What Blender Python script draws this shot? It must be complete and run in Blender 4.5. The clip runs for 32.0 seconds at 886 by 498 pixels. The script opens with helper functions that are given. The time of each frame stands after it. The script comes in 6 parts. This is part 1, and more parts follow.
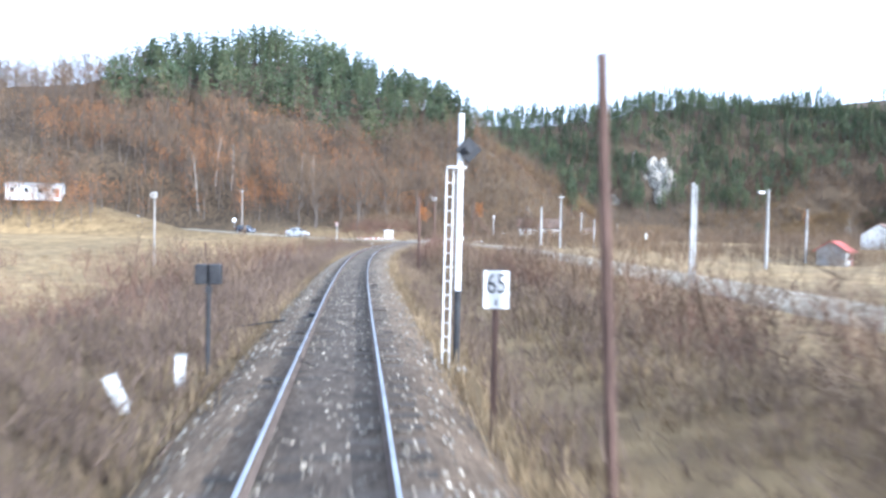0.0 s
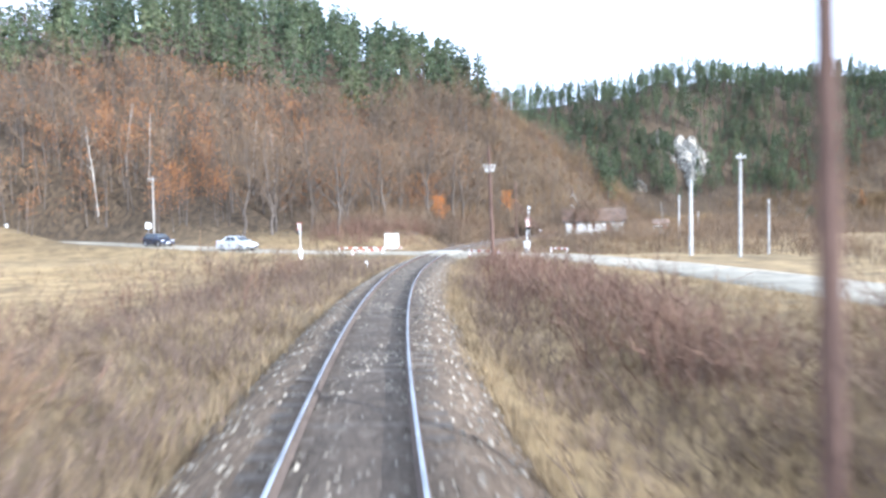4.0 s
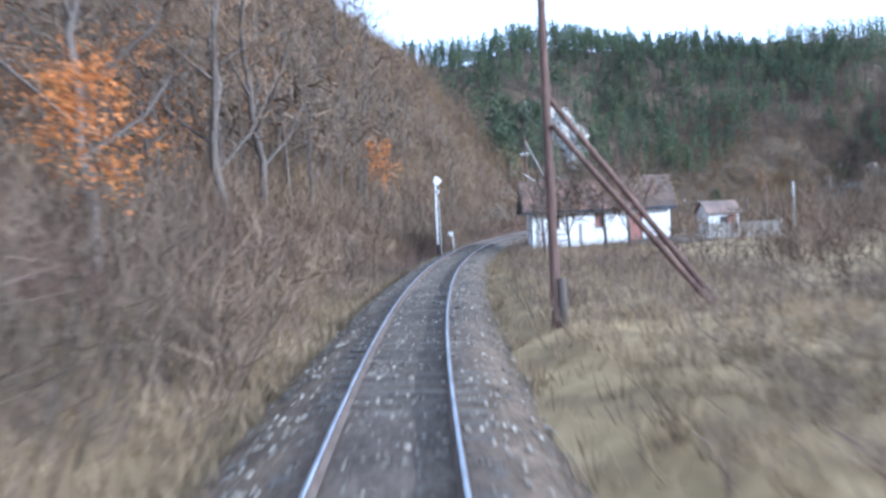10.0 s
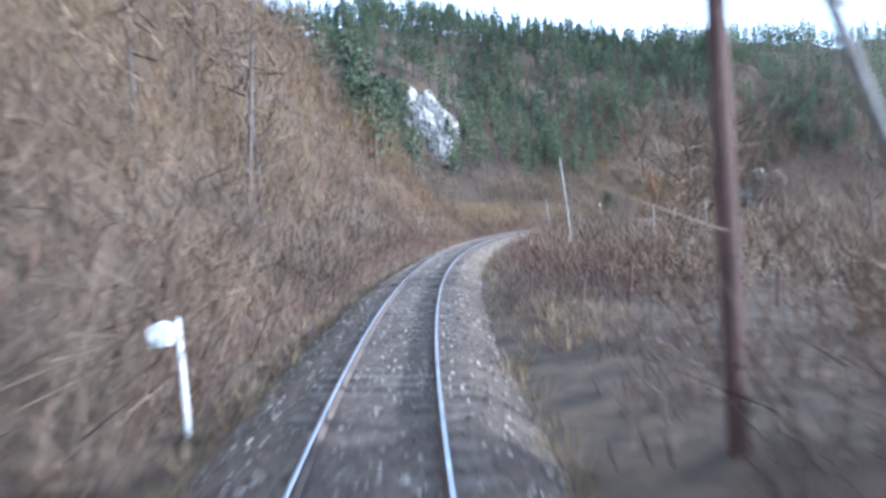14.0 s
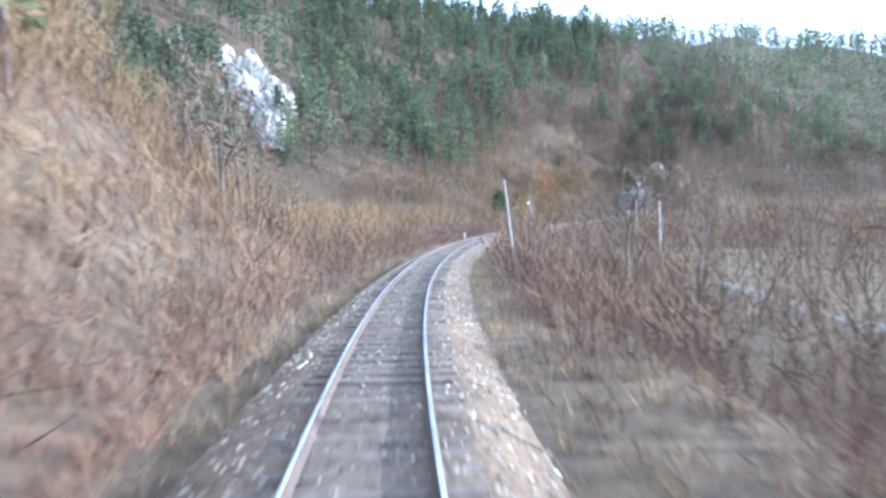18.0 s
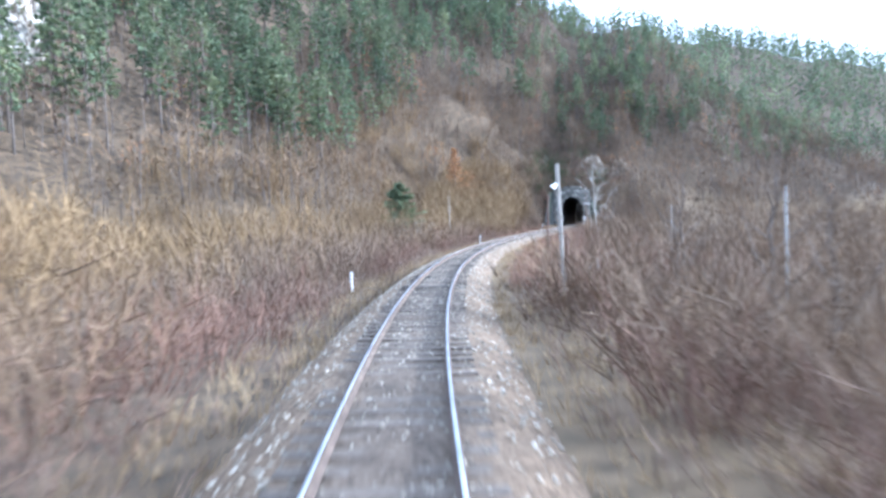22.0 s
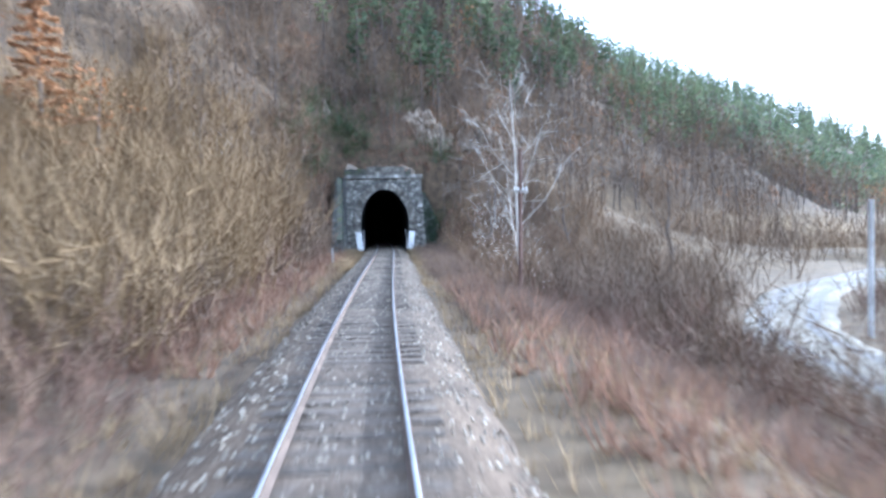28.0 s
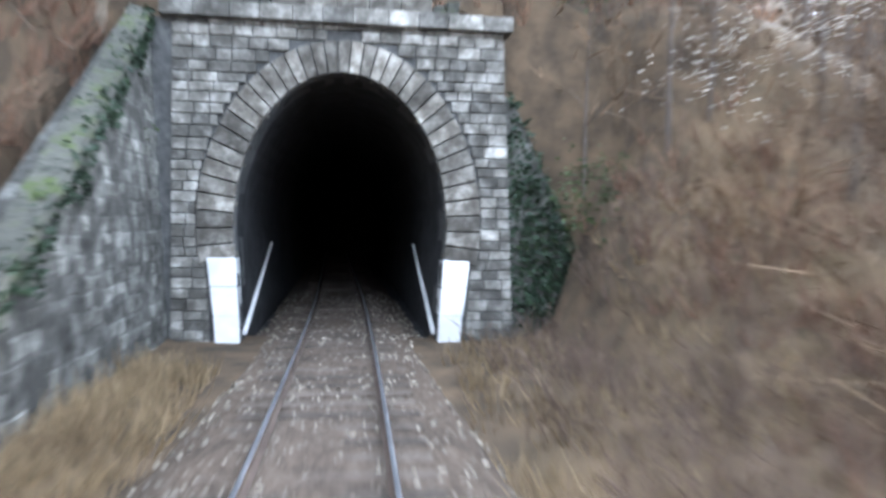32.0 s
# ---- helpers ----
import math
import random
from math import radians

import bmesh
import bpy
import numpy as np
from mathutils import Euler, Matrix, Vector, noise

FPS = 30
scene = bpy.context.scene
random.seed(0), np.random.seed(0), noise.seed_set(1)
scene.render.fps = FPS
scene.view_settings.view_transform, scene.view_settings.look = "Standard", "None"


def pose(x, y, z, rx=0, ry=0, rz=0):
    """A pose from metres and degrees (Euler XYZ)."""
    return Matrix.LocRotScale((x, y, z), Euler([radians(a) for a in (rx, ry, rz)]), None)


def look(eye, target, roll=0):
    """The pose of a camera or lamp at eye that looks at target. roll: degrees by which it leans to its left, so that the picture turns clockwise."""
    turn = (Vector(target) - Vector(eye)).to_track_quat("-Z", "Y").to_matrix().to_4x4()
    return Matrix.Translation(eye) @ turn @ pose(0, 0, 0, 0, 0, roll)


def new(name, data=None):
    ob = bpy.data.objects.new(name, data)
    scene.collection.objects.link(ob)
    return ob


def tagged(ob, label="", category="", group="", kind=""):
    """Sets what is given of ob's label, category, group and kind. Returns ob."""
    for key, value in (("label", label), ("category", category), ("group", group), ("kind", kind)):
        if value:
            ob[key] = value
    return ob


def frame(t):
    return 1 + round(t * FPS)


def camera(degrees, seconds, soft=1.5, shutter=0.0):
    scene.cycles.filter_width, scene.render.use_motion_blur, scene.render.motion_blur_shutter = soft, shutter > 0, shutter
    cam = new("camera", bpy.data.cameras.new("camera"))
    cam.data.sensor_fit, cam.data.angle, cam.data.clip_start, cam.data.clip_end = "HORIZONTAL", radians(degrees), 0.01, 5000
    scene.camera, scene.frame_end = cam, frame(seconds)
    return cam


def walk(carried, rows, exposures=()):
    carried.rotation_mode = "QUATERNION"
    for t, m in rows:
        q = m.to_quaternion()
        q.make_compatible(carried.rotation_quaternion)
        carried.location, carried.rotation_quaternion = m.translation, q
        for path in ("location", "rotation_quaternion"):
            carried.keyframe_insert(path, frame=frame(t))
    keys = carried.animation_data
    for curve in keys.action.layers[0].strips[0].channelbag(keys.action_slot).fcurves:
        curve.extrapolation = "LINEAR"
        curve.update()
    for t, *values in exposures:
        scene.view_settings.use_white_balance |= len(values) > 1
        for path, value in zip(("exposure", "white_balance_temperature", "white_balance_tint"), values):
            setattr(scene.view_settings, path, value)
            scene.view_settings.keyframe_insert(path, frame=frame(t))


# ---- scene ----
cam = camera(64.0, 32.0, soft=2.9, shutter=0.6)
PATH = [
    (0.0, 0.313, 0.000, 2.511, 88.123, -1.238, -6.977),
    (0.5, 0.316, 6.232, 2.511, 88.179, -1.367, -7.027),
    (1.0, 0.326, 12.502, 2.511, 88.142, -1.039, -7.123),
    (1.5, 0.343, 18.809, 2.511, 88.068, -0.912, -7.224),
    (2.0, 0.378, 25.155, 2.510, 88.060, -0.647, -7.311),
    (2.5, 0.439, 31.537, 2.509, 87.948, -0.248, -7.421),
    (3.0, 0.541, 37.956, 2.508, 87.872, 0.137, -7.480),
    (3.5, 0.704, 44.410, 2.507, 87.952, 0.456, -7.935),
    (4.0, 0.943, 50.900, 2.506, 87.931, 0.865, -8.071),
    (4.5, 1.280, 57.430, 2.505, 87.909, 1.235, -8.404),
    (5.0, 1.733, 64.009, 2.505, 87.887, 1.557, -8.927),
    (5.5, 2.321, 70.631, 2.504, 87.866, 1.855, -9.607),
    (6.0, 3.060, 77.293, 2.503, 87.894, 2.235, -9.892),
    (6.5, 3.966, 83.990, 2.502, 87.791, 2.425, -10.626),
    (7.0, 5.051, 90.716, 2.502, 87.788, 2.712, -11.885),
    (7.5, 6.326, 97.465, 2.502, 87.787, 3.176, -13.402),
    (8.0, 7.799, 104.230, 2.502, 87.710, 2.949, -15.015),
    (8.5, 9.459, 110.953, 2.502, 87.615, 2.826, -16.748),
    (9.0, 11.291, 117.576, 2.502, 87.600, 2.903, -18.674),
    (9.5, 13.284, 124.096, 2.502, 87.428, 3.096, -20.625),
    (10.0, 15.431, 130.512, 2.503, 87.318, 2.609, -22.377),
    (10.5, 17.721, 136.821, 2.503, 87.402, 2.344, -24.054),
    (11.0, 20.147, 143.023, 2.503, 87.520, 2.678, -25.732),
    (11.5, 22.701, 149.115, 2.503, 87.510, 2.752, -27.439),
    (12.0, 25.381, 155.094, 2.503, 87.500, 2.638, -28.930),
    (12.5, 28.208, 161.000, 2.502, 87.414, 2.419, -30.575),
    (13.0, 31.206, 166.870, 2.502, 87.216, 2.614, -32.079),
    (13.5, 34.385, 172.694, 2.501, 87.225, 2.587, -33.392),
    (14.0, 37.748, 178.467, 2.501, 87.248, 1.837, -35.094),
    (14.5, 41.295, 184.181, 2.502, 87.192, 2.152, -36.807),
    (15.0, 45.020, 189.835, 2.502, 87.220, 2.113, -38.380),
    (15.5, 48.919, 195.426, 2.503, 87.248, 2.127, -39.931),
    (16.0, 52.985, 200.952, 2.503, 87.277, 2.167, -41.488),
    (16.5, 57.204, 206.396, 2.503, 87.305, 2.231, -43.048),
    (17.0, 61.562, 211.740, 2.503, 87.280, 2.195, -44.620),
    (17.5, 66.057, 216.978, 2.503, 87.272, 2.282, -46.229),
    (18.0, 70.688, 222.104, 2.502, 87.264, 2.348, -47.755),
    (18.5, 75.456, 227.115, 2.502, 87.255, 2.212, -49.302),
    (19.0, 80.360, 232.003, 2.502, 87.259, 2.131, -50.821),
    (19.5, 85.396, 236.766, 2.502, 87.282, 2.091, -52.390),
    (20.0, 90.562, 241.398, 2.502, 87.302, 2.010, -53.888),
    (20.5, 95.858, 245.898, 2.502, 87.338, 2.033, -55.425),
    (21.0, 101.286, 250.266, 2.502, 87.305, 1.945, -56.899),
    (21.5, 106.841, 254.500, 2.503, 87.341, 1.947, -58.333),
    (22.0, 112.518, 258.597, 2.503, 87.478, 2.293, -57.900),
    (22.5, 118.312, 262.557, 2.503, 87.513, 2.295, -58.362),
    (23.0, 124.219, 266.379, 2.503, 87.498, 2.533, -59.652),
    (23.5, 130.233, 270.060, 2.503, 87.454, 2.679, -61.372),
    (24.0, 136.355, 273.592, 2.503, 87.619, 2.861, -62.957),
    (24.5, 142.560, 276.955, 2.502, 87.681, 2.699, -65.116),
    (25.0, 148.823, 280.127, 2.501, 87.721, 2.561, -67.278),
    (25.5, 155.140, 283.106, 2.502, 87.773, 2.689, -69.332),
    (26.0, 161.505, 285.893, 2.503, 87.769, 2.413, -71.275),
    (26.5, 167.909, 288.500, 2.503, 87.766, 2.177, -73.131),
    (27.0, 174.338, 290.942, 2.504, 87.762, 1.897, -74.871),
    (27.5, 180.785, 293.238, 2.506, 87.757, 1.627, -76.448),
    (28.0, 187.238, 295.410, 2.507, 87.787, 1.273, -78.063),
    (28.5, 193.713, 297.486, 2.508, 87.863, 0.704, -79.511),
    (29.0, 200.229, 299.493, 2.509, 87.895, 0.104, -80.848),
    (29.5, 206.780, 301.450, 2.510, 87.964, -0.271, -81.844),
    (30.0, 213.362, 303.368, 2.510, 87.960, -0.642, -82.661),
    (30.5, 219.968, 305.262, 2.511, 87.947, -0.621, -83.225),
    (31.0, 226.598, 307.141, 2.511, 87.892, -0.888, -83.486),
    (31.5, 233.247, 309.020, 2.512, 87.814, -0.926, -82.096),
    (32.0, 239.910, 310.912, 2.513, 87.867, -1.059, -80.803),
]
walk(cam, [(t, pose(x, y, z, rx, ry, rz)) for t, x, y, z, rx, ry, rz in PATH],
     exposures=[(0.0, 1.15, 4950, 10), (3.0, 1.3, 5100, 10), (6.0, 1.1, 5100, 10), (7.0, 0.95, 4750, 10), (8.0, 0.85, 4950, 10), (9.0, 0.75, 4550, 10), (12.0, 1.2, 4480, 10), (14.0, 1.25, 4530, 10), (19.0, 1.8, 4630, 10), (25.0, 1.8, 4730, 10), (28.0, 1.75, 4700, 10), (30.0, 1.55, 4720, 10), (31.0, 1.9, 4830, 10), (32.0, 2.5, 5350, 10)])

# ---- light: low winter sun from behind and to the right of the start, pale sky ----
SUN_AZ, SUN_EL = radians(138), radians(17)
world = bpy.data.worlds.new("sky")
scene.world = world
world.use_nodes = True
wn = world.node_tree
sky = wn.nodes.new("ShaderNodeTexSky")
sky.sky_type, sky.sun_disc = "NISHITA", False
sky.sun_elevation, sky.sun_rotation = SUN_EL, SUN_AZ
sky.air_density, sky.dust_density, sky.ozone_density = 1.0, 7.0, 1.0
haze = wn.nodes.new("ShaderNodeMix")
haze.data_type = "RGBA"
haze.inputs["Factor"].default_value = 0.8
haze.inputs["B"].default_value = (7.4, 7.8, 8.3, 1)
wn.links.new(sky.outputs[0], haze.inputs["A"])
wn.links.new(haze.outputs["Result"], wn.nodes["Background"].inputs[0])
wn.nodes["Background"].inputs[1].default_value = 0.15
sun_data = bpy.data.lights.new("sun", "SUN")
sun_data.energy, sun_data.angle, sun_data.color = 4.2, radians(0.6), (1.0, 0.93, 0.82)
sun = new("sun", sun_data)
sun_to = Vector((math.sin(SUN_AZ) * math.cos(SUN_EL), math.cos(SUN_AZ) * math.cos(SUN_EL), math.sin(SUN_EL)))
sun.matrix_world = look(sun_to * 300, (0, 0, 0))

# ---- the line of the railway: curvature every 20 m from 20 m behind the start (1e-4 per m) ----
KAPPA = [1.0, -0.9, -2.8, -15.5, -28.1, -37.2, -40.6, -39.6, -35.9, -37.6, -43.7, -37.7, -35.3, -37.8, -38.1, -38.5, -35.6, -36.0, -42.5, -34.6, -20.5, -8.6, -2.5, 9.0, 18.9, 27.7, 35.7, 43.2, 50.5, 57.6]
DS = 0.5
S = np.arange(-60.0, 560.0, DS)
kap = np.interp(S, -20 + 20.0 * np.arange(len(KAPPA)), np.array(KAPPA) * 1e-4)
kap[S > 462] = 0
theta = np.concatenate([[0], np.cumsum((kap[1:] + kap[:-1]) / 2)]) * DS
theta -= np.interp(0, S, theta)
mid = (theta[1:] + theta[:-1]) / 2
LX, LY = np.concatenate([[0], np.cumsum(-np.sin(mid))]) * DS, np.concatenate([[0], np.cumsum(np.cos(mid))]) * DS
LX -= np.interp(0, S, LX)
LY -= np.interp(0, S, LY)
cant = -6.98 * kap


def on(s, lat, z=0.0):
    """A place by metres along the line, metres to its right, and height over the rails."""
    th = np.interp(s, S, theta)
    return Vector((np.interp(s, S, LX) + math.cos(th) * lat, np.interp(s, S, LY) + math.sin(th) * lat, z))


def heading(s):
    """Degrees by which a thing turns to face along the line."""
    return math.degrees(np.interp(s, S, theta))


def on_many(s, lat):
    th = np.interp(s, S, theta)
    return np.interp(s, S, LX) + np.cos(th) * lat, np.interp(s, S, LY) + np.sin(th) * lat


def along(x, y):
    """Line coordinates (s, lat) of many places."""
    x, y = np.asarray(x, float).ravel(), np.asarray(y, float).ravel()
    s_out, l_out = np.empty_like(x), np.empty_like(x)
    px, py, ps, pt = LX[::4], LY[::4], S[::4], theta[::4]
    for a in range(0, len(x), 20000):
        dx, dy = x[a:a + 20000, None] - px, y[a:a + 20000, None] - py
        j = (dx * dx + dy * dy).argmin(1)
        i = np.arange(len(j))
        c, sn = np.cos(pt[j]), np.sin(pt[j])
        s_out[a:a + 20000] = ps[j] + dx[i, j] * -sn + dy[i, j] * c
        l_out[a:a + 20000] = dx[i, j] * c + dy[i, j] * sn
    return s_out, l_out


def ramp(v, a, b):
    u = np.clip((v - a) / (b - a), 0, 1)
    return u * u * (3 - 2 * u)


def waves(x, y, size, seed=0):
    """Smooth uneven ground between about -1 and 1."""
    r = np.random.RandomState(seed)
    out = 0
    for k in range(7):
        a, f, ph = r.uniform(0, 6.28), (0.6 + 0.3 * k) * 6.28 / size, r.uniform(0, 6.28)
        out = out + np.sin((x * math.cos(a) + y * math.sin(a)) * f + ph + 1.3 * np.sin((y * math.cos(a) - x * math.sin(a)) * f * 0.7 + ph)) / (1 + 0.35 * k)
    return out / 3


PORTAL = 451.0
# crest lines of the hills: x, y, height, half width
RIDGES = [
    [(-420, 190, 46, 130), (-190, 225, 37, 100), (-95, 228, 39, 88), (-30, 236, 53, 92), (15, 245, 45, 84), (46, 262, 31, 62), (66, 272, 13, 36), (80, 280, 3, 24)],
    [(-60, 470, 62, 170), (70, 436, 63, 140), (165, 412, 71, 106), (215, 404, 69, 98), (262, 388, 67, 88), (300, 352, 60, 70), (316, 318, 45, 56), (328, 290, 26, 46), (340, 262, 8, 38)],
    [(165, 412, 74, 106), (260, 460, 86, 150), (400, 420, 92, 170), (520, 330, 92, 170), (600, 236, 72, 150), (665, 155, 36, 130), (760, 20, 16, 120)],
]


def hills(x, y):
    total = np.zeros_like(x)
    for line in RIDGES:
        best = np.zeros_like(x)
        for (x0, y0, h0, w0), (x1, y1, h1, w1) in zip(line, line[1:]):
            vx, vy = x1 - x0, y1 - y0
            u = np.clip(((x - x0) * vx + (y - y0) * vy) / (vx * vx + vy * vy), 0, 1)
            d = np.hypot(x - x0 - u * vx, y - y0 - u * vy)
            h, w = h0 + u * (h1 - h0), w0 + u * (w1 - w0)
            q = np.clip(1 - d / w, 0, 1)
            best = np.maximum(best, h * (0.62 * q + 0.38 * q * q * (3 - 2 * q)))
        total = np.maximum(total, best)
    return total


# roads: x, y, z of the middle line
ROAD = [(17, -120, -0.6), (19, -20, -0.5), (19.5, 25, -0.45), (20.6, 50, -0.4), (21.2, 72, -0.35), (20.3, 92, -0.2), (16.9, 106.2, -0.08), (10.3, 112.9, -0.09), (2.2, 117.6, -0.08),
        (-7.5, 125.2, 0.0), (-19.5, 138.5, 0.3), (-34, 152, 0.7), (-60, 166, 1.4), (-110, 176, 2.5), (-220, 178, 5)]
LANE = [(70, 190, -2.0), (98, 226, -2.2), (114, 239, -2.3), (132, 254, -2.4), (149, 267.5, -2.4), (167, 279.2, -2.35), (181, 283.0, -2.3), (200, 286.2, -2.3), (218, 288.0, -2.2), (234, 283, -2.2), (250, 273, -2.3), (275, 252, -2.4), (330, 205, -2.5)]


def near_line(x, y, line):
    """Distance from a polyline and its height there."""
    best, zz = np.full(np.shape(x), 1e9), np.zeros(np.shape(x))
    for (x0, y0, z0), (x1, y1, z1) in zip(line, line[1:]):
        vx, vy = x1 - x0, y1 - y0
        u = np.clip(((x - x0) * vx + (y - y0) * vy) / (vx * vx + vy * vy), 0, 1)
        d = np.hypot(x - x0 - u * vx, y - y0 - u * vy)
        zz = np.where(d < best, z0 + u * (z1 - z0), zz)
        best = np.minimum(d, best)
    return best, zz


def ground_height(x, y):
    shape = np.shape(x)
    x, y = np.asarray(x, float).ravel(), np.asarray(y, float).ravel()
    s, lat = along(x, y)
    a = np.abs(lat)
    right = lat > 0
    # the flat land on both sides
    low = -0.75 + 0.25 * waves(x, y, 23, 3) * ramp(a, 4, 12) + 0.04 * waves(x, y, 5, 4) * ramp(a, 3, 5)
    low = low - 0.55 * np.exp(-((lat - 4.6) / 1.3) ** 2) * (s < 98) * right
    low = low + (0.4 * ramp(a, 9, 16)) * (s < 112) * right - 1.2 * ramp(-lat, 6, 15) * (1 - ramp(s, 84, 112))
    low = low + 0.5 * ramp(s, 425, 446)
    fall = ramp(s, 205, 260) * (1 - ramp(s, 432, 452) * (1 - ramp(a, 16, 34))) * right
    low = low - fall * (1.7 * ramp(lat, 5.0, 9.5) + 0.3 * ramp(lat, 12, 40))
    low = low + 0.65 * right * ramp(s, 124, 140) * (1 - ramp(s, 160, 176)) * ramp(a, 2.4, 3.6)
    low = low + 0.5 * right * ramp(s, 165, 178) * (1 - ramp(s, 203, 225)) * ramp(a, 2.4, 4.2)
    bank = ramp(s, 120, 135) * (1 - ramp(s, 205, 226)) * ~right
    low = low + bank * 2.6 * ramp(a, 3.8, 9)
    bank2 = ramp(s, 226, 240) * (1 - ramp(s, 440, 452)) * ~right
    low = low + bank2 * (0.7 * ramp(a, 5, 12))
    bank3 = ramp(s, 404, 425) * ~right
    low = low + bank3 * 3.5 * ramp(a, 3.6, 9)
    bank4 = ramp(s, 428, 450) * right
    low = low + bank4 * 2.6 * ramp(a, 5.5, 11) * (1 - ramp(a, 22, 44))
    side = np.where(right, ramp(s, 428, 462), 1.0)
    reach = 20 + 13 * ramp(s, 375, 395) * (1 - ramp(s, 430, 447)) * ~right
    hill = hills(x, y) * ramp(a, 3.6, reach) * (1 + 0.05 * waves(x, y, 40, 5)) * (s < PORTAL + 1.4) * side
    over = (s >= PORTAL + 1.4)
    top = 7.5 + 1.0 * np.clip(s - PORTAL - 1.4, 0, 2.5) + 0.55 * np.clip(s - PORTAL - 3.9, 0, 60) - 0.35 * np.clip(a - 4.5, 0, 12) * np.clip(1 - (s - PORTAL) / 30, 0, 1)
    roofed = np.minimum(hills(x, y), 7.5 + 0.7 * np.clip(s - PORTAL - 1.4, 0, 2.5) + 0.95 * np.clip(s - PORTAL - 1.4, 0, 90) + 0.8 * np.clip(a - 4.5, 0, 60))
    top = top - 0.8 * np.clip(a - 16, 0, 90) * right
    crown = np.maximum(np.maximum(roofed, top - low), hills(x, y) * ramp(a, 4.5, 22) * np.where(right, ramp(s, 428, 462), 1.0))
    join_up = np.where(right, ramp(s, 447.5, 452.4) * ramp(a, 5.6, 8), ramp(s, 443, 452.4) * ramp(a, 4.75, 6.2))
    hill = np.where(over, crown, hill + np.clip(crown - hill, 0, None) * join_up)
    # shoulder up to the crown of the portal on its flanks
    flank = ramp(s, PORTAL - 9, PORTAL + 1.0) * ramp(a, 4.8, 6.2) * (1 - over)
    hill = np.maximum(hill, flank * (6.4 - 0.22 * np.clip(a - 6, 0, 20)) * np.where(right, 0.55, 1.0))
    z = low + hill
    for line, half in ((ROAD, 3.2), (LANE, 2.2)):
        d, zr = near_line(x, y, line)
        k = 1 - ramp(d, half + 0.3, half + 4.5)
        z = z * (1 - k) + k * (zr - 0.06)
    # formation under the ballast
    f = (1 - ramp(a, 2.0, 3.6)) * (1 - np.exp(-((s - 114) / 5) ** 6))
    bed = (s < PORTAL + 1.4)
    z = np.where(bed, z * (1 - f) + f * (-0.72 + 0.42 * ramp(s, 440, 449)), z)
    return z.reshape(shape)


# ---- materials ----
def mat(name, colours, scale=4.0, rough=0.85, metal=0.0, bump=0.3, bump_scale=None, stretch=(1, 1, 1), detail=6.0, per=None, spec=0.3, big=0.0, vary=0.35):
    """Noise between two or three colours in metres, with a larger second noise and fine relief. per: 'object' or 'island' for a change from piece to piece."""
    m = bpy.data.materials.new(name)
    m.use_nodes = True
    nt = m.node_tree
    N, L = nt.nodes, nt.links
    bsdf = N["Principled BSDF"]
    geo = N.new("ShaderNodeNewGeometry")
    mp = N.new("ShaderNodeMapping")
    mp.inputs["Scale"].default_value = stretch
    L.new(geo.outputs["Position"], mp.inputs[0])
    n1 = N.new("ShaderNodeTexNoise")
    n1.inputs["Scale"].default_value, n1.inputs["Detail"].default_value, n1.inputs["Roughness"].default_value = scale, detail, 0.65
    L.new(mp.outputs[0], n1.inputs["Vector"])
    cr = N.new("ShaderNodeValToRGB")
    els = cr.color_ramp.elements
    els[0].position, els[1].position = 0.32, 0.68
    els[0].color, els[1].color = (*colours[0], 1), (*colours[-1], 1)
    if len(colours) == 3:
        e = els.new(0.5)
        e.color = (*colours[1], 1)
    L.new(n1.outputs["Fac"], cr.inputs[0])
    out = cr.outputs[0]
    n2 = N.new("ShaderNodeTexNoise")
    n2.inputs["Scale"].default_value, n2.inputs["Detail"].default_value = big or scale * 0.13, 3.0
    L.new(mp.outputs[0], n2.inputs["Vector"])
    hsv = N.new("ShaderNodeHueSaturation")
    mr = N.new("ShaderNodeMapRange")
    mr.inputs["From Min"].default_value, mr.inputs["From Max"].default_value = 0.3, 0.7
    mr.inputs["To Min"].default_value, mr.inputs["To Max"].default_value = 0.72, 1.28
    L.new(n2.outputs["Fac"], mr.inputs[0])
    L.new(mr.outputs[0], hsv.inputs["Value"])
    L.new(out, hsv.inputs["Color"])
    out = hsv.outputs[0]
    if per:
        h2 = N.new("ShaderNodeHueSaturation")
        m2 = N.new("ShaderNodeMapRange")
        m2.inputs["To Min"].default_value, m2.inputs["To Max"].default_value = 1 - vary, 1 + vary
        src = N.new("ShaderNodeObjectInfo").outputs["Random"] if per == "object" else geo.outputs["Random Per Island"]
        L.new(src, m2.inputs[0])
        L.new(m2.outputs[0], h2.inputs["Value"])
        L.new(out, h2.inputs["Color"])
        out = h2.outputs[0]
    L.new(out, bsdf.inputs["Base Color"])
    bsdf.inputs["Roughness"].default_value, bsdf.inputs["Metallic"].default_value = rough, metal
    bsdf.inputs["Specular IOR Level"].default_value = spec
    if bump:
        n3 = N.new("ShaderNodeTexNoise")
        n3.inputs["Scale"].default_value, n3.inputs["Detail"].default_value = bump_scale or scale * 5, 5.0
        L.new(mp.outputs[0], n3.inputs["Vector"])
        bp = N.new("ShaderNodeBump")
        bp.inputs["Strength"].default_value, bp.inputs["Distance"].default_value = bump, 0.03
        L.new(n3.outputs["Fac"], bp.inputs["Height"])
        L.new(bp.outputs[0], bsdf.inputs["Normal"])
    return m


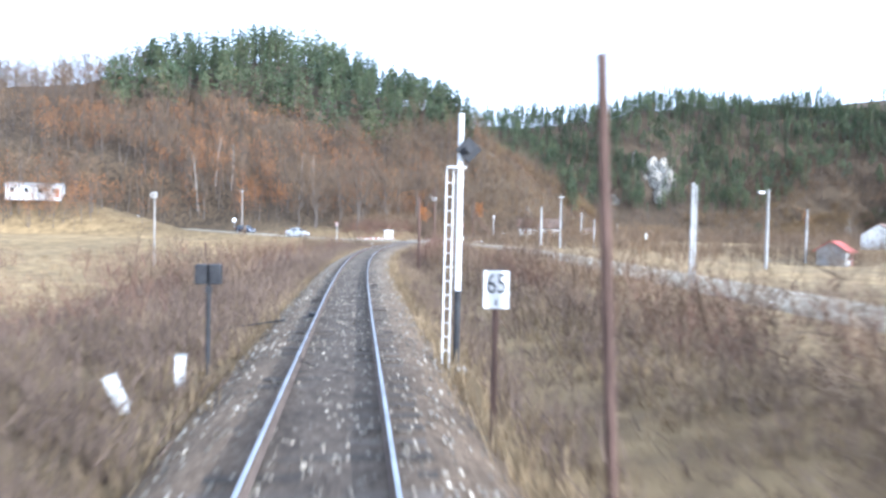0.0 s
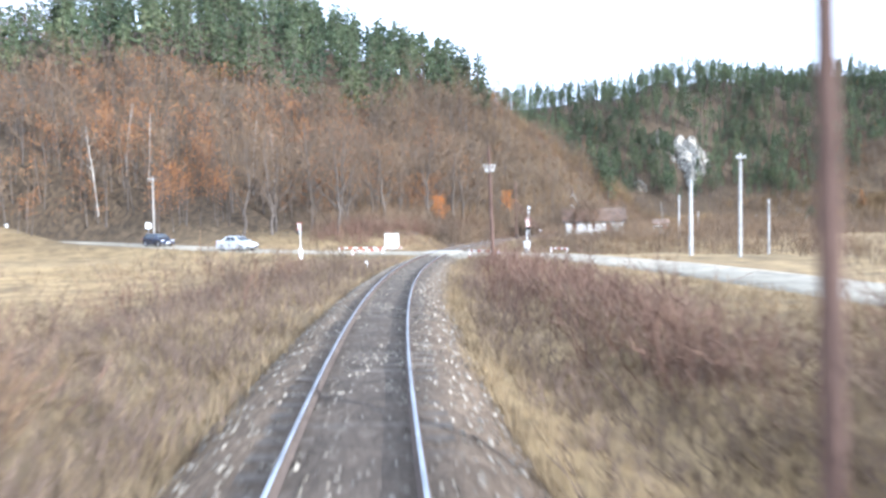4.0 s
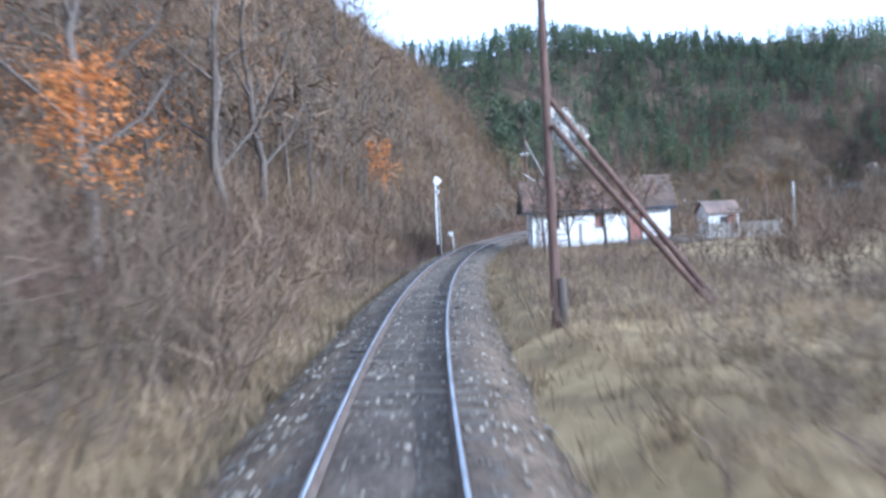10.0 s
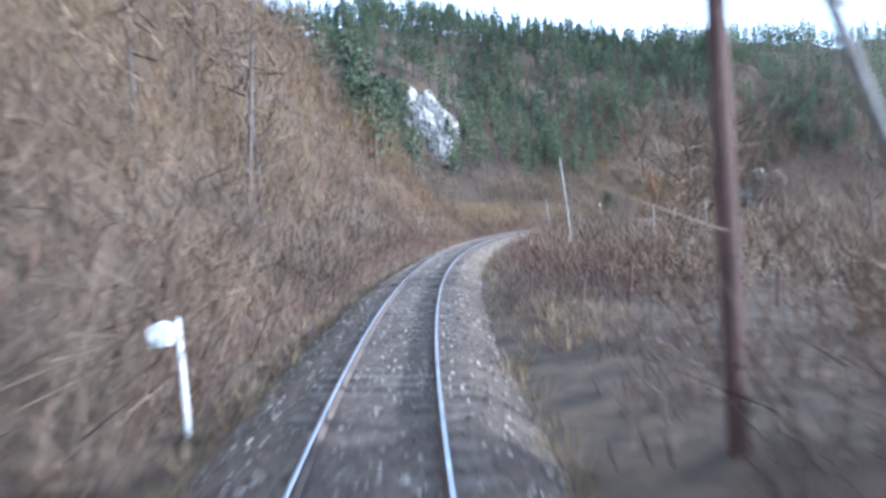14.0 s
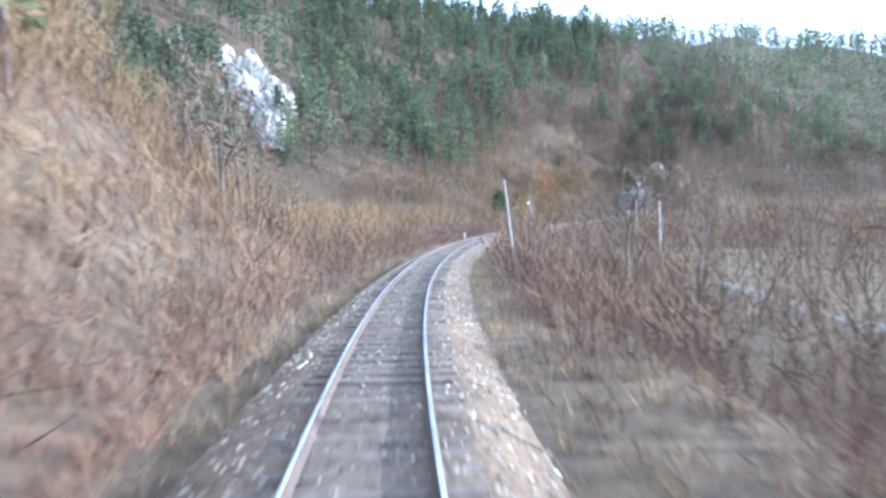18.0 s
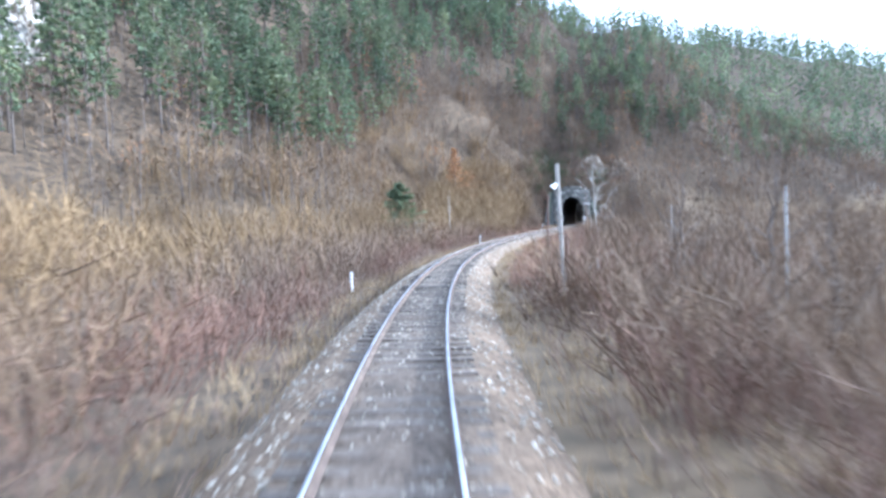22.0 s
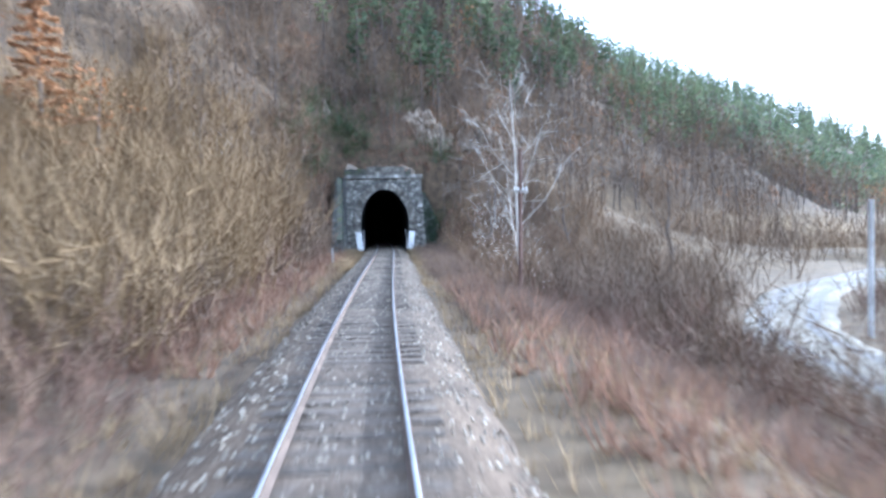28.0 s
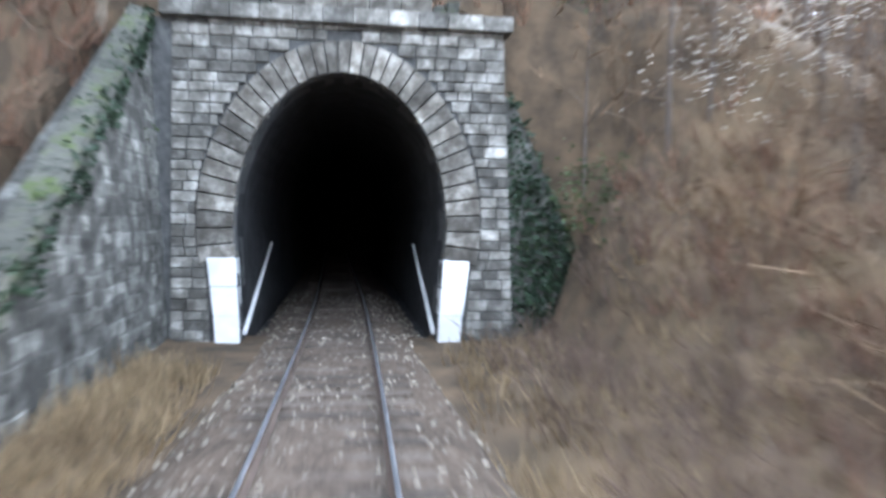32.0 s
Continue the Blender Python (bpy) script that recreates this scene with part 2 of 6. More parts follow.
def thin(m, share=0.35):
    """Lets some light through leaves and blades."""
    nt = m.node_tree
    b = nt.nodes["Principled BSDF"]
    tr = nt.nodes.new("ShaderNodeBsdfTranslucent")
    mix = nt.nodes.new("ShaderNodeMixShader")
    mix.inputs[0].default_value = share
    src = b.inputs["Base Color"].links[0].from_socket
    nt.links.new(src, tr.inputs["Color"])
    nt.links.new(b.outputs[0], mix.inputs[1])
    nt.links.new(tr.outputs[0], mix.inputs[2])
    nt.links.new(mix.outputs[0], nt.nodes["Material Output"].inputs["Surface"])
    return m


M_BALLAST = mat("ballast", [(0.04, 0.029, 0.02), (0.08, 0.059, 0.042), (0.136, 0.107, 0.08)], 9, 0.95, bump=0.8, bump_scale=28)
nt = M_BALLAST.node_tree
old = nt.nodes["Principled BSDF"].inputs["Base Color"].links[0].from_socket
# Paler where the stones are clean and no shade is painted in.
clean_unshaded = nt.nodes.new("ShaderNodeAttribute")
clean_unshaded.attribute_name = "clean_unshaded"
pale_mix = nt.nodes.new("ShaderNodeMix")
pale_mix.data_type, pale_mix.blend_type = "RGBA", "MULTIPLY"
pale_mix.inputs["B"].default_value = (1.72, 1.58, 1.36, 1)
nt.links.new(clean_unshaded.outputs["Fac"], pale_mix.inputs["Factor"])
nt.links.new(old, pale_mix.inputs["A"])
nt.links.new(pale_mix.outputs["Result"], nt.nodes["Principled BSDF"].inputs["Base Color"])
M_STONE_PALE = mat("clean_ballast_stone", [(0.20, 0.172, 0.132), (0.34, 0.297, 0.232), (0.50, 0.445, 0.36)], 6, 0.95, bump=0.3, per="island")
M_STONE = mat("ballast_stone", [(0.10, 0.084, 0.064), (0.20, 0.17, 0.133), (0.38, 0.33, 0.265)], 6, 0.95, bump=0.3, per="island")
M_SLEEPER = mat("weathered_sleeper", [(0.055, 0.043, 0.033), (0.115, 0.092, 0.072)], 6, 0.92, bump=0.5, per="object")
M_STEEL = mat("rail_running_face", [(0.34, 0.35, 0.37), (0.52, 0.53, 0.55)], 9, 0.36, 0.9, bump=0.05)
M_RUST = mat("rusty_rail_side", [(0.075, 0.055, 0.044), (0.15, 0.112, 0.088)], 14, 0.9, 0.1, bump=0.4)
M_TWIG = mat("bare_twig", [(0.094, 0.072, 0.053), (0.146, 0.101, 0.064), (0.19, 0.12, 0.062)], 0.11, 0.95, bump=0, per="island", big=0.5)
M_TWIG_RED = mat("reddish_twig", [(0.106, 0.062, 0.045), (0.175, 0.104, 0.07)], 0.3, 0.95, bump=0, per="island", big=0.06)
M_TWIG_OCHRE = mat("ochre_willow_twig", [(0.15, 0.098, 0.048), (0.24, 0.165, 0.083)], 0.2, 0.95, bump=0, per="island", big=0.06)
M_BARK = mat("grey_brown_bark", [(0.075, 0.06, 0.05), (0.155, 0.128, 0.105)], 3, 0.95, bump=0.6, stretch=(3, 3, 0.7))
M_BIRCH = mat("pale_birch_bark", [(0.30, 0.27, 0.23), (0.62, 0.58, 0.52)], 3, 0.9, bump=0.3, stretch=(1, 1, 3))
M_PINE = thin(mat("pine_needles", [(0.072, 0.104, 0.064), (0.12, 0.15, 0.082), (0.18, 0.195, 0.10)], 0.12, 0.8, bump=0, per="island", big=0.03), 0.38)
M_ORANGE = thin(mat("orange_leaves", [(0.34, 0.12, 0.03), (0.54, 0.22, 0.058)], 1.2, 0.7, bump=0, per="island"), 0.4)
M_RUSTLEAF = thin(mat("rusty_dry_leaves", [(0.28, 0.12, 0.045), (0.43, 0.205, 0.08)], 0.5, 0.8, bump=0, per="island", big=0.05), 0.35)
M_GRASS = thin(mat("dry_grass", [(0.15, 0.105, 0.06), (0.26, 0.19, 0.108), (0.38, 0.285, 0.17)], 0.5, 0.9, bump=0, per="island", big=0.06), 0.3)
M_GRASS_DK = thin(mat("dead_weeds", [(0.11, 0.078, 0.06), (0.21, 0.15, 0.112)], 0.5, 0.9, bump=0, per="island", big=0.06), 0.3)


def ground_material():
    """Dry meadow, and a darker tone for leaf litter under the woods and for painted shade, told apart by the slope and
    two noises.
    """
    m = mat("winter_ground", [(0.125, 0.084, 0.041), (0.235, 0.16, 0.072), (0.34, 0.238, 0.113)], 0.55, 0.97, bump=0.9, bump_scale=3.0, big=0.05)
    nt = m.node_tree
    N, L = nt.nodes, nt.links
    b = N["Principled BSDF"]
    old = b.inputs["Base Color"].links[0].from_socket
    att = N.new("ShaderNodeAttribute")
    att.attribute_name = "wood"
    litter = N.new("ShaderNodeTexNoise")
    litter.inputs["Scale"].default_value, litter.inputs["Detail"].default_value = 1.3, 8
    geo = N.new("ShaderNodeNewGeometry")
    L.new(geo.outputs["Position"], litter.inputs["Vector"])
    cr = N.new("ShaderNodeValToRGB")
    cr.color_ramp.elements[0].color, cr.color_ramp.elements[1].color = (0.048, 0.035, 0.022, 1), (0.118, 0.081, 0.047, 1)
    cr.color_ramp.elements[0].position, cr.color_ramp.elements[1].position = 0.35, 0.7
    L.new(litter.outputs["Fac"], cr.inputs[0])
    mix = N.new("ShaderNodeMix")
    mix.data_type = "RGBA"
    L.new(att.outputs["Fac"], mix.inputs["Factor"])
    L.new(old, mix.inputs["A"])
    L.new(cr.outputs[0], mix.inputs["B"])
    L.new(mix.outputs["Result"], b.inputs["Base Color"])
    return m


M_GROUND = ground_material()


# ---- mesh helpers ----
def soup(name, verts, tris, mats, index=None, smooth=False):
    """One mesh object from arrays of corners and triangles."""
    verts, tris = np.asarray(verts, np.float32), np.asarray(tris, np.int32)
    me = bpy.data.meshes.new(name)
    me.vertices.add(len(verts))
    me.vertices.foreach_set("co", verts.ravel())
    n = tris.shape[1]
    me.loops.add(tris.size)
    me.loops.foreach_set("vertex_index", tris.ravel())
    me.polygons.add(len(tris))
    me.polygons.foreach_set("loop_start", np.arange(0, tris.size, n, dtype=np.int32))
    for m in mats:
        me.materials.append(m)
    if index is not None:
        me.polygons.foreach_set("material_index", np.asarray(index, np.int32))
    if smooth:
        me.polygons.foreach_set("use_smooth", np.ones(len(tris), bool))
    me.update(calc_edges=True)
    me.validate()
    return new(name, me)


def part(name, bm, material, parent=None, label="", smooth=False):
    """Links a bmesh as one mesh object under a thing or a part."""
    me = bpy.data.meshes.new(name)
    if smooth:
        for fc in bm.faces:
            fc.smooth = True
    bm.normal_update()
    bm.to_mesh(me)
    bm.free()
    me.materials.append(material)
    ob = new(name, me)
    if parent:
        ob.parent = parent
    if label:
        ob["label"] = label
    return ob


def thing(name, m, label, category, group="", kind=""):
    ob = new(name)
    ob.empty_display_size = 0.3
    ob.matrix_world = m
    return tagged(ob, label, category, group, kind)


def box(x0, y0, z0, x1, y1, z1, bevel=0.0, bm=None):
    bm = bm or bmesh.new()
    r = bmesh.ops.create_cube(bm, size=1.0, matrix=Matrix.LocRotScale(((x0 + x1) / 2, (y0 + y1) / 2, (z0 + z1) / 2), None, (abs(x1 - x0), abs(y1 - y0), abs(z1 - z0))))
    if bevel:
        es = {e for v in r["verts"] for e in v.link_edges}
        bmesh.ops.bevel(bm, geom=list(es), offset=bevel, segments=2, affect="EDGES", profile=0.6)
    return bm


def rod(a, b, r0, r1=None, sides=8, bm=None):
    """A tapered round bar from a to b."""
    bm = bm or bmesh.new()
    a, b = Vector(a), Vector(b)
    d = b - a
    q = d.to_track_quat("Z", "Y").to_matrix().to_4x4()
    bmesh.ops.create_cone(bm, cap_ends=True, segments=sides, radius1=r0, radius2=r0 if r1 is None else r1, depth=d.length,
                          matrix=Matrix.Translation((a + b) / 2) @ q)
    return bm


def prism(outline, y0, y1, bm=None):
    """A plate with this outline in x and z, from y0 to y1."""
    bm = bm or bmesh.new()
    f0 = [bm.verts.new((x, y0, z)) for x, z in outline]
    f1 = [bm.verts.new((x, y1, z)) for x, z in outline]
    n = len(outline)
    bm.faces.new(f0)
    bm.faces.new(f1[::-1])
    for i in range(n):
        bm.faces.new((f0[i], f1[i], f1[(i + 1) % n], f0[(i + 1) % n]))
    bmesh.ops.recalc_face_normals(bm, faces=bm.faces)
    return bm


# ---- ground: one sheet to the horizon ----
def axis(fine0, fine1, step, far0, far1, spots=()):
    v = list(np.arange(fine0, fine1, step))
    g, d = fine0, step
    while g > far0:
        d *= 1.22
        g -= d
        v.insert(0, g)
    g, d = fine1, step
    while g < far1:
        v.append(g)
        d *= 1.22
        g += d
    for a, b, st in spots:
        v = [q for q in v if not a <= q <= b] + list(np.arange(a, b, st))
    return np.array(sorted(v))


gx = axis(-70, 300, 2.0, -3500, 3500, [(238, 268, 0.75)])
gy = axis(-30, 345, 2.0, -3500, 3500, [(302, 332, 0.75)])
GX, GY = np.meshgrid(gx, gy)
GZ = ground_height(GX, GY)
far = np.hypot(GX - 150, GY - 200)
GZ = np.where(far > 900, GZ * 0.3, GZ)
gs, gl = along(GX, GY)
nx, ny = len(gx), len(gy)
idx = np.arange(nx * ny).reshape(ny, nx)
quads = np.stack([idx[:-1, :-1], idx[:-1, 1:], idx[1:, 1:], idx[1:, :-1]], -1).reshape(-1, 4)
over_q, wide_q = (gs >= PORTAL + 1.4)[quads], np.abs(gl)[quads]
keep = ~((wide_q.max(1) < 3.9) & (gs[quads].max(1) < PORTAL + 6) & over_q.any(1) & ~over_q.all(1))
ground = soup("ground", np.stack([GX.ravel(), GY.ravel(), GZ.ravel()], -1), quads[keep], [M_GROUND], smooth=True)
tagged(ground, "dry winter meadow and leaf-strewn hillsides along the railway", "ground", kind="structure")
wood = np.clip(hills(GX, GY).ravel() / 6, 0, 1)
wood = np.maximum(wood, ramp(gs, 120, 140) * (1 - ramp(gs, 215, 240)) * ramp(-gl, 4, 7))
spread = ramp(gs, 190, 235) * (1 - 0.75 * ramp(gl + 14 * waves(GX, GY, 60, 61).ravel(), 22, 75))
wood = np.maximum(wood, spread * 0.85)
wood = np.maximum(wood, ramp(gs, 150, 168) * ramp(-gl, 1, 2))
# Darker ground past s 370: the hill's shade put into its colour.
wood = np.maximum(wood, ramp(gs, 370, 395) * (1 - ramp(np.abs(gl), 14, 30)) * 0.9)
# Weedy strip beside the line, darkened to hold the foreground shade too.
strip = (1 - ramp(np.abs(gl), 6, 15)) * (0.45 + 0.35 * waves(GX, GY, 17, 62).ravel()) * ramp(np.abs(gl), 1, 2)
wood = np.maximum(wood, np.clip(strip, 0, 0.8) * (1 - (gl > 0) * ramp(gs, 25, 50) * (1 - ramp(gs, 175, 195))))
at_ = ground.data.attributes.new("wood", "FLOAT", "POINT")
at_.data.foreach_set("value", wood.astype(np.float32))


# ---- track ----
def sweep(name, profile, s0, s1, step, mats, face_mats, lat0=0.0, z0=0.0, close=True):
    """Sweeps a cross-section (lat, z) along the line, tilted with the track."""
    ss = np.arange(s0, s1 + 0.01, step)
    pr = np.array(profile)
    ca = np.interp(ss, S, cant)[:, None]
    l = (pr[:, 0] + lat0)[None, :] * np.cos(ca) + (pr[:, 1] + z0)[None, :] * np.sin(ca)
    z = (pr[:, 1] + z0)[None, :] * np.cos(ca) - (pr[:, 0] + lat0)[None, :] * np.sin(ca)
    x, y = on_many(np.repeat(ss[:, None], len(pr), 1), l)
    n = len(pr)
    V = np.stack([x, y, z], -1).reshape(-1, 3)
    k = np.arange(n if close else n - 1)
    i = (np.arange(len(ss) - 1) * n)[:, None]
    Q = np.stack([i + k, i + (k + 1) % n, i + n + (k + 1) % n, i + n + k], -1).reshape(-1, 4)
    return soup(name, V, Q, mats, np.tile(face_mats, len(ss) - 1))


track = thing("railway_track", Matrix.Identity(4), "single railway track with worn steel rails on weathered sleepers", "railway track", kind="structure")
RAIL = [(-0.036, -0.012), (-0.028, 0.0), (0.028, 0.0), (0.036, -0.012), (0.034, -0.04), (0.009, -0.052), (0.009, -0.135), (0.066, -0.15), (0.066, -0.165), (-0.066, -0.165), (-0.066, -0.15), (-0.009, -0.135), (-0.009, -0.052), (-0.034, -0.04)]
for side in (-0.7525, 0.7525):
    r = sweep("rail", RAIL, -30, 500, 1.0, [M_RUST, M_STEEL], [0, 1, 0] + [0] * 11, lat0=side)
    r.parent = track
bedp = [(-2.5, -0.82), (-2.05, -0.52), (-1.6, -0.27), (-1.25, -0.20), (-0.8, -0.20), (0, -0.185), (0.8, -0.20), (1.25, -0.20), (1.6, -0.27), (2.05, -0.52), (2.5, -0.82)]
bed = sweep("ballast", bedp, -30, 500, 0.5, [M_BALLAST], [0] * 10, close=False)
co = np.empty(len(bed.data.vertices) * 3)
bed.data.vertices.foreach_get("co", co)
co = co.reshape(-1, 3)
co[:, 2] += 0.03 * waves(co[:, 0], co[:, 1], 1.1, 8) + 0.03 * waves(co[:, 0], co[:, 1], 4.0, 9)
bed.data.vertices.foreach_set("co", co.ravel())
sb, lb = along(co[:, 0], co[:, 1])
# Clean pale shoulders, duller at s 150-210; hill shade painted in past 370.
shoulder = (1 - 0.9 * ramp(sb, 370, 405)) * ramp(np.abs(lb), 0.95, 1.35) * (0.8 - 0.55 * ramp(sb, 140, 160) + 0.6 * ramp(sb, 200, 225)) + 0.12 * ramp(sb, 205, 230) * (1 - ramp(sb, 370, 405))
bed.data.attributes.new("clean_unshaded", "FLOAT", "POINT").data.foreach_set("value", shoulder.astype(np.float32))
tagged(bed, "pale grey crushed stone ballast bed with worn shoulders", "ballast", kind="structure")


def sleeper_mesh(seed):
    bm = box(-1.25, -0.125, -0.14, 1.25, 0.125, 0.0)
    bmesh.ops.bevel(bm, geom=list(bm.edges), offset=0.012, segments=1, affect="EDGES")
    r = random.Random(seed)
    for v in bm.verts:
        v.co.z += r.uniform(-0.006, 0.006)
        v.co.x += r.uniform(-0.03, 0.03)
    me = bpy.data.meshes.new("sleeper")
    bm.to_mesh(me)
    bm.free()
    me.materials.append(M_SLEEPER)
    return me


sleeper_kinds = [sleeper_mesh(i) for i in range(5)]
rest_v, rest_f = [], []
rs = random.Random(4)
step_no = 0
for s in np.arange(-20.0, 490.0, 0.6):
    step_no += 1
    me = sleeper_kinds[step_no % 5]
    ca = float(np.interp(s, S, cant))
    p = on(s, 0.0)
    m = Matrix.LocRotScale((p.x + rs.uniform(-0.01, 0.01), p.y, (-0.193 if s < 205 else -0.178) + rs.uniform(-0.014, 0.006)), Euler((0, ca, radians(heading(s) + rs.uniform(-0.8, 0.8)))), None)
    if 320 < s < 455 or 0 < s < 40:
        ob = new("sleeper", me)
        ob.matrix_world = m
        ob.parent = track
    else:
        base = len(rest_v)
        rest_v += [m @ v.co for v in me.vertices]
        rest_f += [[base + k for k in pl.vertices] for pl in me.polygons]
me = bpy.data.meshes.new("sleepers")
me.from_pydata(rest_v, [], rest_f)
me.materials.append(M_SLEEPER)
rest = new("sleepers", me)
rest.parent = track
tagged(rest, kind="stuff")

rn = np.random.RandomState(11)


def pieces(base_v, base_t, pos, yaw, scale, tilt=None):
    """Copies of one small mesh into arrays. scale: (n,) or (n, 3)."""
    n = len(pos)
    c, s = np.cos(yaw), np.sin(yaw)
    sc = np.broadcast_to(np.asarray(scale, float).reshape(n, -1), (n, 3))
    v = base_v[None] * sc[:, None, :]
    if tilt is not None:
        ct, st = np.cos(tilt)[:, None], np.sin(tilt)[:, None]
        v = np.stack([v[..., 0] * ct + v[..., 2] * st, v[..., 1], v[..., 2] * ct - v[..., 0] * st], -1)
    x = v[..., 0] * c[:, None] - v[..., 1] * s[:, None]
    y = v[..., 0] * s[:, None] + v[..., 1] * c[:, None]
    V = np.stack([x, y, v[..., 2]], -1) + np.asarray(pos)[:, None, :]
    T = base_t[None] + (np.arange(n) * len(base_v))[:, None, None]
    return V.reshape(-1, 3), T.reshape(-1, base_t.shape[1])


def join(lists):
    V, T, o = [], [], 0
    for v, t in lists:
        V.append(v)
        T.append(t + o)
        o += len(v)
    return np.concatenate(V), np.concatenate(T)


# loose stones on the bed
OCT_V = np.array([(1, 0, 0), (0, 1, 0), (-1, 0.2, 0), (0.1, -1, 0), (0.1, 0, 0.8), (0, 0.1, -0.8)], float)
OCT_T = np.array([(0, 1, 4), (1, 2, 4), (2, 3, 4), (3, 0, 4), (1, 0, 5)])
n = 37000
ss = rn.uniform(-8, 462, n)
ll = rn.uniform(-2.3, 2.3, n)
a = np.abs(ll)
zz = np.interp(a, [0, 1.25, 1.6, 2.05, 2.5], [-0.20, -0.20, -0.265, -0.50, -0.80]) - ll * np.sin(np.interp(ss, S, cant))
x, y = on_many(ss, ll)
ok = ~((np.abs(ss - 114) < 3.8))
pos = np.stack([x, y, zz + 0.015], -1)[ok]
v, t = pieces(OCT_V, OCT_T, pos, rn.uniform(0, 6.28, len(pos)), rn.uniform(0.02, 0.055, (len(pos), 3)), rn.uniform(-1, 1, len(pos)))
# Fewer pale stones past s 370, standing in for the hill's shade.
pale = (rn.rand(len(pos)) < (1 - 0.85 * ramp(ss[ok], 370, 405)) * (0.15 + 0.75 * ramp(a[ok], 0.95, 1.3)) * (0.32 - 0.12 * ramp(ss[ok], 140, 160) + 0.75 * ramp(ss[ok], 200, 225)))
stones = soup("ballast_stones", v, t, [M_STONE, M_STONE_PALE], np.repeat(pale, len(OCT_T)))
tagged(stones, "loose angular grey and tan ballast stones", "stones", kind="stuff")

# ---- plants: base shapes ----
def tube(path, radii, sides, V, T):
    o = len(V)
    for (p, r) in zip(path, radii):
        for k in range(sides):
            a = 6.283 * k / sides
            V.append((p[0] + r * math.cos(a), p[1] + r * math.sin(a), p[2]))
    for i in range(len(path) - 1):
        for k in range(sides):
            a, b = o + i * sides + k, o + i * sides + (k + 1) % sides
            T.append((a, b, b + sides))
            T.append((a, b + sides, a + sides))


def sliver(p, d, w, rnd, V, T):
    """One tapered twig."""
    d = np.asarray(d, float)
    q = np.cross(d, rnd.normal(size=3))
    q = q / (np.linalg.norm(q) + 1e-6) * w
    o = len(V)
    V.extend([tuple(p - q), tuple(p + q), tuple(p + d)])
    T.append((o, o + 1, o + 2))


def bare_tree(seed, height, limbs=9, twigs=26, spread=0.34, width=0.02, stem=0.16, lean=0.05, first=0.3, k=6, sides=6, crook=0.02, limb=0.42):
    """Trunk with limbs, and a crown of fine twigs: two lists of triangles."""
    rnd = np.random.RandomState(seed)
    V, T, V2, T2 = [], [], [], []
    path, p = [], np.zeros(3)
    drift = rnd.normal(size=3) * lean
    for i in range(k + 1):
        path.append(p.copy())
        p = p + np.array([drift[0] + rnd.normal() * crook, drift[1] + rnd.normal() * crook, 1.0]) * height * 0.92 / k
    path = np.array(path)
    path[0, 2] -= 0.4
    tube(path, np.linspace(stem, stem * 0.18, k + 1), sides, V, T)
    for j in range(limbs):
        u = first + (0.97 - first) * (j + rnd.rand() * 0.8) / limbs
        b = np.array([np.interp(u, np.linspace(0, 1, k + 1), path[:, c]) for c in range(3)])
        a = j * 2.4 + rnd.rand()
        ln = height * spread * (1.15 - 0.75 * u) * rnd.uniform(0.8, 1.25)
        out = np.array([math.cos(a), math.sin(a), rnd.uniform(0.5, 1.2)])
        out /= np.linalg.norm(out)
        m1 = b + out * ln * 0.5
        m2 = m1 + (out + np.array([0, 0, 0.45])) * ln * 0.5
        r = stem * limb * (1.1 - u)
        if sides > 4:
            tube([b, m1, m2], [r, r * 0.6, r * 0.2], 4, V, T)
        else:
            tube([b, m2], [r, r * 0.2], 3, V, T)
        for q in range(twigs):
            w = rnd.rand() ** 0.7
            s = b + (m1 - b) * min(1, w * 2) if w < 0.5 else m1 + (m2 - m1) * (w * 2 - 1)
            d = out * rnd.uniform(0.1, 0.7) + rnd.normal(size=3) * 0.5 + np.array([0, 0, 0.35])
            d = d / np.linalg.norm(d) * ln * rnd.uniform(0.25, 0.6)
            sliver(s, d, width * rnd.uniform(0.7, 1.5), rnd, V2, T2)
            e = s + d * rnd.uniform(0.3, 0.8)
            for _ in range(2):
                d2 = d * 0.4 + rnd.normal(size=3) * ln * 0.16
                sliver(e, d2, width * 0.7, rnd, V2, T2)
    return (np.array(V), np.array(T)), (np.array(V2), np.array(T2))


def pine_tree(seed, height, bare=0.3, width=0.2, sprays=9, whorls=34, fat=1.0, rounded=False):
    """Straight trunk with whorls of needle sprays, narrowing upwards, or with the rounded crown of an old pine."""
    rnd = np.random.RandomState(seed)
    V, T, V2, T2 = [], [], [], []
    tube([(0, 0, -0.5), (0.04, 0, height * 0.5), (0, 0.05, height)], [height * 0.014, height * 0.010, 0.02], 6, V, T)
    n = whorls
    for j in range(n):
        u = bare + (1 - bare) * (j + rnd.rand()) / n
        w = (u - bare) / (1 - bare)
        shape = (1 - w) ** 0.45 * (0.5 + 0.5 * min(1.0, 3 * w)) if rounded else (1 - w) ** 0.75
        ln = height * width * shape * rnd.uniform(0.6, 1.2) + 0.25
        a = j * 2.4 + rnd.rand() * 0.7
        ax = np.array([math.cos(a), math.sin(a), rnd.uniform(-0.25, 0.25)])
        b = np.array([0, 0, u * height])
        for q in range(sprays):
            w = rnd.rand() ** 0.6
            c = b + ax * ln * w
            d = ax * 0.5 + rnd.normal(size=3) * 0.45 + np.array([0, 0, 0.1])
            d = d / np.linalg.norm(d) * rnd.uniform(0.45, 0.9) * (0.55 + 0.02 * height)
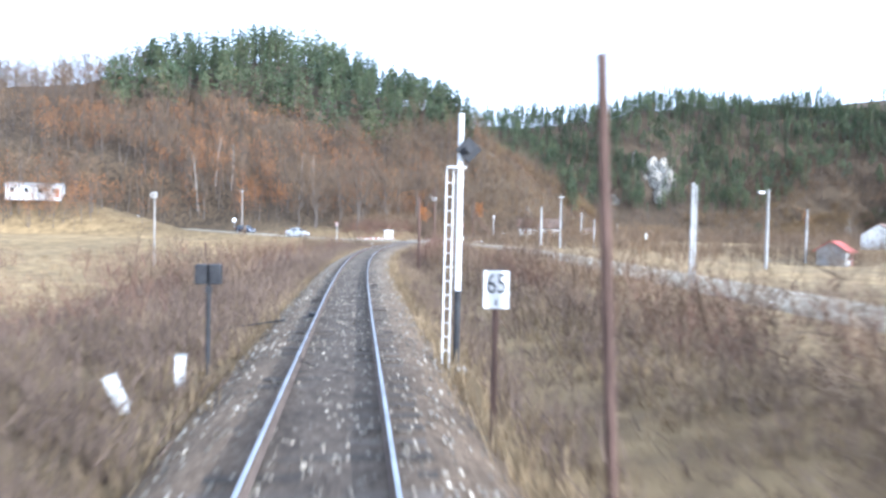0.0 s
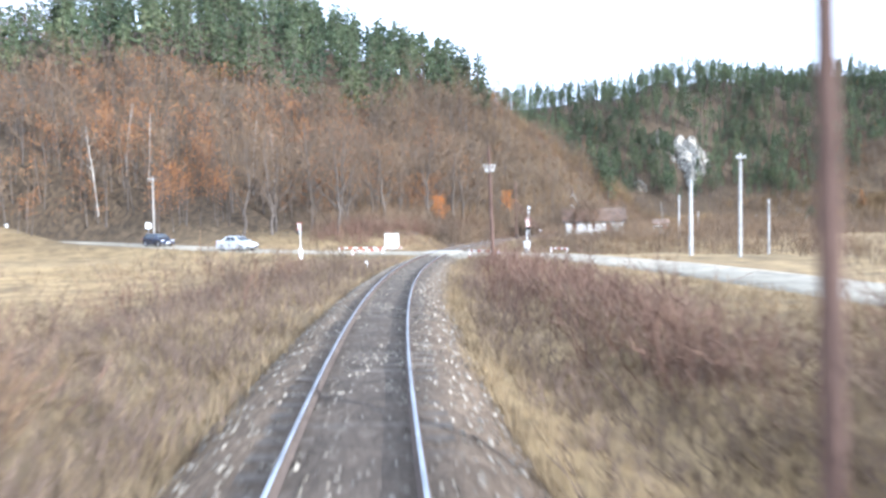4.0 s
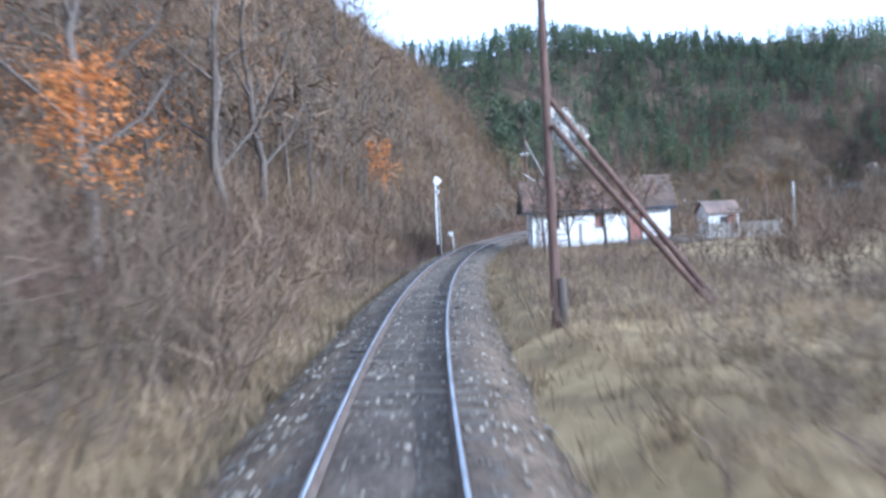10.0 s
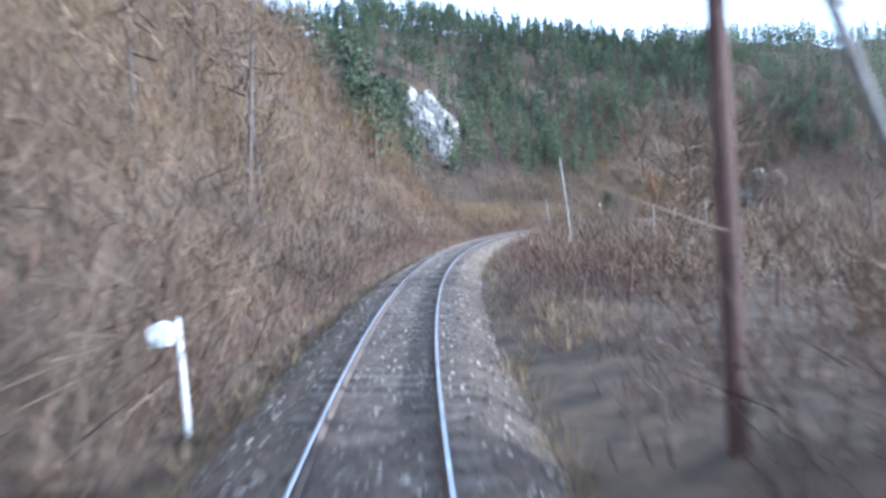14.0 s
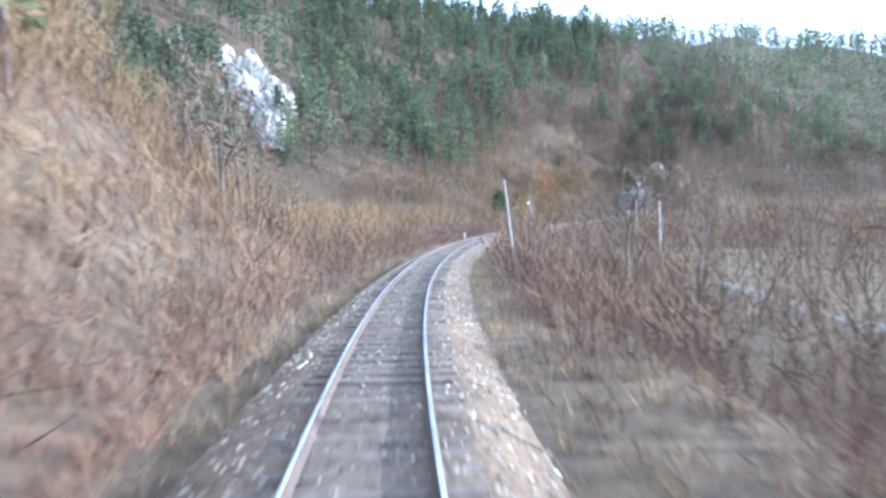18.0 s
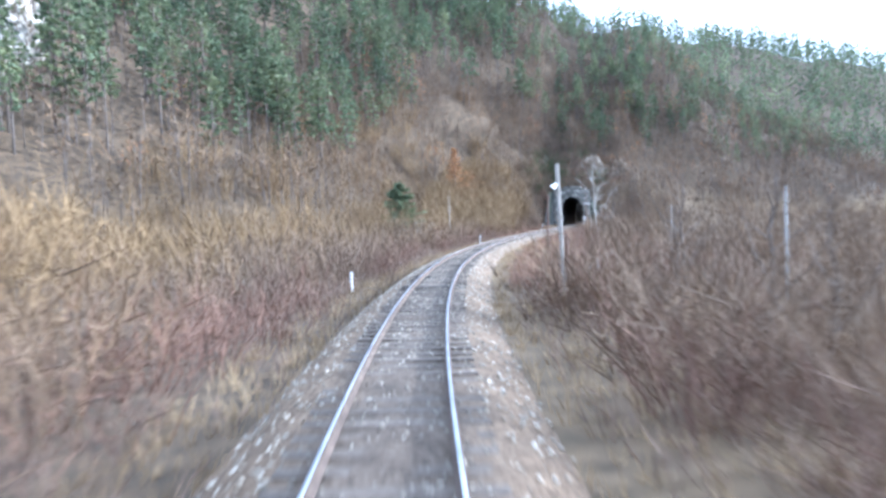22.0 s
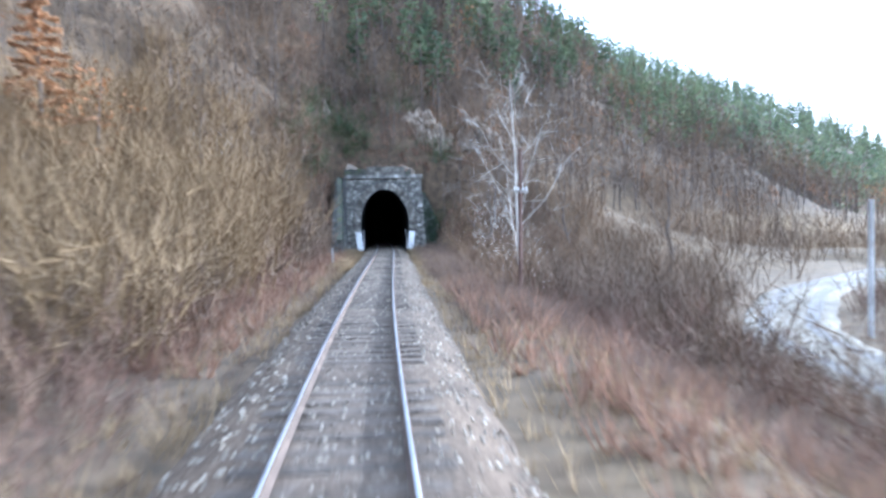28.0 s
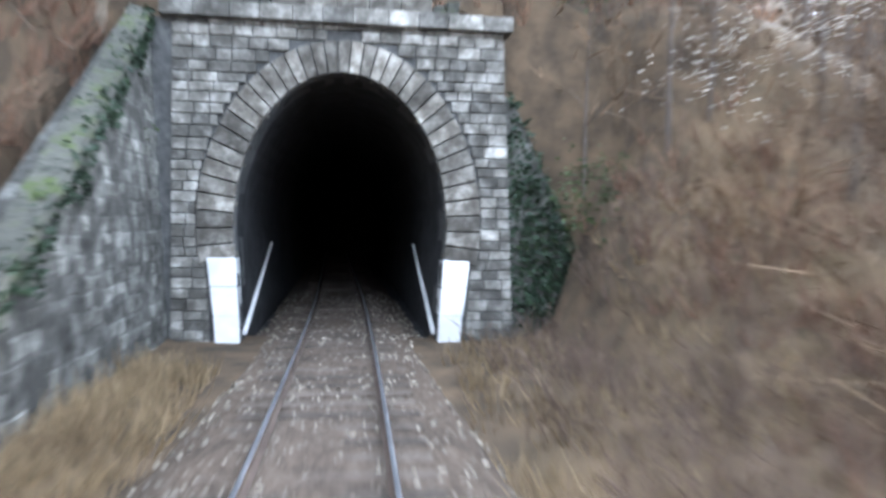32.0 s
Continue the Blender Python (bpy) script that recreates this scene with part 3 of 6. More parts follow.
            sliver(c - d * 0.3, d, rnd.uniform(0.12, 0.26) * fat, rnd, V2, T2)
    return (np.array(V), np.array(T)), (np.array(V2), np.array(T2))


def bush(seed, height, stems=22, twigs=9, width=0.006):
    rnd = np.random.RandomState(seed)
    V, T = [], []
    for j in range(stems):
        a, r = rnd.rand() * 6.28, rnd.rand() ** 0.5 * height * 0.35
        p = np.array([math.cos(a) * r, math.sin(a) * r, -0.15])
        d = np.array([math.cos(a) * rnd.uniform(0, 0.6), math.sin(a) * rnd.uniform(0, 0.6), 1.0]) + rnd.normal(size=3) * 0.12
        d = d * height * rnd.uniform(0.6, 1.1)
        sliver(p, d, width * 1.5, rnd, V, T)
        for q in range(twigs):
            s = p + d * rnd.uniform(0.25, 0.95)
            e = d * 0.25 + rnd.normal(size=3) * height * 0.16 + np.array([0, 0, 0.05])
            sliver(s, e, width, rnd, V, T)
    return np.array(V), np.array(T)


def tuft(seed, blades=7, h=0.55, w=0.015):
    rnd = np.random.RandomState(seed)
    V, T = [], []
    for j in range(blades):
        a = rnd.rand() * 6.28
        p = np.array([math.cos(a), math.sin(a), 0]) * rnd.rand() * 0.16 + np.array([0, 0, -0.05])
        d = np.array([math.cos(a) * rnd.uniform(0.1, 0.8), math.sin(a) * rnd.uniform(0.1, 0.8), 1]) * h * rnd.uniform(0.5, 1.1)
        sliver(p, d, w, rnd, V, T)
    return np.array(V), np.array(T)


def leaves(seed, crown, per, size, droop=0.3):
    """Small leaves scattered along the twigs of a crown."""
    rnd = np.random.RandomState(seed)
    cv, ct = crown
    V, T = [], []
    for tri in ct:
        for _ in range(per):
            u = rnd.uniform(0.3, 1.1)
            p = cv[tri[0]] * (1 - u) + cv[tri[2]] * u + rnd.normal(size=3) * 0.12
            d = rnd.normal(size=3)
            d = d / np.linalg.norm(d) * size * rnd.uniform(0.7, 1.4)
            sliver(p, d, size * 0.35, rnd, V, T)
    return np.array(V), np.array(T)


def scatter(seed, count, area, ok):
    """Random places in a rectangle that pass a test on x, y, s, lat."""
    r = np.random.RandomState(seed)
    x0, y0, x1, y1 = area
    x, y = r.uniform(x0, x1, count), r.uniform(y0, y1, count)
    s, lat = along(x, y)
    k = ok(x, y, s, lat)
    return x[k], y[k]


def lane_half(x):
    return np.interp(x, [150, 188, 205, 225], [0.65, 0.8, 1.6, 2.0])


def clear_of_roads(x, y, m=1.0):
    return (near_line(x, y, ROAD)[0] > 3.4 + m) & (near_line(x, y, LANE)[0] > lane_half(x) + 0.35 + m)


def grove(name, kinds, x, y, size, seed, mats, label, category):
    """A far wood as one object: trunks and crowns."""
    r = np.random.RandomState(seed)
    z = ground_height(x, y)
    pick = r.randint(0, len(kinds), len(x))
    lists, index = [], []
    for k, (trunk, crown) in enumerate(kinds):
        m = pick == k
        if not m.any():
            continue
        pos = np.stack([x[m], y[m], z[m]], -1)
        yaw, sc = r.uniform(0, 6.28, m.sum()), r.uniform(size[0], size[1], m.sum())
        sc3 = np.stack([sc * r.uniform(0.85, 1.15, len(sc)), sc * r.uniform(0.85, 1.15, len(sc)), sc], -1)
        for i, part_ in enumerate((trunk, crown)):
            if part_ is None or not len(part_[1]):
                continue
            v, t = pieces(part_[0], part_[1], pos, yaw, sc3)
            lists.append((v, t))
            index.append(np.full(len(t), i))
    v, t = join(lists)
    return tagged(soup(name, v, t, mats, np.concatenate(index)), label, category, kind="stuff")


bare_kinds = [bare_tree(100 + i, 9.0, limbs=7, twigs=7, width=0.04, spread=0.35, stem=0.10, k=3, sides=4) for i in range(6)]
lite_kinds = [bare_tree(130 + i, 9.0, limbs=6, twigs=5, width=0.055, spread=0.37, stem=0.10, k=3, sides=4) for i in range(6)]
pine_kinds = [pine_tree(200 + i, 11.0, bare=0.18 + 0.1 * (i % 3), width=0.17 + 0.02 * (i % 2), sprays=7, whorls=27, fat=1.75, rounded=i != 1) for i in range(5)]
tall_pines = [pine_tree(220 + i, 15.0, bare=0.2 + 0.08 * i, width=0.14 + 0.015 * (i % 2), sprays=8, whorls=27, fat=2.3, rounded=i != 2) for i in range(5)]
leaf_kinds = [(tr, leaves(160 + i, cr, 1, 0.22)) for i, (tr, cr) in enumerate(bare_kinds[:3])]
bush_kinds = [bush(300 + i, 1.6, stems=14, twigs=7, width=0.009) for i in range(6)]
brush_kinds = [(None, bush(310 + i, 3.4, stems=12, twigs=8, width=0.016)) for i in range(5)]
tuft_kinds = [tuft(400 + i) for i in range(5)]


def green_zone(x, y):
    """Where conifers stand: the crown of the first hill and most of the far slopes."""
    h = hills(x, y)
    first = (x < 75) & (y < 300)
    noise_ = waves(x, y, 55, 21)
    far = (x >= 232) & (y < 345) & (h > 17) & (x < 300) & (waves(x, y, 17, 23) > 0.05)
    gaps = waves(x, y, 13, 24) > -0.6
    return np.where(first, (h > 24 + 8 * noise_) & (x > -66 + 8 * noise_) & (x < 34), gaps & (h > 8 + 4 * noise_) & (x < 305 + 10 * noise_) & ~((y < 345) & (x > 232)) | far)


def rocky(x, y):
    """Bare ground round the cliffs."""
    u = np.clip(((x - 140) * 17 + (y - 324) * 34) / (17 * 17 + 34 * 34), 0, 1)
    return ((np.hypot(x - 140 - 17 * u, y - 324 - 34 * u) < 3.2 + 3 * u) & (u > 0.15)) | (np.hypot(x - 125, y - 335) < 4) | (np.hypot(x - 148, y - 368) < 5)


def wooded(x, y, s, l, least):
    """Hill ground left of the line, or round the tunnel."""
    return (hills(x, y) > least) & ((l < 0) | (s > 446))


x, y = scatter(31, 6300, (-130, 118, 120, 262), lambda x, y, s, l: wooded(x, y, s, l, 2.5) & (np.abs(l) > 7) & ~((s > 220) & (l > -42)) & ~green_zone(x, y) & clear_of_roads(x, y))
grove("hillside_wood", lite_kinds + bare_kinds[:3], x, y, (0.65, 1.25), 41, [M_BARK, M_TWIG], "dense bare brown deciduous wood on the hillside", "wood")
x, y = scatter(32, 2300, (-130, 150, 80, 262), lambda x, y, s, l: wooded(x, y, s, l, 12) & (np.abs(l) > 12) & green_zone(x, y))
grove("hilltop_pines", pine_kinds, x, y, (0.7, 1.2), 42, [M_BARK, M_PINE], "green pines crowning the hill", "wood")
x, y = scatter(33, 4700, (20, 290, 340, 440), lambda x, y, s, l: wooded(x, y, s, l, 3) & (np.abs(l) > 10) & ~((s > 375) & (s < 448) & (l > -27)) & ~rocky(x, y) & green_zone(x, y))
grove("valley_side_pines", tall_pines, x, y, (0.42, 0.9), 43, [M_BARK, M_PINE], "dark green pines on the far valley side", "wood")
x, y = scatter(34, 5000, (20, 240, 380, 420), lambda x, y, s, l: wooded(x, y, s, l, 2) & (np.abs(l) > 9) & ~((s > 375) & (s < 446) & (l > -21)) & ~rocky(x, y) & ~green_zone(x, y) & ~((s > 430) & (s < 470) & (np.abs(l) < 9)))
grove("valley_side_wood", lite_kinds, x, y, (0.55, 1.1), 44, [M_BARK, M_TWIG], "bare brown trees on the slopes round the tunnel", "wood")
x, y = scatter(30, 4000, (55, 225, 268, 352), lambda x, y, s, l: (l < -16) & (hills(x, y) > 0.6) & (hills(x, y) < 30) & ~rocky(x, y) & ~((s > 375) & (s < 446) & (l > -19)))
grove("lower_slope_wood", lite_kinds, x, y, (0.3, 0.75), 40, [M_BARK, M_TWIG], "low bare trees at the foot of the slopes", "wood")
x, y = scatter(37, 4500, (225, 236, 360, 392), lambda x, y, s, l: (ground_height(x, y) > 3) & (~green_zone(x, y) | (np.abs(l) < 11) | (l > 0)) & ~((s > 435) & (s < 454) & (np.abs(l) < 6)))
grove("tunnel_hill_wood", lite_kinds, x, y, (0.4, 0.85), 47, [M_BARK, M_TWIG], "bare grey-brown wood covering the hill over the tunnel", "wood")
x, y = scatter(40, 1300, (262, 250, 370, 400), lambda x, y, s, l: (s > 462) & (hills(x, y) > 12 + 5 * waves(x, y, 18, 91)))
grove("tunnel_hill_pines", tall_pines, x, y, (0.35, 0.7), 50, [M_BARK, M_PINE], "dark green pines on the ridge behind the tunnel", "wood")
x, y = scatter(41, 500, (225, 236, 350, 380), lambda x, y, s, l: (s > 452) & (hills(x, y) > 4) & (hills(x, y) < 30) & (np.abs(l) > 3))
grove("tunnel_hill_undergrowth", leaf_kinds, x, y, (0.25, 0.5), 51, [M_BARK, M_RUSTLEAF], "low rusty-leaved trees on the hill over the tunnel", "wood")
x, y = scatter(38, 4300, (60, 120, 330, 290), lambda x, y, s, l: (l > 14) & (l < 95) & (s > 195) & (s < 470) & clear_of_roads(x, y, 1.2) & (waves(x, y, 30, 51) > -0.4) & ~((x < 66) & (y < 186) & (y > 150)))
grove("riverside_wood", brush_kinds, x, y, (0.5, 1.5), 48, [M_BARK, M_TWIG], "bare riverside thicket on the valley floor", "wood")
x, y = scatter(39, 1900, (-80, 128, 24, 190), lambda x, y, s, l: (hills(x, y) > 0.5) & clear_of_roads(x, y, 1) & (l < -10) & (waves(x, y, 20, 78) > -0.1))
grove("rusty_undergrowth", leaf_kinds, x, y, (0.35, 0.95), 49, [M_BARK, M_RUSTLEAF], "low trees with rusty dry leaves at the foot of the hill", "wood")
x, y = scatter(35, 1300, (-130, 130, 330, 380), lambda x, y, s, l: wooded(x, y, s, l, 2) & (np.abs(l) > 9) & ~rocky(x, y) & (waves(x, y, 38, 77) > 0.15))
grove("rusty_leaved_trees", leaf_kinds, x, y, (0.5, 0.95), 45, [M_BARK, M_RUSTLEAF], "trees that keep their rusty dry leaves among the bare wood", "wood")
x, y = scatter(36, 5200, (345, 110, 690, 440), lambda x, y, s, l: (hills(x, y) > 3))
grove("distant_wood", [pine_tree(240 + i, 11.0, bare=0.1, width=0.2, sprays=4, whorls=11, fat=4.0, rounded=i != 1) for i in range(4)], x, y, (0.6, 1.15), 46, [M_BARK, M_PINE], "distant pine wood beyond the valley", "wood")

# ---- low growth beside the line ----
def band(seed, count, s0, s1, l0, l1):
    r = np.random.RandomState(seed)
    s, l = r.uniform(s0, s1, count), r.uniform(l0, l1, count)
    x, y = on_many(s, l)
    keep = clear_of_roads(x, y, 0.3) & ~in_house(x, y)
    return x[keep], y[keep]


HOUSE_AT, HOUSE_TURN = (41.5, 176.5), -21.7


def in_house(x, y):
    c, s = math.cos(radians(HOUSE_TURN)), math.sin(radians(HOUSE_TURN))
    u = (x - HOUSE_AT[0]) * c + (y - HOUSE_AT[1]) * s
    v = -(x - HOUSE_AT[0]) * s + (y - HOUSE_AT[1]) * c
    return (u > -0.6) & (u < 10.9) & (v > -0.7) & (v < 5)


def growth(name, kinds, places, size, seed, material, label, category):
    lists = []
    r = np.random.RandomState(seed)
    x = np.concatenate([p[0] for p in places])
    y = np.concatenate([p[1] for p in places])
    z = ground_height(x, y)
    pick = r.randint(0, len(kinds), len(x))
    for k, (bv, bt) in enumerate(kinds):
        m = pick == k
        if m.any():
            pos = np.stack([x[m], y[m], z[m]], -1)
            sc = r.uniform(size[0], size[1], m.sum())
            lists.append(pieces(bv, bt, pos, r.uniform(0, 6.28, m.sum()), np.stack([sc * r.uniform(0.8, 1.3, len(sc)), sc * r.uniform(0.8, 1.3, len(sc)), sc], -1), r.normal(0, 0.12, m.sum())))
    v, t = join(lists)
    return tagged(soup(name, v, t, [material]), label, category, kind="stuff")


growth("dry_grass", tuft_kinds, [band(501, 6000, -4, 110, -9, -2.3), band(502, 5200, -4, 108, 2.3, 9), band(503, 2600, -4, 105, -40, -9), band(504, 3600, 35, 104, 6.5, 17),
                                 band(505, 3600, 118, 186, 2.3, 12), band(506, 3400, 118, 168, -7, -2.4), band(507, 3600, 200, 440, 2.3, 6), band(508, 2600, 190, 445, -4.2, -2.3), band(509, 1100, 432, 450, 2.2, 9),
                                 band(510, 1300, 426, 448, -3.6, -2.2), band(571, 900, -4, 108, -2.5, -1.75), band(572, 700, -4, 108, 1.8, 2.5), band(573, 700, 120, 200, -2.5, -1.8), band(574, 600, 120, 200, 1.85, 2.5), band(578, 900, 320, 405, 5, 12), band(592, 1600, 100, 140, -30, -6), band(593, 1500, 112, 150, 4, 30)],
       (0.55, 1.3), 601, M_GRASS, "tall pale dry winter grass along the line", "grass")
growth("dead_weeds", [bush(320 + i, 0.8, stems=6, twigs=3, width=0.009) for i in range(4)],
       [band(511, 2600, -4, 108, -12, -2.6), band(580, 900, -4, 60, -7, -2.4), band(512, 2500, -4, 106, 2.8, 11), band(513, 1000, 120, 200, 3, 14), band(514, 900, 195, 440, 3.0, 9), band(515, 1100, 130, 440, -6, -2.6), band(517, 700, 160, 240, -6.5, -2.8), band(518, 900, 400, 451, 3, 8), band(545, 500, 188, 230, 2.8, 15), band(546, 700, 205, 335, 3, 9), band(544, 700, 330, 405, 12, 30), band(577, 900, 325, 405, 5.5, 12), band(516, 500, 425, 452, 4, 14), band(595, 1100, 452.6, 467, -9, 12), band(599, 2200, 322, 425, 9, 36), band(567, 900, 340, 420, 5, 14)],
       (0.6, 1.4), 602, M_GRASS_DK, "brown dead weeds and brambles beside the track", "weeds")
growth("trackside_scrub", bush_kinds, [band(521, 260, 140, 215, -8, -4), band(522, 260, 140, 225, -16, -7), band(523, 260, 215, 330, -10.5, -4.6), band(524, 220, 330, 440, -10.5, -4.8), band(519, 120, 424, 436, -11, -4.8), band(547, 40, 192, 226, 5, 18), band(525, 260, 205, 330, 5.5, 16), band(526, 90, 425, 452, 7, 16),
                                       band(527, 60, 30, 105, -13, -5.5), band(582, 90, 262, 326, 4.2, 7.5), band(528, 80, 5, 60, 6, 14), band(529, 180, 118, 190, 14, 40), band(520, 160, 60, 110, 26, 60), band(594, 120, 116, 170, 8, 34)],
       (0.7, 1.9), 603, M_TWIG, "bare grey-brown scrub on the railway banks", "scrub")
growth("reddish_scrub", bush_kinds, [band(531, 110, 60, 104, 4.4, 8.5), band(584, 60, 20, 100, -12, -5.5), band(589, 70, 25, 105, -34, -12), band(585, 60, 262, 330, 4.2, 7.0), band(532, 450, 126, 172, -17, -6.5), band(559, 500, 330, 448, 6.5, 16), band(558, 110, 8, 70, 8, 15.5), band(533, 200, 240, 400, -7, -3.6), band(535, 150, 205, 320, 4, 9), band(536, 60, 405, 440, -9, -4), band(598, 260, 224, 290, -26, -9), band(566, 300, 322, 420, 11, 38)],
       (0.5, 1.3), 604, M_TWIG_RED, "reddish-brown bramble and hazel scrub", "scrub")
M_BRACKEN = thin(mat("dead_bracken", [(0.17, 0.10, 0.068), (0.28, 0.17, 0.11)], 0.4, 0.9, bump=0, per="island", big=0.08), 0.3)
growth("dead_bracken", [tuft(410 + i, 12, 0.8, 0.022) for i in range(4)], [band(534, 1100, 325, 418, 3.3, 8.5), band(538, 700, 395, 440, -9, -3.4), band(539, 350, 425, 451, 5.5, 14), band(537, 700, 175, 260, -7, -3.4), band(530, 500, 446, 452, -9, -4.8), band(596, 500, 452.6, 462, -10, 12), band(597, 1800, 222, 288, -30, -8), band(568, 900, 335, 420, 7, 16)],
       (0.6, 1.3), 606, M_BRACKEN, "orange-brown dead bracken on the banks", "bracken")
growth("bank_thicket", [b_[1] for b_ in brush_kinds], [band(551, 560, 130, 232, -22, -7.5), band(576, 800, 214, 292, -46, -12), band(553, 220, 395, 441, -17, -6), band(555, 420, 453.2, 484, -14, 14), band(587, 260, 440, 500, 12, 60), band(588, 60, 444, 451, -10, -5.4), band(590, 300, 198, 252, -36, -9), band(540, 170, 443, 462, -24, -6.5), band(575, 1000, 388, 450, -46, -14), band(556, 280, 410, 443, 6, 22), band(548, 60, 443, 451, 11, 22), band(557, 100, 226, 300, 9, 20), band(586, 90, 288, 326, 8, 11.5), band(550, 240, 300, 410, 9, 13)],
       (0.35, 0.95), 607, M_TWIG, "dense bare brown thicket on the banks", "thicket")
growth("golden_thicket", [b_[1] for b_ in brush_kinds], [band(552, 440, 222, 335, -28, -8), band(554, 420, 330, 430, -30, -7), band(549, 260, 150, 225, -20, -7.5), band(591, 260, 196, 250, -34, -9)],
       (0.3, 0.85), 609, M_TWIG_OCHRE, "golden-brown leafless thicket on the low ground", "thicket")
M_EVERGREEN = thin(mat("evergreen_shrub_leaves", [(0.03, 0.05, 0.018), (0.075, 0.105, 0.035)], 1.5, 0.6, bump=0, per="island"), 0.3)
shrub = [leaves(350 + i, bush(351 + i, 2.2, stems=12, twigs=5, width=0.01), 3, 0.16) for i in range(3)]
growth("evergreen_shrubs", shrub, [band(561, 26, 453, 466, -5, 6), band(565, 30, 452.6, 457, -7, -1), band(562, 40, 446, 455, -9.5, -5.2), band(563, 10, 450, 458, 4.6, 7), band(564, 14, 262, 300, -30, -16)],
       (0.4, 1.0), 608, M_EVERGREEN, "dark green ivy and evergreen shrubs over the tunnel mouth", "shrub")
growth("ochre_thicket", [bush(340 + i, 3.2, stems=26, twigs=12, width=0.016) for i in range(4)], [band(541, 300, 250, 425, -34, -12), band(542, 170, 396, 430, -18, -6), band(543, 50, 430, 441, -18, -9)],
       (0.6, 1.35), 605, M_TWIG_OCHRE, "ochre willow thicket in the low ground by the line", "thicket")


# ---- single trees ----
def tree_kind(name, trunk, crown, bark, leaf):
    """The meshes of one kind of tree, shared by its trees."""
    out = []
    for nm, (v, t), m in (("trunk", trunk, bark), ("crown", crown, leaf)):
        ob = soup(nm, v, t, [m])
        out.append(ob.data)
        bpy.data.objects.remove(ob)
    return out


def tree(name, meshes, x, y, size, turn, label, category, group="", sink=0.0, lean=0.0):
    z = float(ground_height(np.array([x]), np.array([y]))[0])
    t = thing(name, pose(x, y, z - sink, 0, lean, turn) @ Matrix.Diagonal((size, size, size, 1)), label, category, group)
    for nm, me in zip(("trunk", "crown"), meshes):
        part_ob = new(nm, me)
        part_ob.parent = t
    return t


big_bare = [tree_kind("oak", *bare_tree(700 + i, 11.0, limbs=11, twigs=24, width=0.017, spread=0.46, stem=0.19, lean=0.08, first=0.2, k=8, crook=0.16, limb=0.62), M_BARK, M_TWIG) for i in range(4)]
birch_bare = [tree_kind("birch", *bare_tree(720 + i, 11.0, limbs=9, twigs=12, width=0.012, spread=0.2, stem=0.10, lean=0.08, first=0.45), M_BIRCH, M_TWIG) for i in range(2)]
r = random.Random(9)
for k in range(58):
    s, l = r.uniform(122, 206), -r.uniform(12.5, 34)
    if s < 135 and l > -13:
        continue
    p = on(s, l)
    if near_line(np.array([p.x]), np.array([p.y]), ROAD)[0][0] < 6:
        continue
    tree("bare_tree", big_bare[k % 4], p.x, p.y, r.uniform(0.6, 1.1), r.uniform(0, 360), "bare brown deciduous tree on the wooded hillside", "tree", "trees of the hillside", lean=r.uniform(-5, 5))
for x, y, sz, ln in ((-33.5, 158, 1.25, -8), (-30.5, 161, 1.1, 3), (-27, 160, 1.0, 2), (-12, 158, 1.1, 2), (-9, 160, 0.95, -4)):
    tree("birch_tree", birch_bare[int(x) % 2], x, y, sz, 40 * sz, "slender birch with pale bark above the road", "tree", "birches by the road", lean=ln)
for x, y, sz in ((13.5, 156.0, 1.3), (1.5, 146.5, 1.2), (-3.0, 147.0, 1.35), (5.2, 150.0, 1.1), (-8.0, 150.0, 1.25), (-14.0, 152.0, 1.1), (18.5, 160.5, 1.2), (21.0, 167.0, 1.25), (9.0, 153.0, 0.95)):
    tree("bare_tree", big_bare[int(sz * 20) % 4], x, y, sz, 290 * sz, "tall dark bare tree above the cutting", "tree", "trees of the hillside")
fruit = [tree_kind("fruit", *bare_tree(740 + i, 4.6, limbs=12, twigs=34, width=0.016, spread=0.8, stem=0.11, lean=0.09, first=0.2), M_BARK, M_TWIG) for i in range(2)]
for (x, y, sz), label in zip(((37.6, 168.2, 1.0), (41.2, 171.1, 1.0), (43.3, 169.9, 1.1), (43.7, 167.9, 1.1)), ("gnarled bare fruit tree in front of the white cottage", "bare fruit tree by the cottage wall", "bare fruit tree beside the red cottage door", "bare fruit tree in the cottage garden")):
    tree("fruit_tree", fruit[int(x) % 2], x, y, sz, 70 * sz, label, "tree", "fruit trees of the garden")
ob_, oc_ = bare_tree(760, 6.0, limbs=9, twigs=16, width=0.012, spread=0.34, stem=0.09)
orange = tree_kind("orange", ob_, leaves(761, oc_, 2, 0.17), M_BARK, M_ORANGE)
for x, y, sz in ((14.2, 148.6, 0.87), (32.2, 184.2, 1.02)):
    tree("orange_leaved_tree", orange, x, y, sz, 50 * sz, "young tree still full of bright orange autumn leaves", "tree", "orange-leaved trees")
M_LARCH = thin(mat("rusty_larch_needles", [(0.27, 0.142, 0.064), (0.42, 0.24, 0.115)], 1.2, 0.8, bump=0, per="island"), 0.3)
larch = pine_tree(780, 11.5, bare=0.04, width=0.26, sprays=30, whorls=70, fat=0.8)
larch_m = tree_kind("larch", larch[0], larch[1], M_BARK, M_LARCH)
tree("larch", larch_m, 216.8, 321.3, 0.8, 0, "conical larch with rust-orange needles by the tunnel", "tree")
spruce = pine_tree(781, 4.6, bare=0.0, width=0.55, sprays=44, whorls=60, fat=0.6)
spruce_m = tree_kind("spruce", spruce[0], spruce[1], M_BARK, M_PINE)
tree("spruce", spruce_m, 187.3, 312.0, 1.3, 0, "bushy dark green conifer in the ochre thicket", "tree")
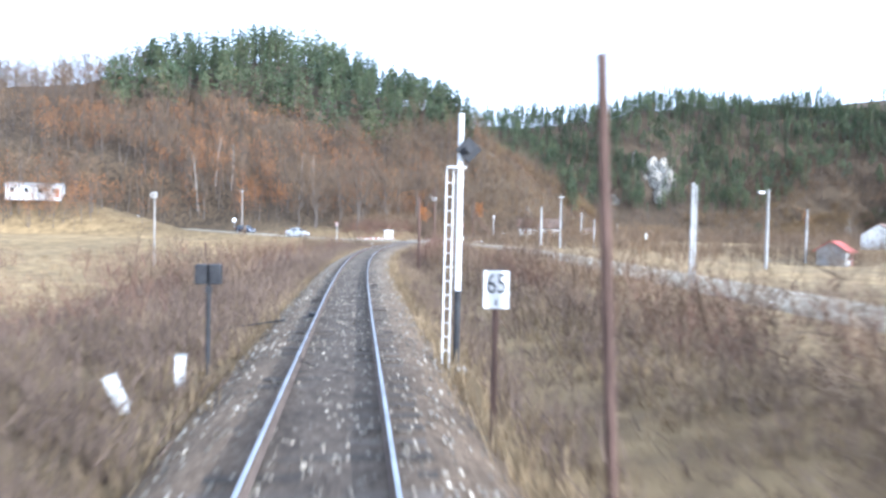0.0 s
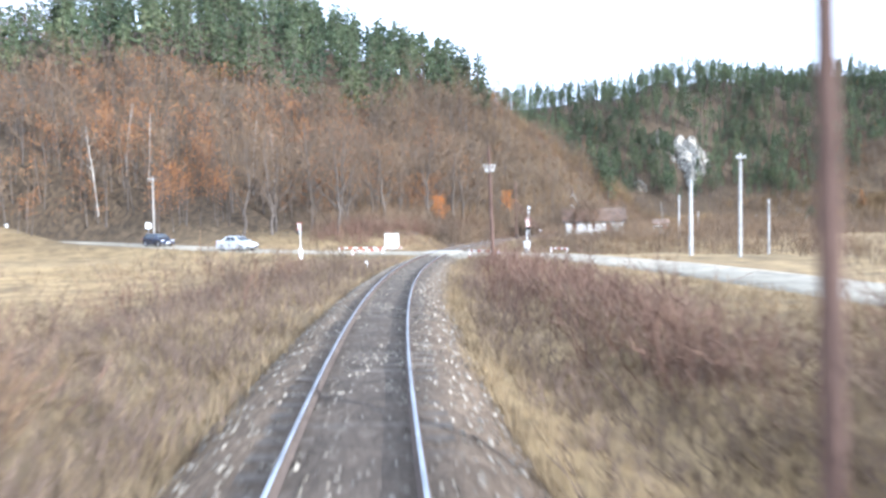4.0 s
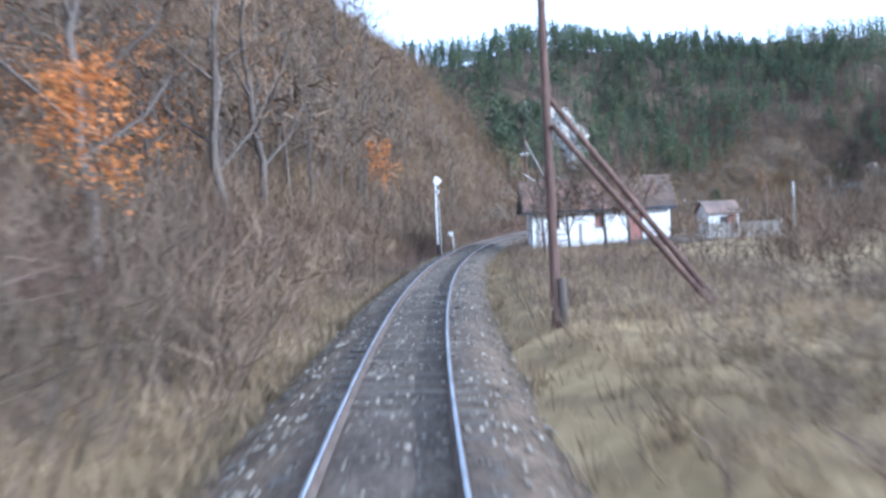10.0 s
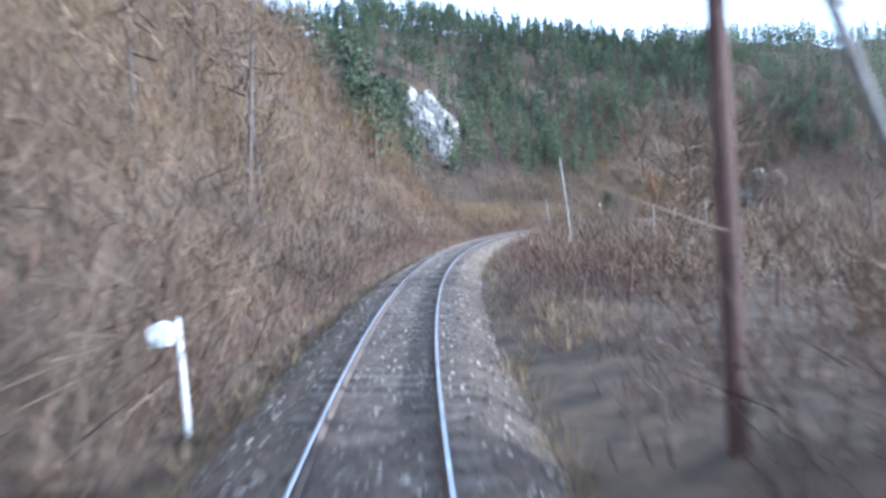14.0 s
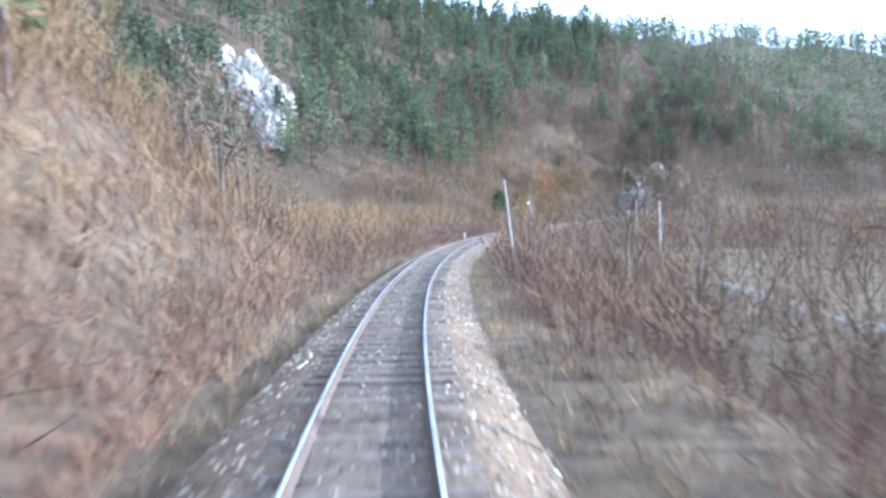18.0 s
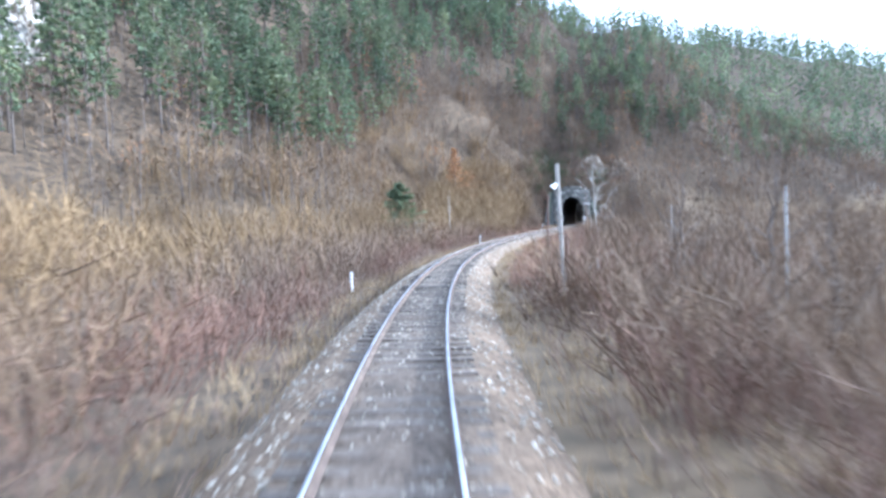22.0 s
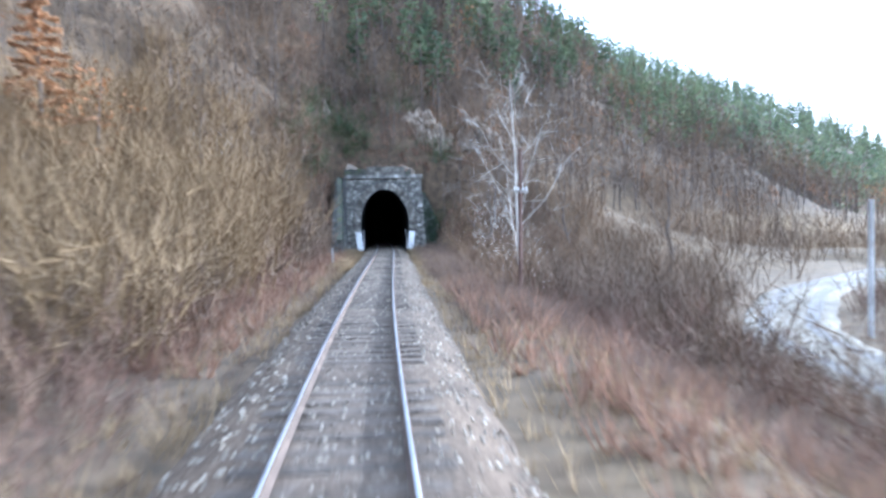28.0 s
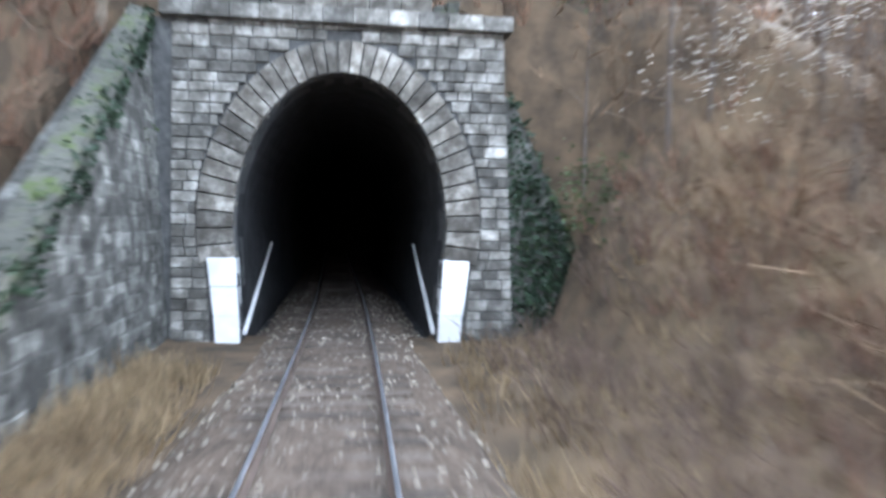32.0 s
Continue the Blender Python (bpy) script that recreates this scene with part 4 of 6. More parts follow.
pale_birch = tree_kind("birch", *bare_tree(733, 12.0, limbs=13, twigs=12, width=0.012, spread=0.34, stem=0.085, lean=0.08, first=0.22), M_BIRCH, M_BIRCH)
tree("birch_tree", pale_birch, 224.8, 299.2, 1.05, 10, "bare pale birch beside the telegraph pole near the tunnel", "tree", sink=0.1)
tree("birch_tree", birch_bare[0], 195.5, 309.5, 0.6, 10, "bare pale birch with white bark in the thicket", "tree", lean=4)
p = on(437.5, 8.8)
tree("leaning_tree", big_bare[1], p.x, p.y, 0.9, 30, "dark leaning trunk beside the tunnel approach", "tree", lean=13)
for s, l, sz in ((262, 9, .55), (268, 8, .6), (255, 13, .6), (300, 12, .6), (340, 14, .7), (306, 10.5, .62), (312, 9.2, .5), (318, 10.6, .66), (324, 9.4, .5), (436, 15, .7), (440, 9.5, .75), (448, 14, .8), (428, 20, .8), (330, 24, .8), (300, 34, .9), (240, 30, .8), (280, 46, .9), (352, 40, .9), (390, 30, .8)):
    p = on(s, l)
    if clear_of_roads(np.array([p.x]), np.array([p.y]), 0.5)[0]:
        tree("bare_tree", big_bare[int(s) % 4], p.x, p.y, sz, s * 7, "bare grey-brown tree on the valley side of the line", "tree", "trees of the valley", lean=(s % 7) - 3)

tree("bare_tree", fruit[0], 60.2, 195.2, 1.15, 200, "dark forked bare tree in rough ground beside the cottage", "tree")
# pale seed heads of climbing plants round the tunnel
M_SEED = thin(mat("pale_seed_heads", [(0.55, 0.50, 0.44), (0.78, 0.74, 0.68)], 2.0, 0.9, bump=0, per="island"), 0.4)
rr = np.random.RandomState(77)
SV, ST = [], []
clumps = [(rr.uniform(411, 420), rr.uniform(5.2, 8.0), rr.uniform(1.2, 4.6)) for k in range(11)] + [(rr.uniform(423, 438), rr.uniform(6.5, 11.0), rr.uniform(1.6, 5.6)) for k in range(15)]
clumps += [(rr.uniform(445, 452), rr.uniform(6.4, 9.5), rr.uniform(2.5, 6.0)) for k in range(16)] + [(rr.uniform(422, 434), rr.uniform(-12, -7.5), rr.uniform(1.5, 4.5)) for k in range(7)] + [(rr.uniform(364, 373), rr.uniform(-9, -5.5), rr.uniform(0.8, 2.6)) for k in range(5)]
for s, l, up in clumps:
    p = on(s, l)
    z = float(ground_height(np.array([p.x]), np.array([p.y]))[0]) + up
    for j in range(30):
        c = np.array(p) + rr.normal(size=3) * np.array([0.55, 0.55, 0.5]) * rr.uniform(0.4, 1.2) + np.array([0, 0, z])
        for q in range(2):
            d = rr.normal(size=3)
            sliver(c, d / np.linalg.norm(d) * rr.uniform(0.035, 0.07), 0.022, rr, SV, ST)
tagged(soup("seed_heads", np.array(SV), np.array(ST), [M_SEED]), "pale fluffy seed heads hanging in the bushes by the tunnel", "seed heads", kind="stuff")


# ---- roads ----
M_ASPHALT = mat("worn_asphalt", [(0.185, 0.158, 0.115), (0.30, 0.26, 0.193), (0.365, 0.32, 0.242)], 0.7, 0.9, bump=0.3, bump_scale=30)
M_GRAVEL = mat("pale_gravel_lane", [(0.10, 0.084, 0.062), (0.19, 0.165, 0.125), (0.27, 0.24, 0.19)], 1.6, 0.9, bump=0.9, bump_scale=9)
M_RUT = mat("damp_wheel_track", [(0.055, 0.046, 0.035), (0.12, 0.103, 0.08)], 1.3, 0.5, bump=0.6, bump_scale=7)
M_SLAB = mat("pale_concrete", [(0.282, 0.255, 0.201), (0.414, 0.383, 0.312)], 1.4, 0.85, bump=0.25)
M_WHITE = mat("chalky_white_paint", [(0.66, 0.65, 0.63), (0.80, 0.79, 0.77)], 3.5, 0.7, bump=0.12)
M_RED = mat("faded_red_paint", [(0.30, 0.06, 0.05), (0.43, 0.105, 0.078)], 5, 0.65, bump=0.1)
M_BLACK = mat("black_paint", [(0.018, 0.018, 0.020), (0.045, 0.044, 0.045)], 6, 0.6, bump=0.1)
M_GREYMETAL = mat("galvanised_steel", [(0.30, 0.31, 0.32), (0.46, 0.47, 0.48)], 8, 0.5, 0.6, bump=0.1)
M_OLDWOOD = mat("tarred_brown_pole_wood", [(0.075, 0.045, 0.034), (0.17, 0.105, 0.08)], 3, 0.9, bump=0.5, stretch=(6, 6, 0.5))
M_GREYWOOD = mat("weathered_grey_wood", [(0.20, 0.18, 0.155), (0.36, 0.33, 0.295)], 3, 0.9, bump=0.5, stretch=(6, 6, 0.5))
M_CONC = mat("concrete_post", [(0.29, 0.28, 0.265), (0.46, 0.45, 0.43)], 4, 0.85, bump=0.3)


def ribbon(name, line, half, material, label, category, rut=None):
    """A road surface along a smoothed line, slightly domed, with its thickness."""
    pts = np.array(line, float)
    d = np.concatenate([[0], np.cumsum(np.hypot(*np.diff(pts[:, :2], axis=0).T))])
    u = np.arange(0, d[-1], 1.5)
    q = np.stack([np.interp(u, d, pts[:, k]) for k in range(3)], -1)
    for _ in range(6):
        q[1:-1] = (q[:-2] + 2 * q[1:-1] + q[2:]) / 4
    tg = np.gradient(q, axis=0)
    nrm = np.stack([tg[:, 1], -tg[:, 0]], -1) / np.hypot(tg[:, 0], tg[:, 1])[:, None]
    width = half(q[:, 0]) if callable(half) else np.full(len(q), half)
    prof = [(-1.2, -0.75), (-1, -0.03), (-0.66, 0.015), (-0.34, 0.015), (0, 0.035), (0.34, 0.015), (0.66, 0.015), (1, -0.03), (1.2, -0.75)]
    rr = np.random.RandomState(3)
    V = []
    for i in range(len(q)):
        for k, (o, z) in enumerate(prof):
            w = o * width[i] + (rr.uniform(-0.1, 0.1) if k in (0, 1, 7, 8) else 0)
            V.append((q[i, 0] + nrm[i, 0] * w, q[i, 1] + nrm[i, 1] * w, q[i, 2] + z))
    n = len(prof)
    k = np.arange(n - 1)
    i = (np.arange(len(q) - 1) * n)[:, None]
    Q = np.stack([i + k, i + n + k, i + n + k + 1, i + k + 1], -1).reshape(-1, 4)
    tracks = np.tile([0, 0, 1, 0, 0, 1, 0, 0], len(q) - 1) if rut else None
    return tagged(soup(name, np.array(V), Q, [material, rut or material], tracks, smooth=True), label, category, kind="structure")


ribbon("road", ROAD, 2.85, M_ASPHALT, "pale worn asphalt road bending over the level crossing", "road")
ribbon("gravel_lane", LANE, lane_half, M_GRAVEL, "pale winding gravel lane with darker wheel tracks below the railway", "lane", M_RUT)

# concrete panels of the level crossing
crossing = thing("level_crossing", pose(*on(114.2, 0), 0, 0, heading(114.2)), "pale concrete slabs of a level crossing between and beside the rails", "level crossing", kind="structure")
for x0, x1, names in ((-0.64, 0.64, "slab"), (0.86, 1.55, "slab"), (-1.6, -0.86, "slab")):
    for k in range(4):
        y0 = -3.5 + 1.75 * k - 0.45 * (x0 + x1) / 2
        bm = box(x0, y0 + 0.015, -0.2, x1, y0 + 1.735, -0.012 - 0.004 * (k % 2), 0.015)
        part(names, bm, M_SLAB, crossing)


# ---- posts and signs ----
def ground_at(p):
    return float(ground_height(np.array([p[0]]), np.array([p[1]]))[0])


def pole(name, s, lat, top, r0, r1, material, label, category="pole", lean_to=(0, 0), arms=(), xy=None, group=""):
    """A tapered pole with cross-arms at the given heights. lean_to: shift of its top in lat and s."""
    p = Vector((*xy, 0)) if xy else on(s, lat)
    z = ground_at(p)
    h = heading(s)
    t = thing(name, pose(p.x, p.y, z, 0, 0, h), label, category, group)
    H = top - z
    bm = rod((0, 0, -0.3), (lean_to[0], lean_to[1], H), r0, r1, 12)
    part("shaft", bm, material, t, smooth=False)
    for zz, half in arms:
        k = (zz - z) / H
        cx, cy = lean_to[0] * k, lean_to[1] * k
        part("crossarm", box(cx - half, cy - r0 - 0.09, zz - z - 0.05, cx + half, cy - r0 + 0.0, zz - z + 0.05, 0.01), M_GREYWOOD if material is M_OLDWOOD else material, t)
        for sx in (-0.85, -0.35, 0.35, 0.85):
            ins = rod((cx + sx * half, cy - r0 - 0.045, zz - z + 0.05), (cx + sx * half, cy - r0 - 0.045, zz - z + 0.2), 0.035, 0.025, 8)
            part("insulator", ins, M_WHITE, t, "white porcelain insulator")
    return t


pole("telegraph_pole", 9.0, 3.78, 4.8, 0.085, 0.068, M_OLDWOOD, "dark wooden telegraph pole leaning slightly over weeds", lean_to=(-0.32, 0.05), group="telegraph poles")
pole("telegraph_pole", 57, 4.5, 4.8, 0.125, 0.09, M_OLDWOOD, "thin rusty-brown pole without wires beside the line", lean_to=(-0.1, 0.1), group="telegraph poles")
pole("telegraph_pole", 100.8, 4.9, 7.8, 0.14, 0.10, M_OLDWOOD, "reddish-brown wooden telegraph pole with two crossarms", lean_to=(-0.25, 0), arms=((6.35, 0.42), (6.05, 0.34)), group="telegraph poles")
braced = pole("telegraph_pole", 149.6, 3.45, 8.0, 0.13, 0.09, M_OLDWOOD, "dark wooden telegraph pole propped by two slanting struts", lean_to=(-0.1, 0), group="telegraph poles")
part("footing", rod((0.17, -0.06, -0.3), (0.12, -0.06, 1.0), 0.13, 0.11, 9), M_BARK, braced, "short dark stub clamped to the foot of the pole")
part("strut", rod((0.0, 0.1, 5.4), (4.6, 1.6, -0.1), 0.07, 0.09, 10), M_OLDWOOD, braced)
part("strut", rod((0.05, -0.1, 4.7), (4.25, 0.9, -0.1), 0.07, 0.09, 10), M_OLDWOOD, braced)
bracedh = pole("telegraph_pole", 193.1, 4.08, 9.0, 0.13, 0.09, M_OLDWOOD, "dark telegraph pole with a strut behind the cottage gable", lean_to=(-0.25, 0.3), arms=((7.3, 0.35),), group="telegraph poles")
part("strut", rod((-0.2, 0.35, 8.7), (4.1, 1.4, 0.0), 0.07, 0.09, 10), M_GREYWOOD, bracedh)
part("crossarm", rod((-0.3, -0.12, 5.9), (1.2, -0.12, 4.9), 0.045, 0.045, 8), M_WHITE, bracedh)
pole("telegraph_pole", 249, 8.7, 7.2, 0.12, 0.09, M_GREYWOOD, "pale weathered pole leaning over the scrub", lean_to=(-1.1, 0), group="telegraph poles")
pole("telegraph_pole", 277.5, 4.65, 4.2, 0.08, 0.06, M_GREYWOOD, "pale weathered pole leaning beside the line", lean_to=(-0.45, 0), group="telegraph poles")
p22 = pole("telegraph_pole", 322, 4.9, 4.3, 0.09, 0.07, M_GREYWOOD, "weathered double pole with a small lamp beside the line", lean_to=(-0.15, 0), group="telegraph poles")
part("shaft", rod((0.17, 0.05, -0.3), (0.12, 0.05, 2.5), 0.06, 0.05, 10), M_OLDWOOD, p22)
part("lamp_head", rod((-0.35, -0.1, 4.2), (-0.2, -0.1, 4.35), 0.13, 0.05, 10), M_WHITE, p22)
pole("telegraph_pole", 371, 4.7, 4.4, 0.11, 0.08, M_OLDWOOD, "dark wooden pole on the bank above the lane", lean_to=(0.2, 0), group="telegraph poles")
pole("telegraph_pole", 410.2, 6.3, 5.6, 0.10, 0.07, M_OLDWOOD, "dark wooden telegraph pole with a short crossarm", lean_to=(0.1, 0), arms=((3.75, 0.3),), group="telegraph poles")
for x, y, top, r0, label in ((18.9, 37.6, 5.2, 0.11, "pale concrete post by the road"), (19.4, 38.2, 5.1, 0.09, "pale concrete post close to its twin by the road"), (27.4, 102.1, 5.6, 0.17, "stout white concrete pole beyond the crossing"), (29.2, 98.3, 7.2, 0.13, "grey concrete utility pole in the meadow"), (46.8, 143.0, 5.9, 0.13, "pale concrete pole rising from the scrub"),
                            (37.4, 107.6, 4.2, 0.10, "thin concrete pole in the meadow"), (42.6, 62.4, 4.8, 0.11, "thin concrete pole in the meadow"),
                            (67.0, 175.9, 4.1, 0.12, "thin concrete pole beyond the garden"), (94.1, 217.3, 3.1, 0.12, "pale double pole on the valley floor"), (125.5, 248.0, 2.9, 0.11, "pale post beside the lane"),
                            (150.5, 262.8, 3.4, 0.10, "pale post beside the lane"), (-19.3, 72.4, 5.25, 0.11, "grey concrete utility pole with crossarms on the meadow"), (216.9, 285.1, 3.0, 0.11, "pale post at the edge of the lane")):
    pole("utility_pole", 100, 0, top, r0, r0 * 0.75, M_GREYWOOD if x < -15 else M_CONC, label, "pole", xy=(x, y), group="utility poles", arms=((top - 0.35, 0.35),) if top > 6 else ((top - 0.25, 0.4), (top - 0.6, 0.35)) if x < -15 else ())
lamp = pole("street_lamp", 45, 0, 5.9, 0.13, 0.09, M_CONC, "concrete street lamp with a white lantern at the roadside", "street lamp", xy=(32.3, 52.1))
part("arm", rod((0, 0, 5.9), (-0.55, -0.1, 6.05), 0.03, 0.03, 8), M_GREYMETAL, lamp)
part("lantern", box(-0.85, -0.2, 5.9, -0.4, 0.0, 6.1, 0.05), M_WHITE, lamp)
pole("fence_post", 60, -13.2, 0.75, 0.07, 0.06, M_OLDWOOD, "rusty brown post standing in the meadow", "post")

for s_, l_, top_ in ((205.6, 6.2, 0.95), (203.3, 4.4, 0.75), (205.8, 10.5, 1.2), (214.0, 6.9, 1.0), (209.5, 8.3, 0.9)):
    pole("fence_stake", s_, l_, top_, 0.05, 0.04, M_OLDWOOD, "thin dark fence stake in the rough ground by the cottage", "post", lean_to=(0.12, 0), group="fence stakes")


def marker(s, lat, h, w, label, lean=(0, 0), stripes=0, group="white marker posts", paint=None):
    p = on(s, lat)
    z = ground_at(p)
    t = thing("marker_post", pose(p.x, p.y, z, lean[0], lean[1], heading(s)), label, "marker post", group)
    bm = box(-w / 2, -w * 0.4, -0.3, w / 2, w * 0.4, h, 0.02)
    for v in bm.verts:
        if v.co.z > h * 0.8:
            v.co.x *= 0.9
    part("shaft", bm, paint or M_WHITE, t)
    for k in range(stripes):
        zz = h * (k + 0.5) / stripes
        part("stripe", box(-w / 2 - 0.004, -w * 0.4 - 0.004, zz, w / 2 + 0.004, w * 0.4 + 0.004, zz + h * 0.5 / stripes), M_BLACK, t, "black painted band")
    if not stripes:
        part("cap", box(-w / 2 - 0.01, -w * 0.4 - 0.01, h, w / 2 + 0.01, w * 0.4 + 0.01, h + 0.03, 0.01), M_CONC, t)
    return t


marker(13.6, -2.9, 0.72, 0.19, "short white stone marker post in dark weeds")
marker(12.4, -3.5, 0.66, 0.19, "white stone marker post tipped sideways in the weeds", lean=(0, -24))
marker(104, -4.6, 0.52, 0.17, "leaning white stone marker before the crossing", lean=(0, -10))
marker(327.5, -4.0, 0.95, 0.13, "tall white marker post on the shoulder")
marker(433, -3.8, 1.25, 0.15, "weathered grey marker post near the tunnel", paint=M_CONC)
marker(374, -2.9, 1.25, 0.14, "slim black and white banded post beside the line", stripes=5)

# kilometre board
p = on(10.4, 2.4)
board = thing("kilometre_board", pose(p.x, p.y, ground_at(p), 0, 0, heading(10) - 4), "white kilometre board with black numerals on a dark post", "sign")
zb = 1.29 - ground_at(p)
part("post", rod((0, 0.03, -0.3), (0, 0.03, zb + 0.4), 0.045, 0.045, 10), M_OLDWOOD, board)
panel = part("panel", box(-0.19, -0.02, zb, 0.19, 0.0, zb + 0.57, 0.006), M_WHITE, board, "white painted board")


def lettering(text, size, m, parent, material):
    cu = bpy.data.curves.new("numerals", "FONT")
    cu.body, cu.size, cu.extrude = text, size, 0.003
    cu.align_x, cu.align_y = "CENTER", "CENTER"
    tmp = bpy.data.objects.new("tmp", cu)
    scene.collection.objects.link(tmp)
    me = bpy.data.meshes.new_from_object(tmp.evaluated_get(bpy.context.evaluated_depsgraph_get()))
    bpy.data.objects.remove(tmp)
    me.materials.clear()
    me.materials.append(material)
    ob = new("numerals", me)
    ob.parent = parent
    ob.matrix_local = m
    return ob


nums = lettering("65", 0.36, pose(0, -0.027, zb + 0.36, 90, 0, 0), panel, M_BLACK)
nums.scale = (0.85, 1.15, 1)
part("tally_mark", box(-0.012, -0.026, zb + 0.04, 0.012, -0.02, zb + 0.15), M_BLACK, panel)


# ---- railway signals ----
def mast_signal(s, lat, top, label, ladder_side, black_to):
    p = on(s, lat)
    z = ground_at(p)
    t = thing("railway_signal", pose(p.x, p.y, z, 0, 0, heading(s)), label, "signal")
    H = top - z
    part("mast", rod((0, 0, black_to - z), (0, 0, H), 0.07, 0.065, 14), M_WHITE, t)
    part("mast_base", rod((0, 0, -0.3), (0, 0, black_to - z), 0.074, 0.074, 14), M_BLACK, t, "black painted foot of the mast")
    part("footing", box(-0.22, -0.22, -0.4, 0.22, 0.22, 0.03, 0.03), M_CONC, t)
    return t, z, H


sig, z, H = mast_signal(16, 2.62, 5.06, "white mast signal with a ladder and a dark diamond head", -1, 1.04)
for dx in (-0.30, -0.14):
    part("ladder_rail", rod((dx - 0.02, 0.05, 0.1), (dx, 0.05, H - 1.25), 0.016, 0.016, 8), M_WHITE, sig)
for k in range(13):
    part("rung", rod((-0.31, 0.05, 0.4 + 0.32 * k), (-0.15, 0.05, 0.4 + 0.32 * k), 0.011, 0.011, 6), M_WHITE, sig)
bm = bmesh.new()
bmesh.ops.create_cone(bm, cap_ends=True, segments=4, radius1=0.30, radius2=0.30, depth=0.05, matrix=Matrix.Translation((0.16, -0.14, H - 0.83)) @ Euler((radians(90), 0, 0)).to_matrix().to_4x4())
part("target", bm, M_BLACK, sig, "black diamond-shaped signal plate")
part("lamp_housing", box(0.08, -0.1, H - 0.98, 0.28, 0.12, H - 0.66, 0.03), M_BLACK, sig)
part("hood", rod((0.16, -0.17, H - 0.83), (0.16, -0.30, H - 0.82), 0.08, 0.085, 14), M_BLACK, sig)
part("platform", box(-0.3, -0.1, H - 1.24, 0.14, 0.12, H - 1.2, 0.01), M_WHITE, sig)

sig2, z, H = mast_signal(186.0, -2.62, 5.5, "white mast signal with pale hoods on the cutting side", 1, 0.35)
bm = bmesh.new()
bmesh.ops.create_cone(bm, cap_ends=True, segments=4, radius1=0.36, radius2=0.36, depth=0.04, matrix=Matrix.Translation((0.18, -0.12, H - 0.35)) @ Euler((radians(90), 0, radians(8))).to_matrix().to_4x4())
part("target", bm, M_WHITE, sig2, "white diamond plate")
part("lamp_housing", box(0.04, -0.1, H - 0.52, 0.32, 0.16, H - 0.2, 0.04), M_WHITE, sig2)
part("lower_lamp", rod((0.16, -0.22, H - 1.15), (0.16, 0.12, H - 1.15), 0.15, 0.12, 14), M_WHITE, sig2)
part("lens", rod((0.16, -0.235, H - 1.15), (0.16, -0.222, H - 1.15), 0.11, 0.11, 14), M_GREYMETAL, sig2)
part("handrail", rod((0.28, 0.05, 0.2), (0.2, 0.05, H - 1.75), 0.02, 0.02, 8), M_WHITE, sig2)
part("handrail_top", rod((0.2, 0.05, H - 1.75), (0.05, 0.03, H - 1.6), 0.02, 0.02, 8), M_WHITE, sig2)
part("brace", rod((0.05, 0.03, 2.1), (0.26, 0.05, 2.1), 0.016, 0.016, 8), M_WHITE, sig2)

p = on(196, -3.2)
low = thing("shunting_signal", pose(p.x, p.y, ground_at(p) + 0.25, 0, 0, heading(196)) @ Matrix.Diagonal((1.25, 1.25, 1.1, 1)), "low white signal with a rounded head beside a slanting post", "signal")
part("post", rod((0.14, 0, -0.5), (0.06, 0, 1.45), 0.04, 0.03, 10), M_WHITE, low)
part("head", box(-0.28, -0.08, 1.05, 0.0, 0.08, 1.25, 0.04), M_WHITE, low)
part("hood", rod((-0.14, -0.1, 1.25), (-0.14, 0.1, 1.25), 0.14, 0.14, 14), M_WHITE, low)
part("arm", rod((-0.1, 0, 1.12), (0.08, 0, 1.12), 0.02, 0.02, 8), M_WHITE, low)

p = on(15.3, -2.75)
back = thing("signal_box_on_post", pose(p.x, p.y, ground_at(p), 0, 0, heading(15)), "dark twin lamp box on a short post, seen from behind", "signal")
zz = 1.6 - ground_at(p)
part("post", rod((0, 0, -0.3), (0, 0, zz), 0.05, 0.045, 10), M_BLACK, back)
part("lamp_box", box(-0.27, -0.1, zz - 0.42, -0.03, 0.12, zz, 0.03), M_BLACK, back)
part("lamp_box", box(0.02, -0.1, zz - 0.42, 0.26, 0.12, zz, 0.03), M_BLACK, back)
part("clamp", box(-0.06, -0.06, zz - 0.62, 0.06, 0.06, zz - 0.46, 0.015), M_BLACK, back)
p0, p1 = on(20.6, -0.9, -0.17), on(20.9, -3.6, -0.6)
cable = thing("cable", Matrix.Identity(4), "black cable lying across the ballast to the rail", "cable")
part("sheath", rod(p0, p1, 0.025, 0.025, 8), M_BLACK, cable)
part("junction_box", box(p0.x - 0.12, p0.y - 0.1, p0.z - 0.03, p0.x + 0.12, p0.y + 0.1, p0.z + 0.1, 0.02), M_BLACK, cable)

# ---- level crossing furniture ----
def guard_rail(a, b, z, bands, posts_red, label):
    """A low red and white rail on two posts."""
    a, b = Vector((*a, 0)), Vector((*b, 0))
    d = b - a
    t = thing("guard_rail", Matrix.LocRotScale((a.x, a.y, z), Euler((0, 0, math.atan2(d.y, d.x))), None), label, "guard rail", "red and white guard rails")
    L = d.length
    for k in range(bands):
        part("rail_band", box(L * k / bands, -0.045, 0.54, L * (k + 1) / bands - 0.004, 0.045, 0.65, 0.012), M_RED if k % 2 == 0 else M_WHITE, t, "red painted band" if k % 2 == 0 else "")
    for x in (0.06, L - 0.06):
        part("post", box(x - 0.055, -0.055, 0.22, x + 0.055, 0.055, 0.69, 0.015), M_WHITE, t)
        part("post_foot", box(x - 0.058, -0.058, -0.4, x + 0.058, 0.058, 0.22, 0.01), M_RED if posts_red else M_WHITE, t)
    return t


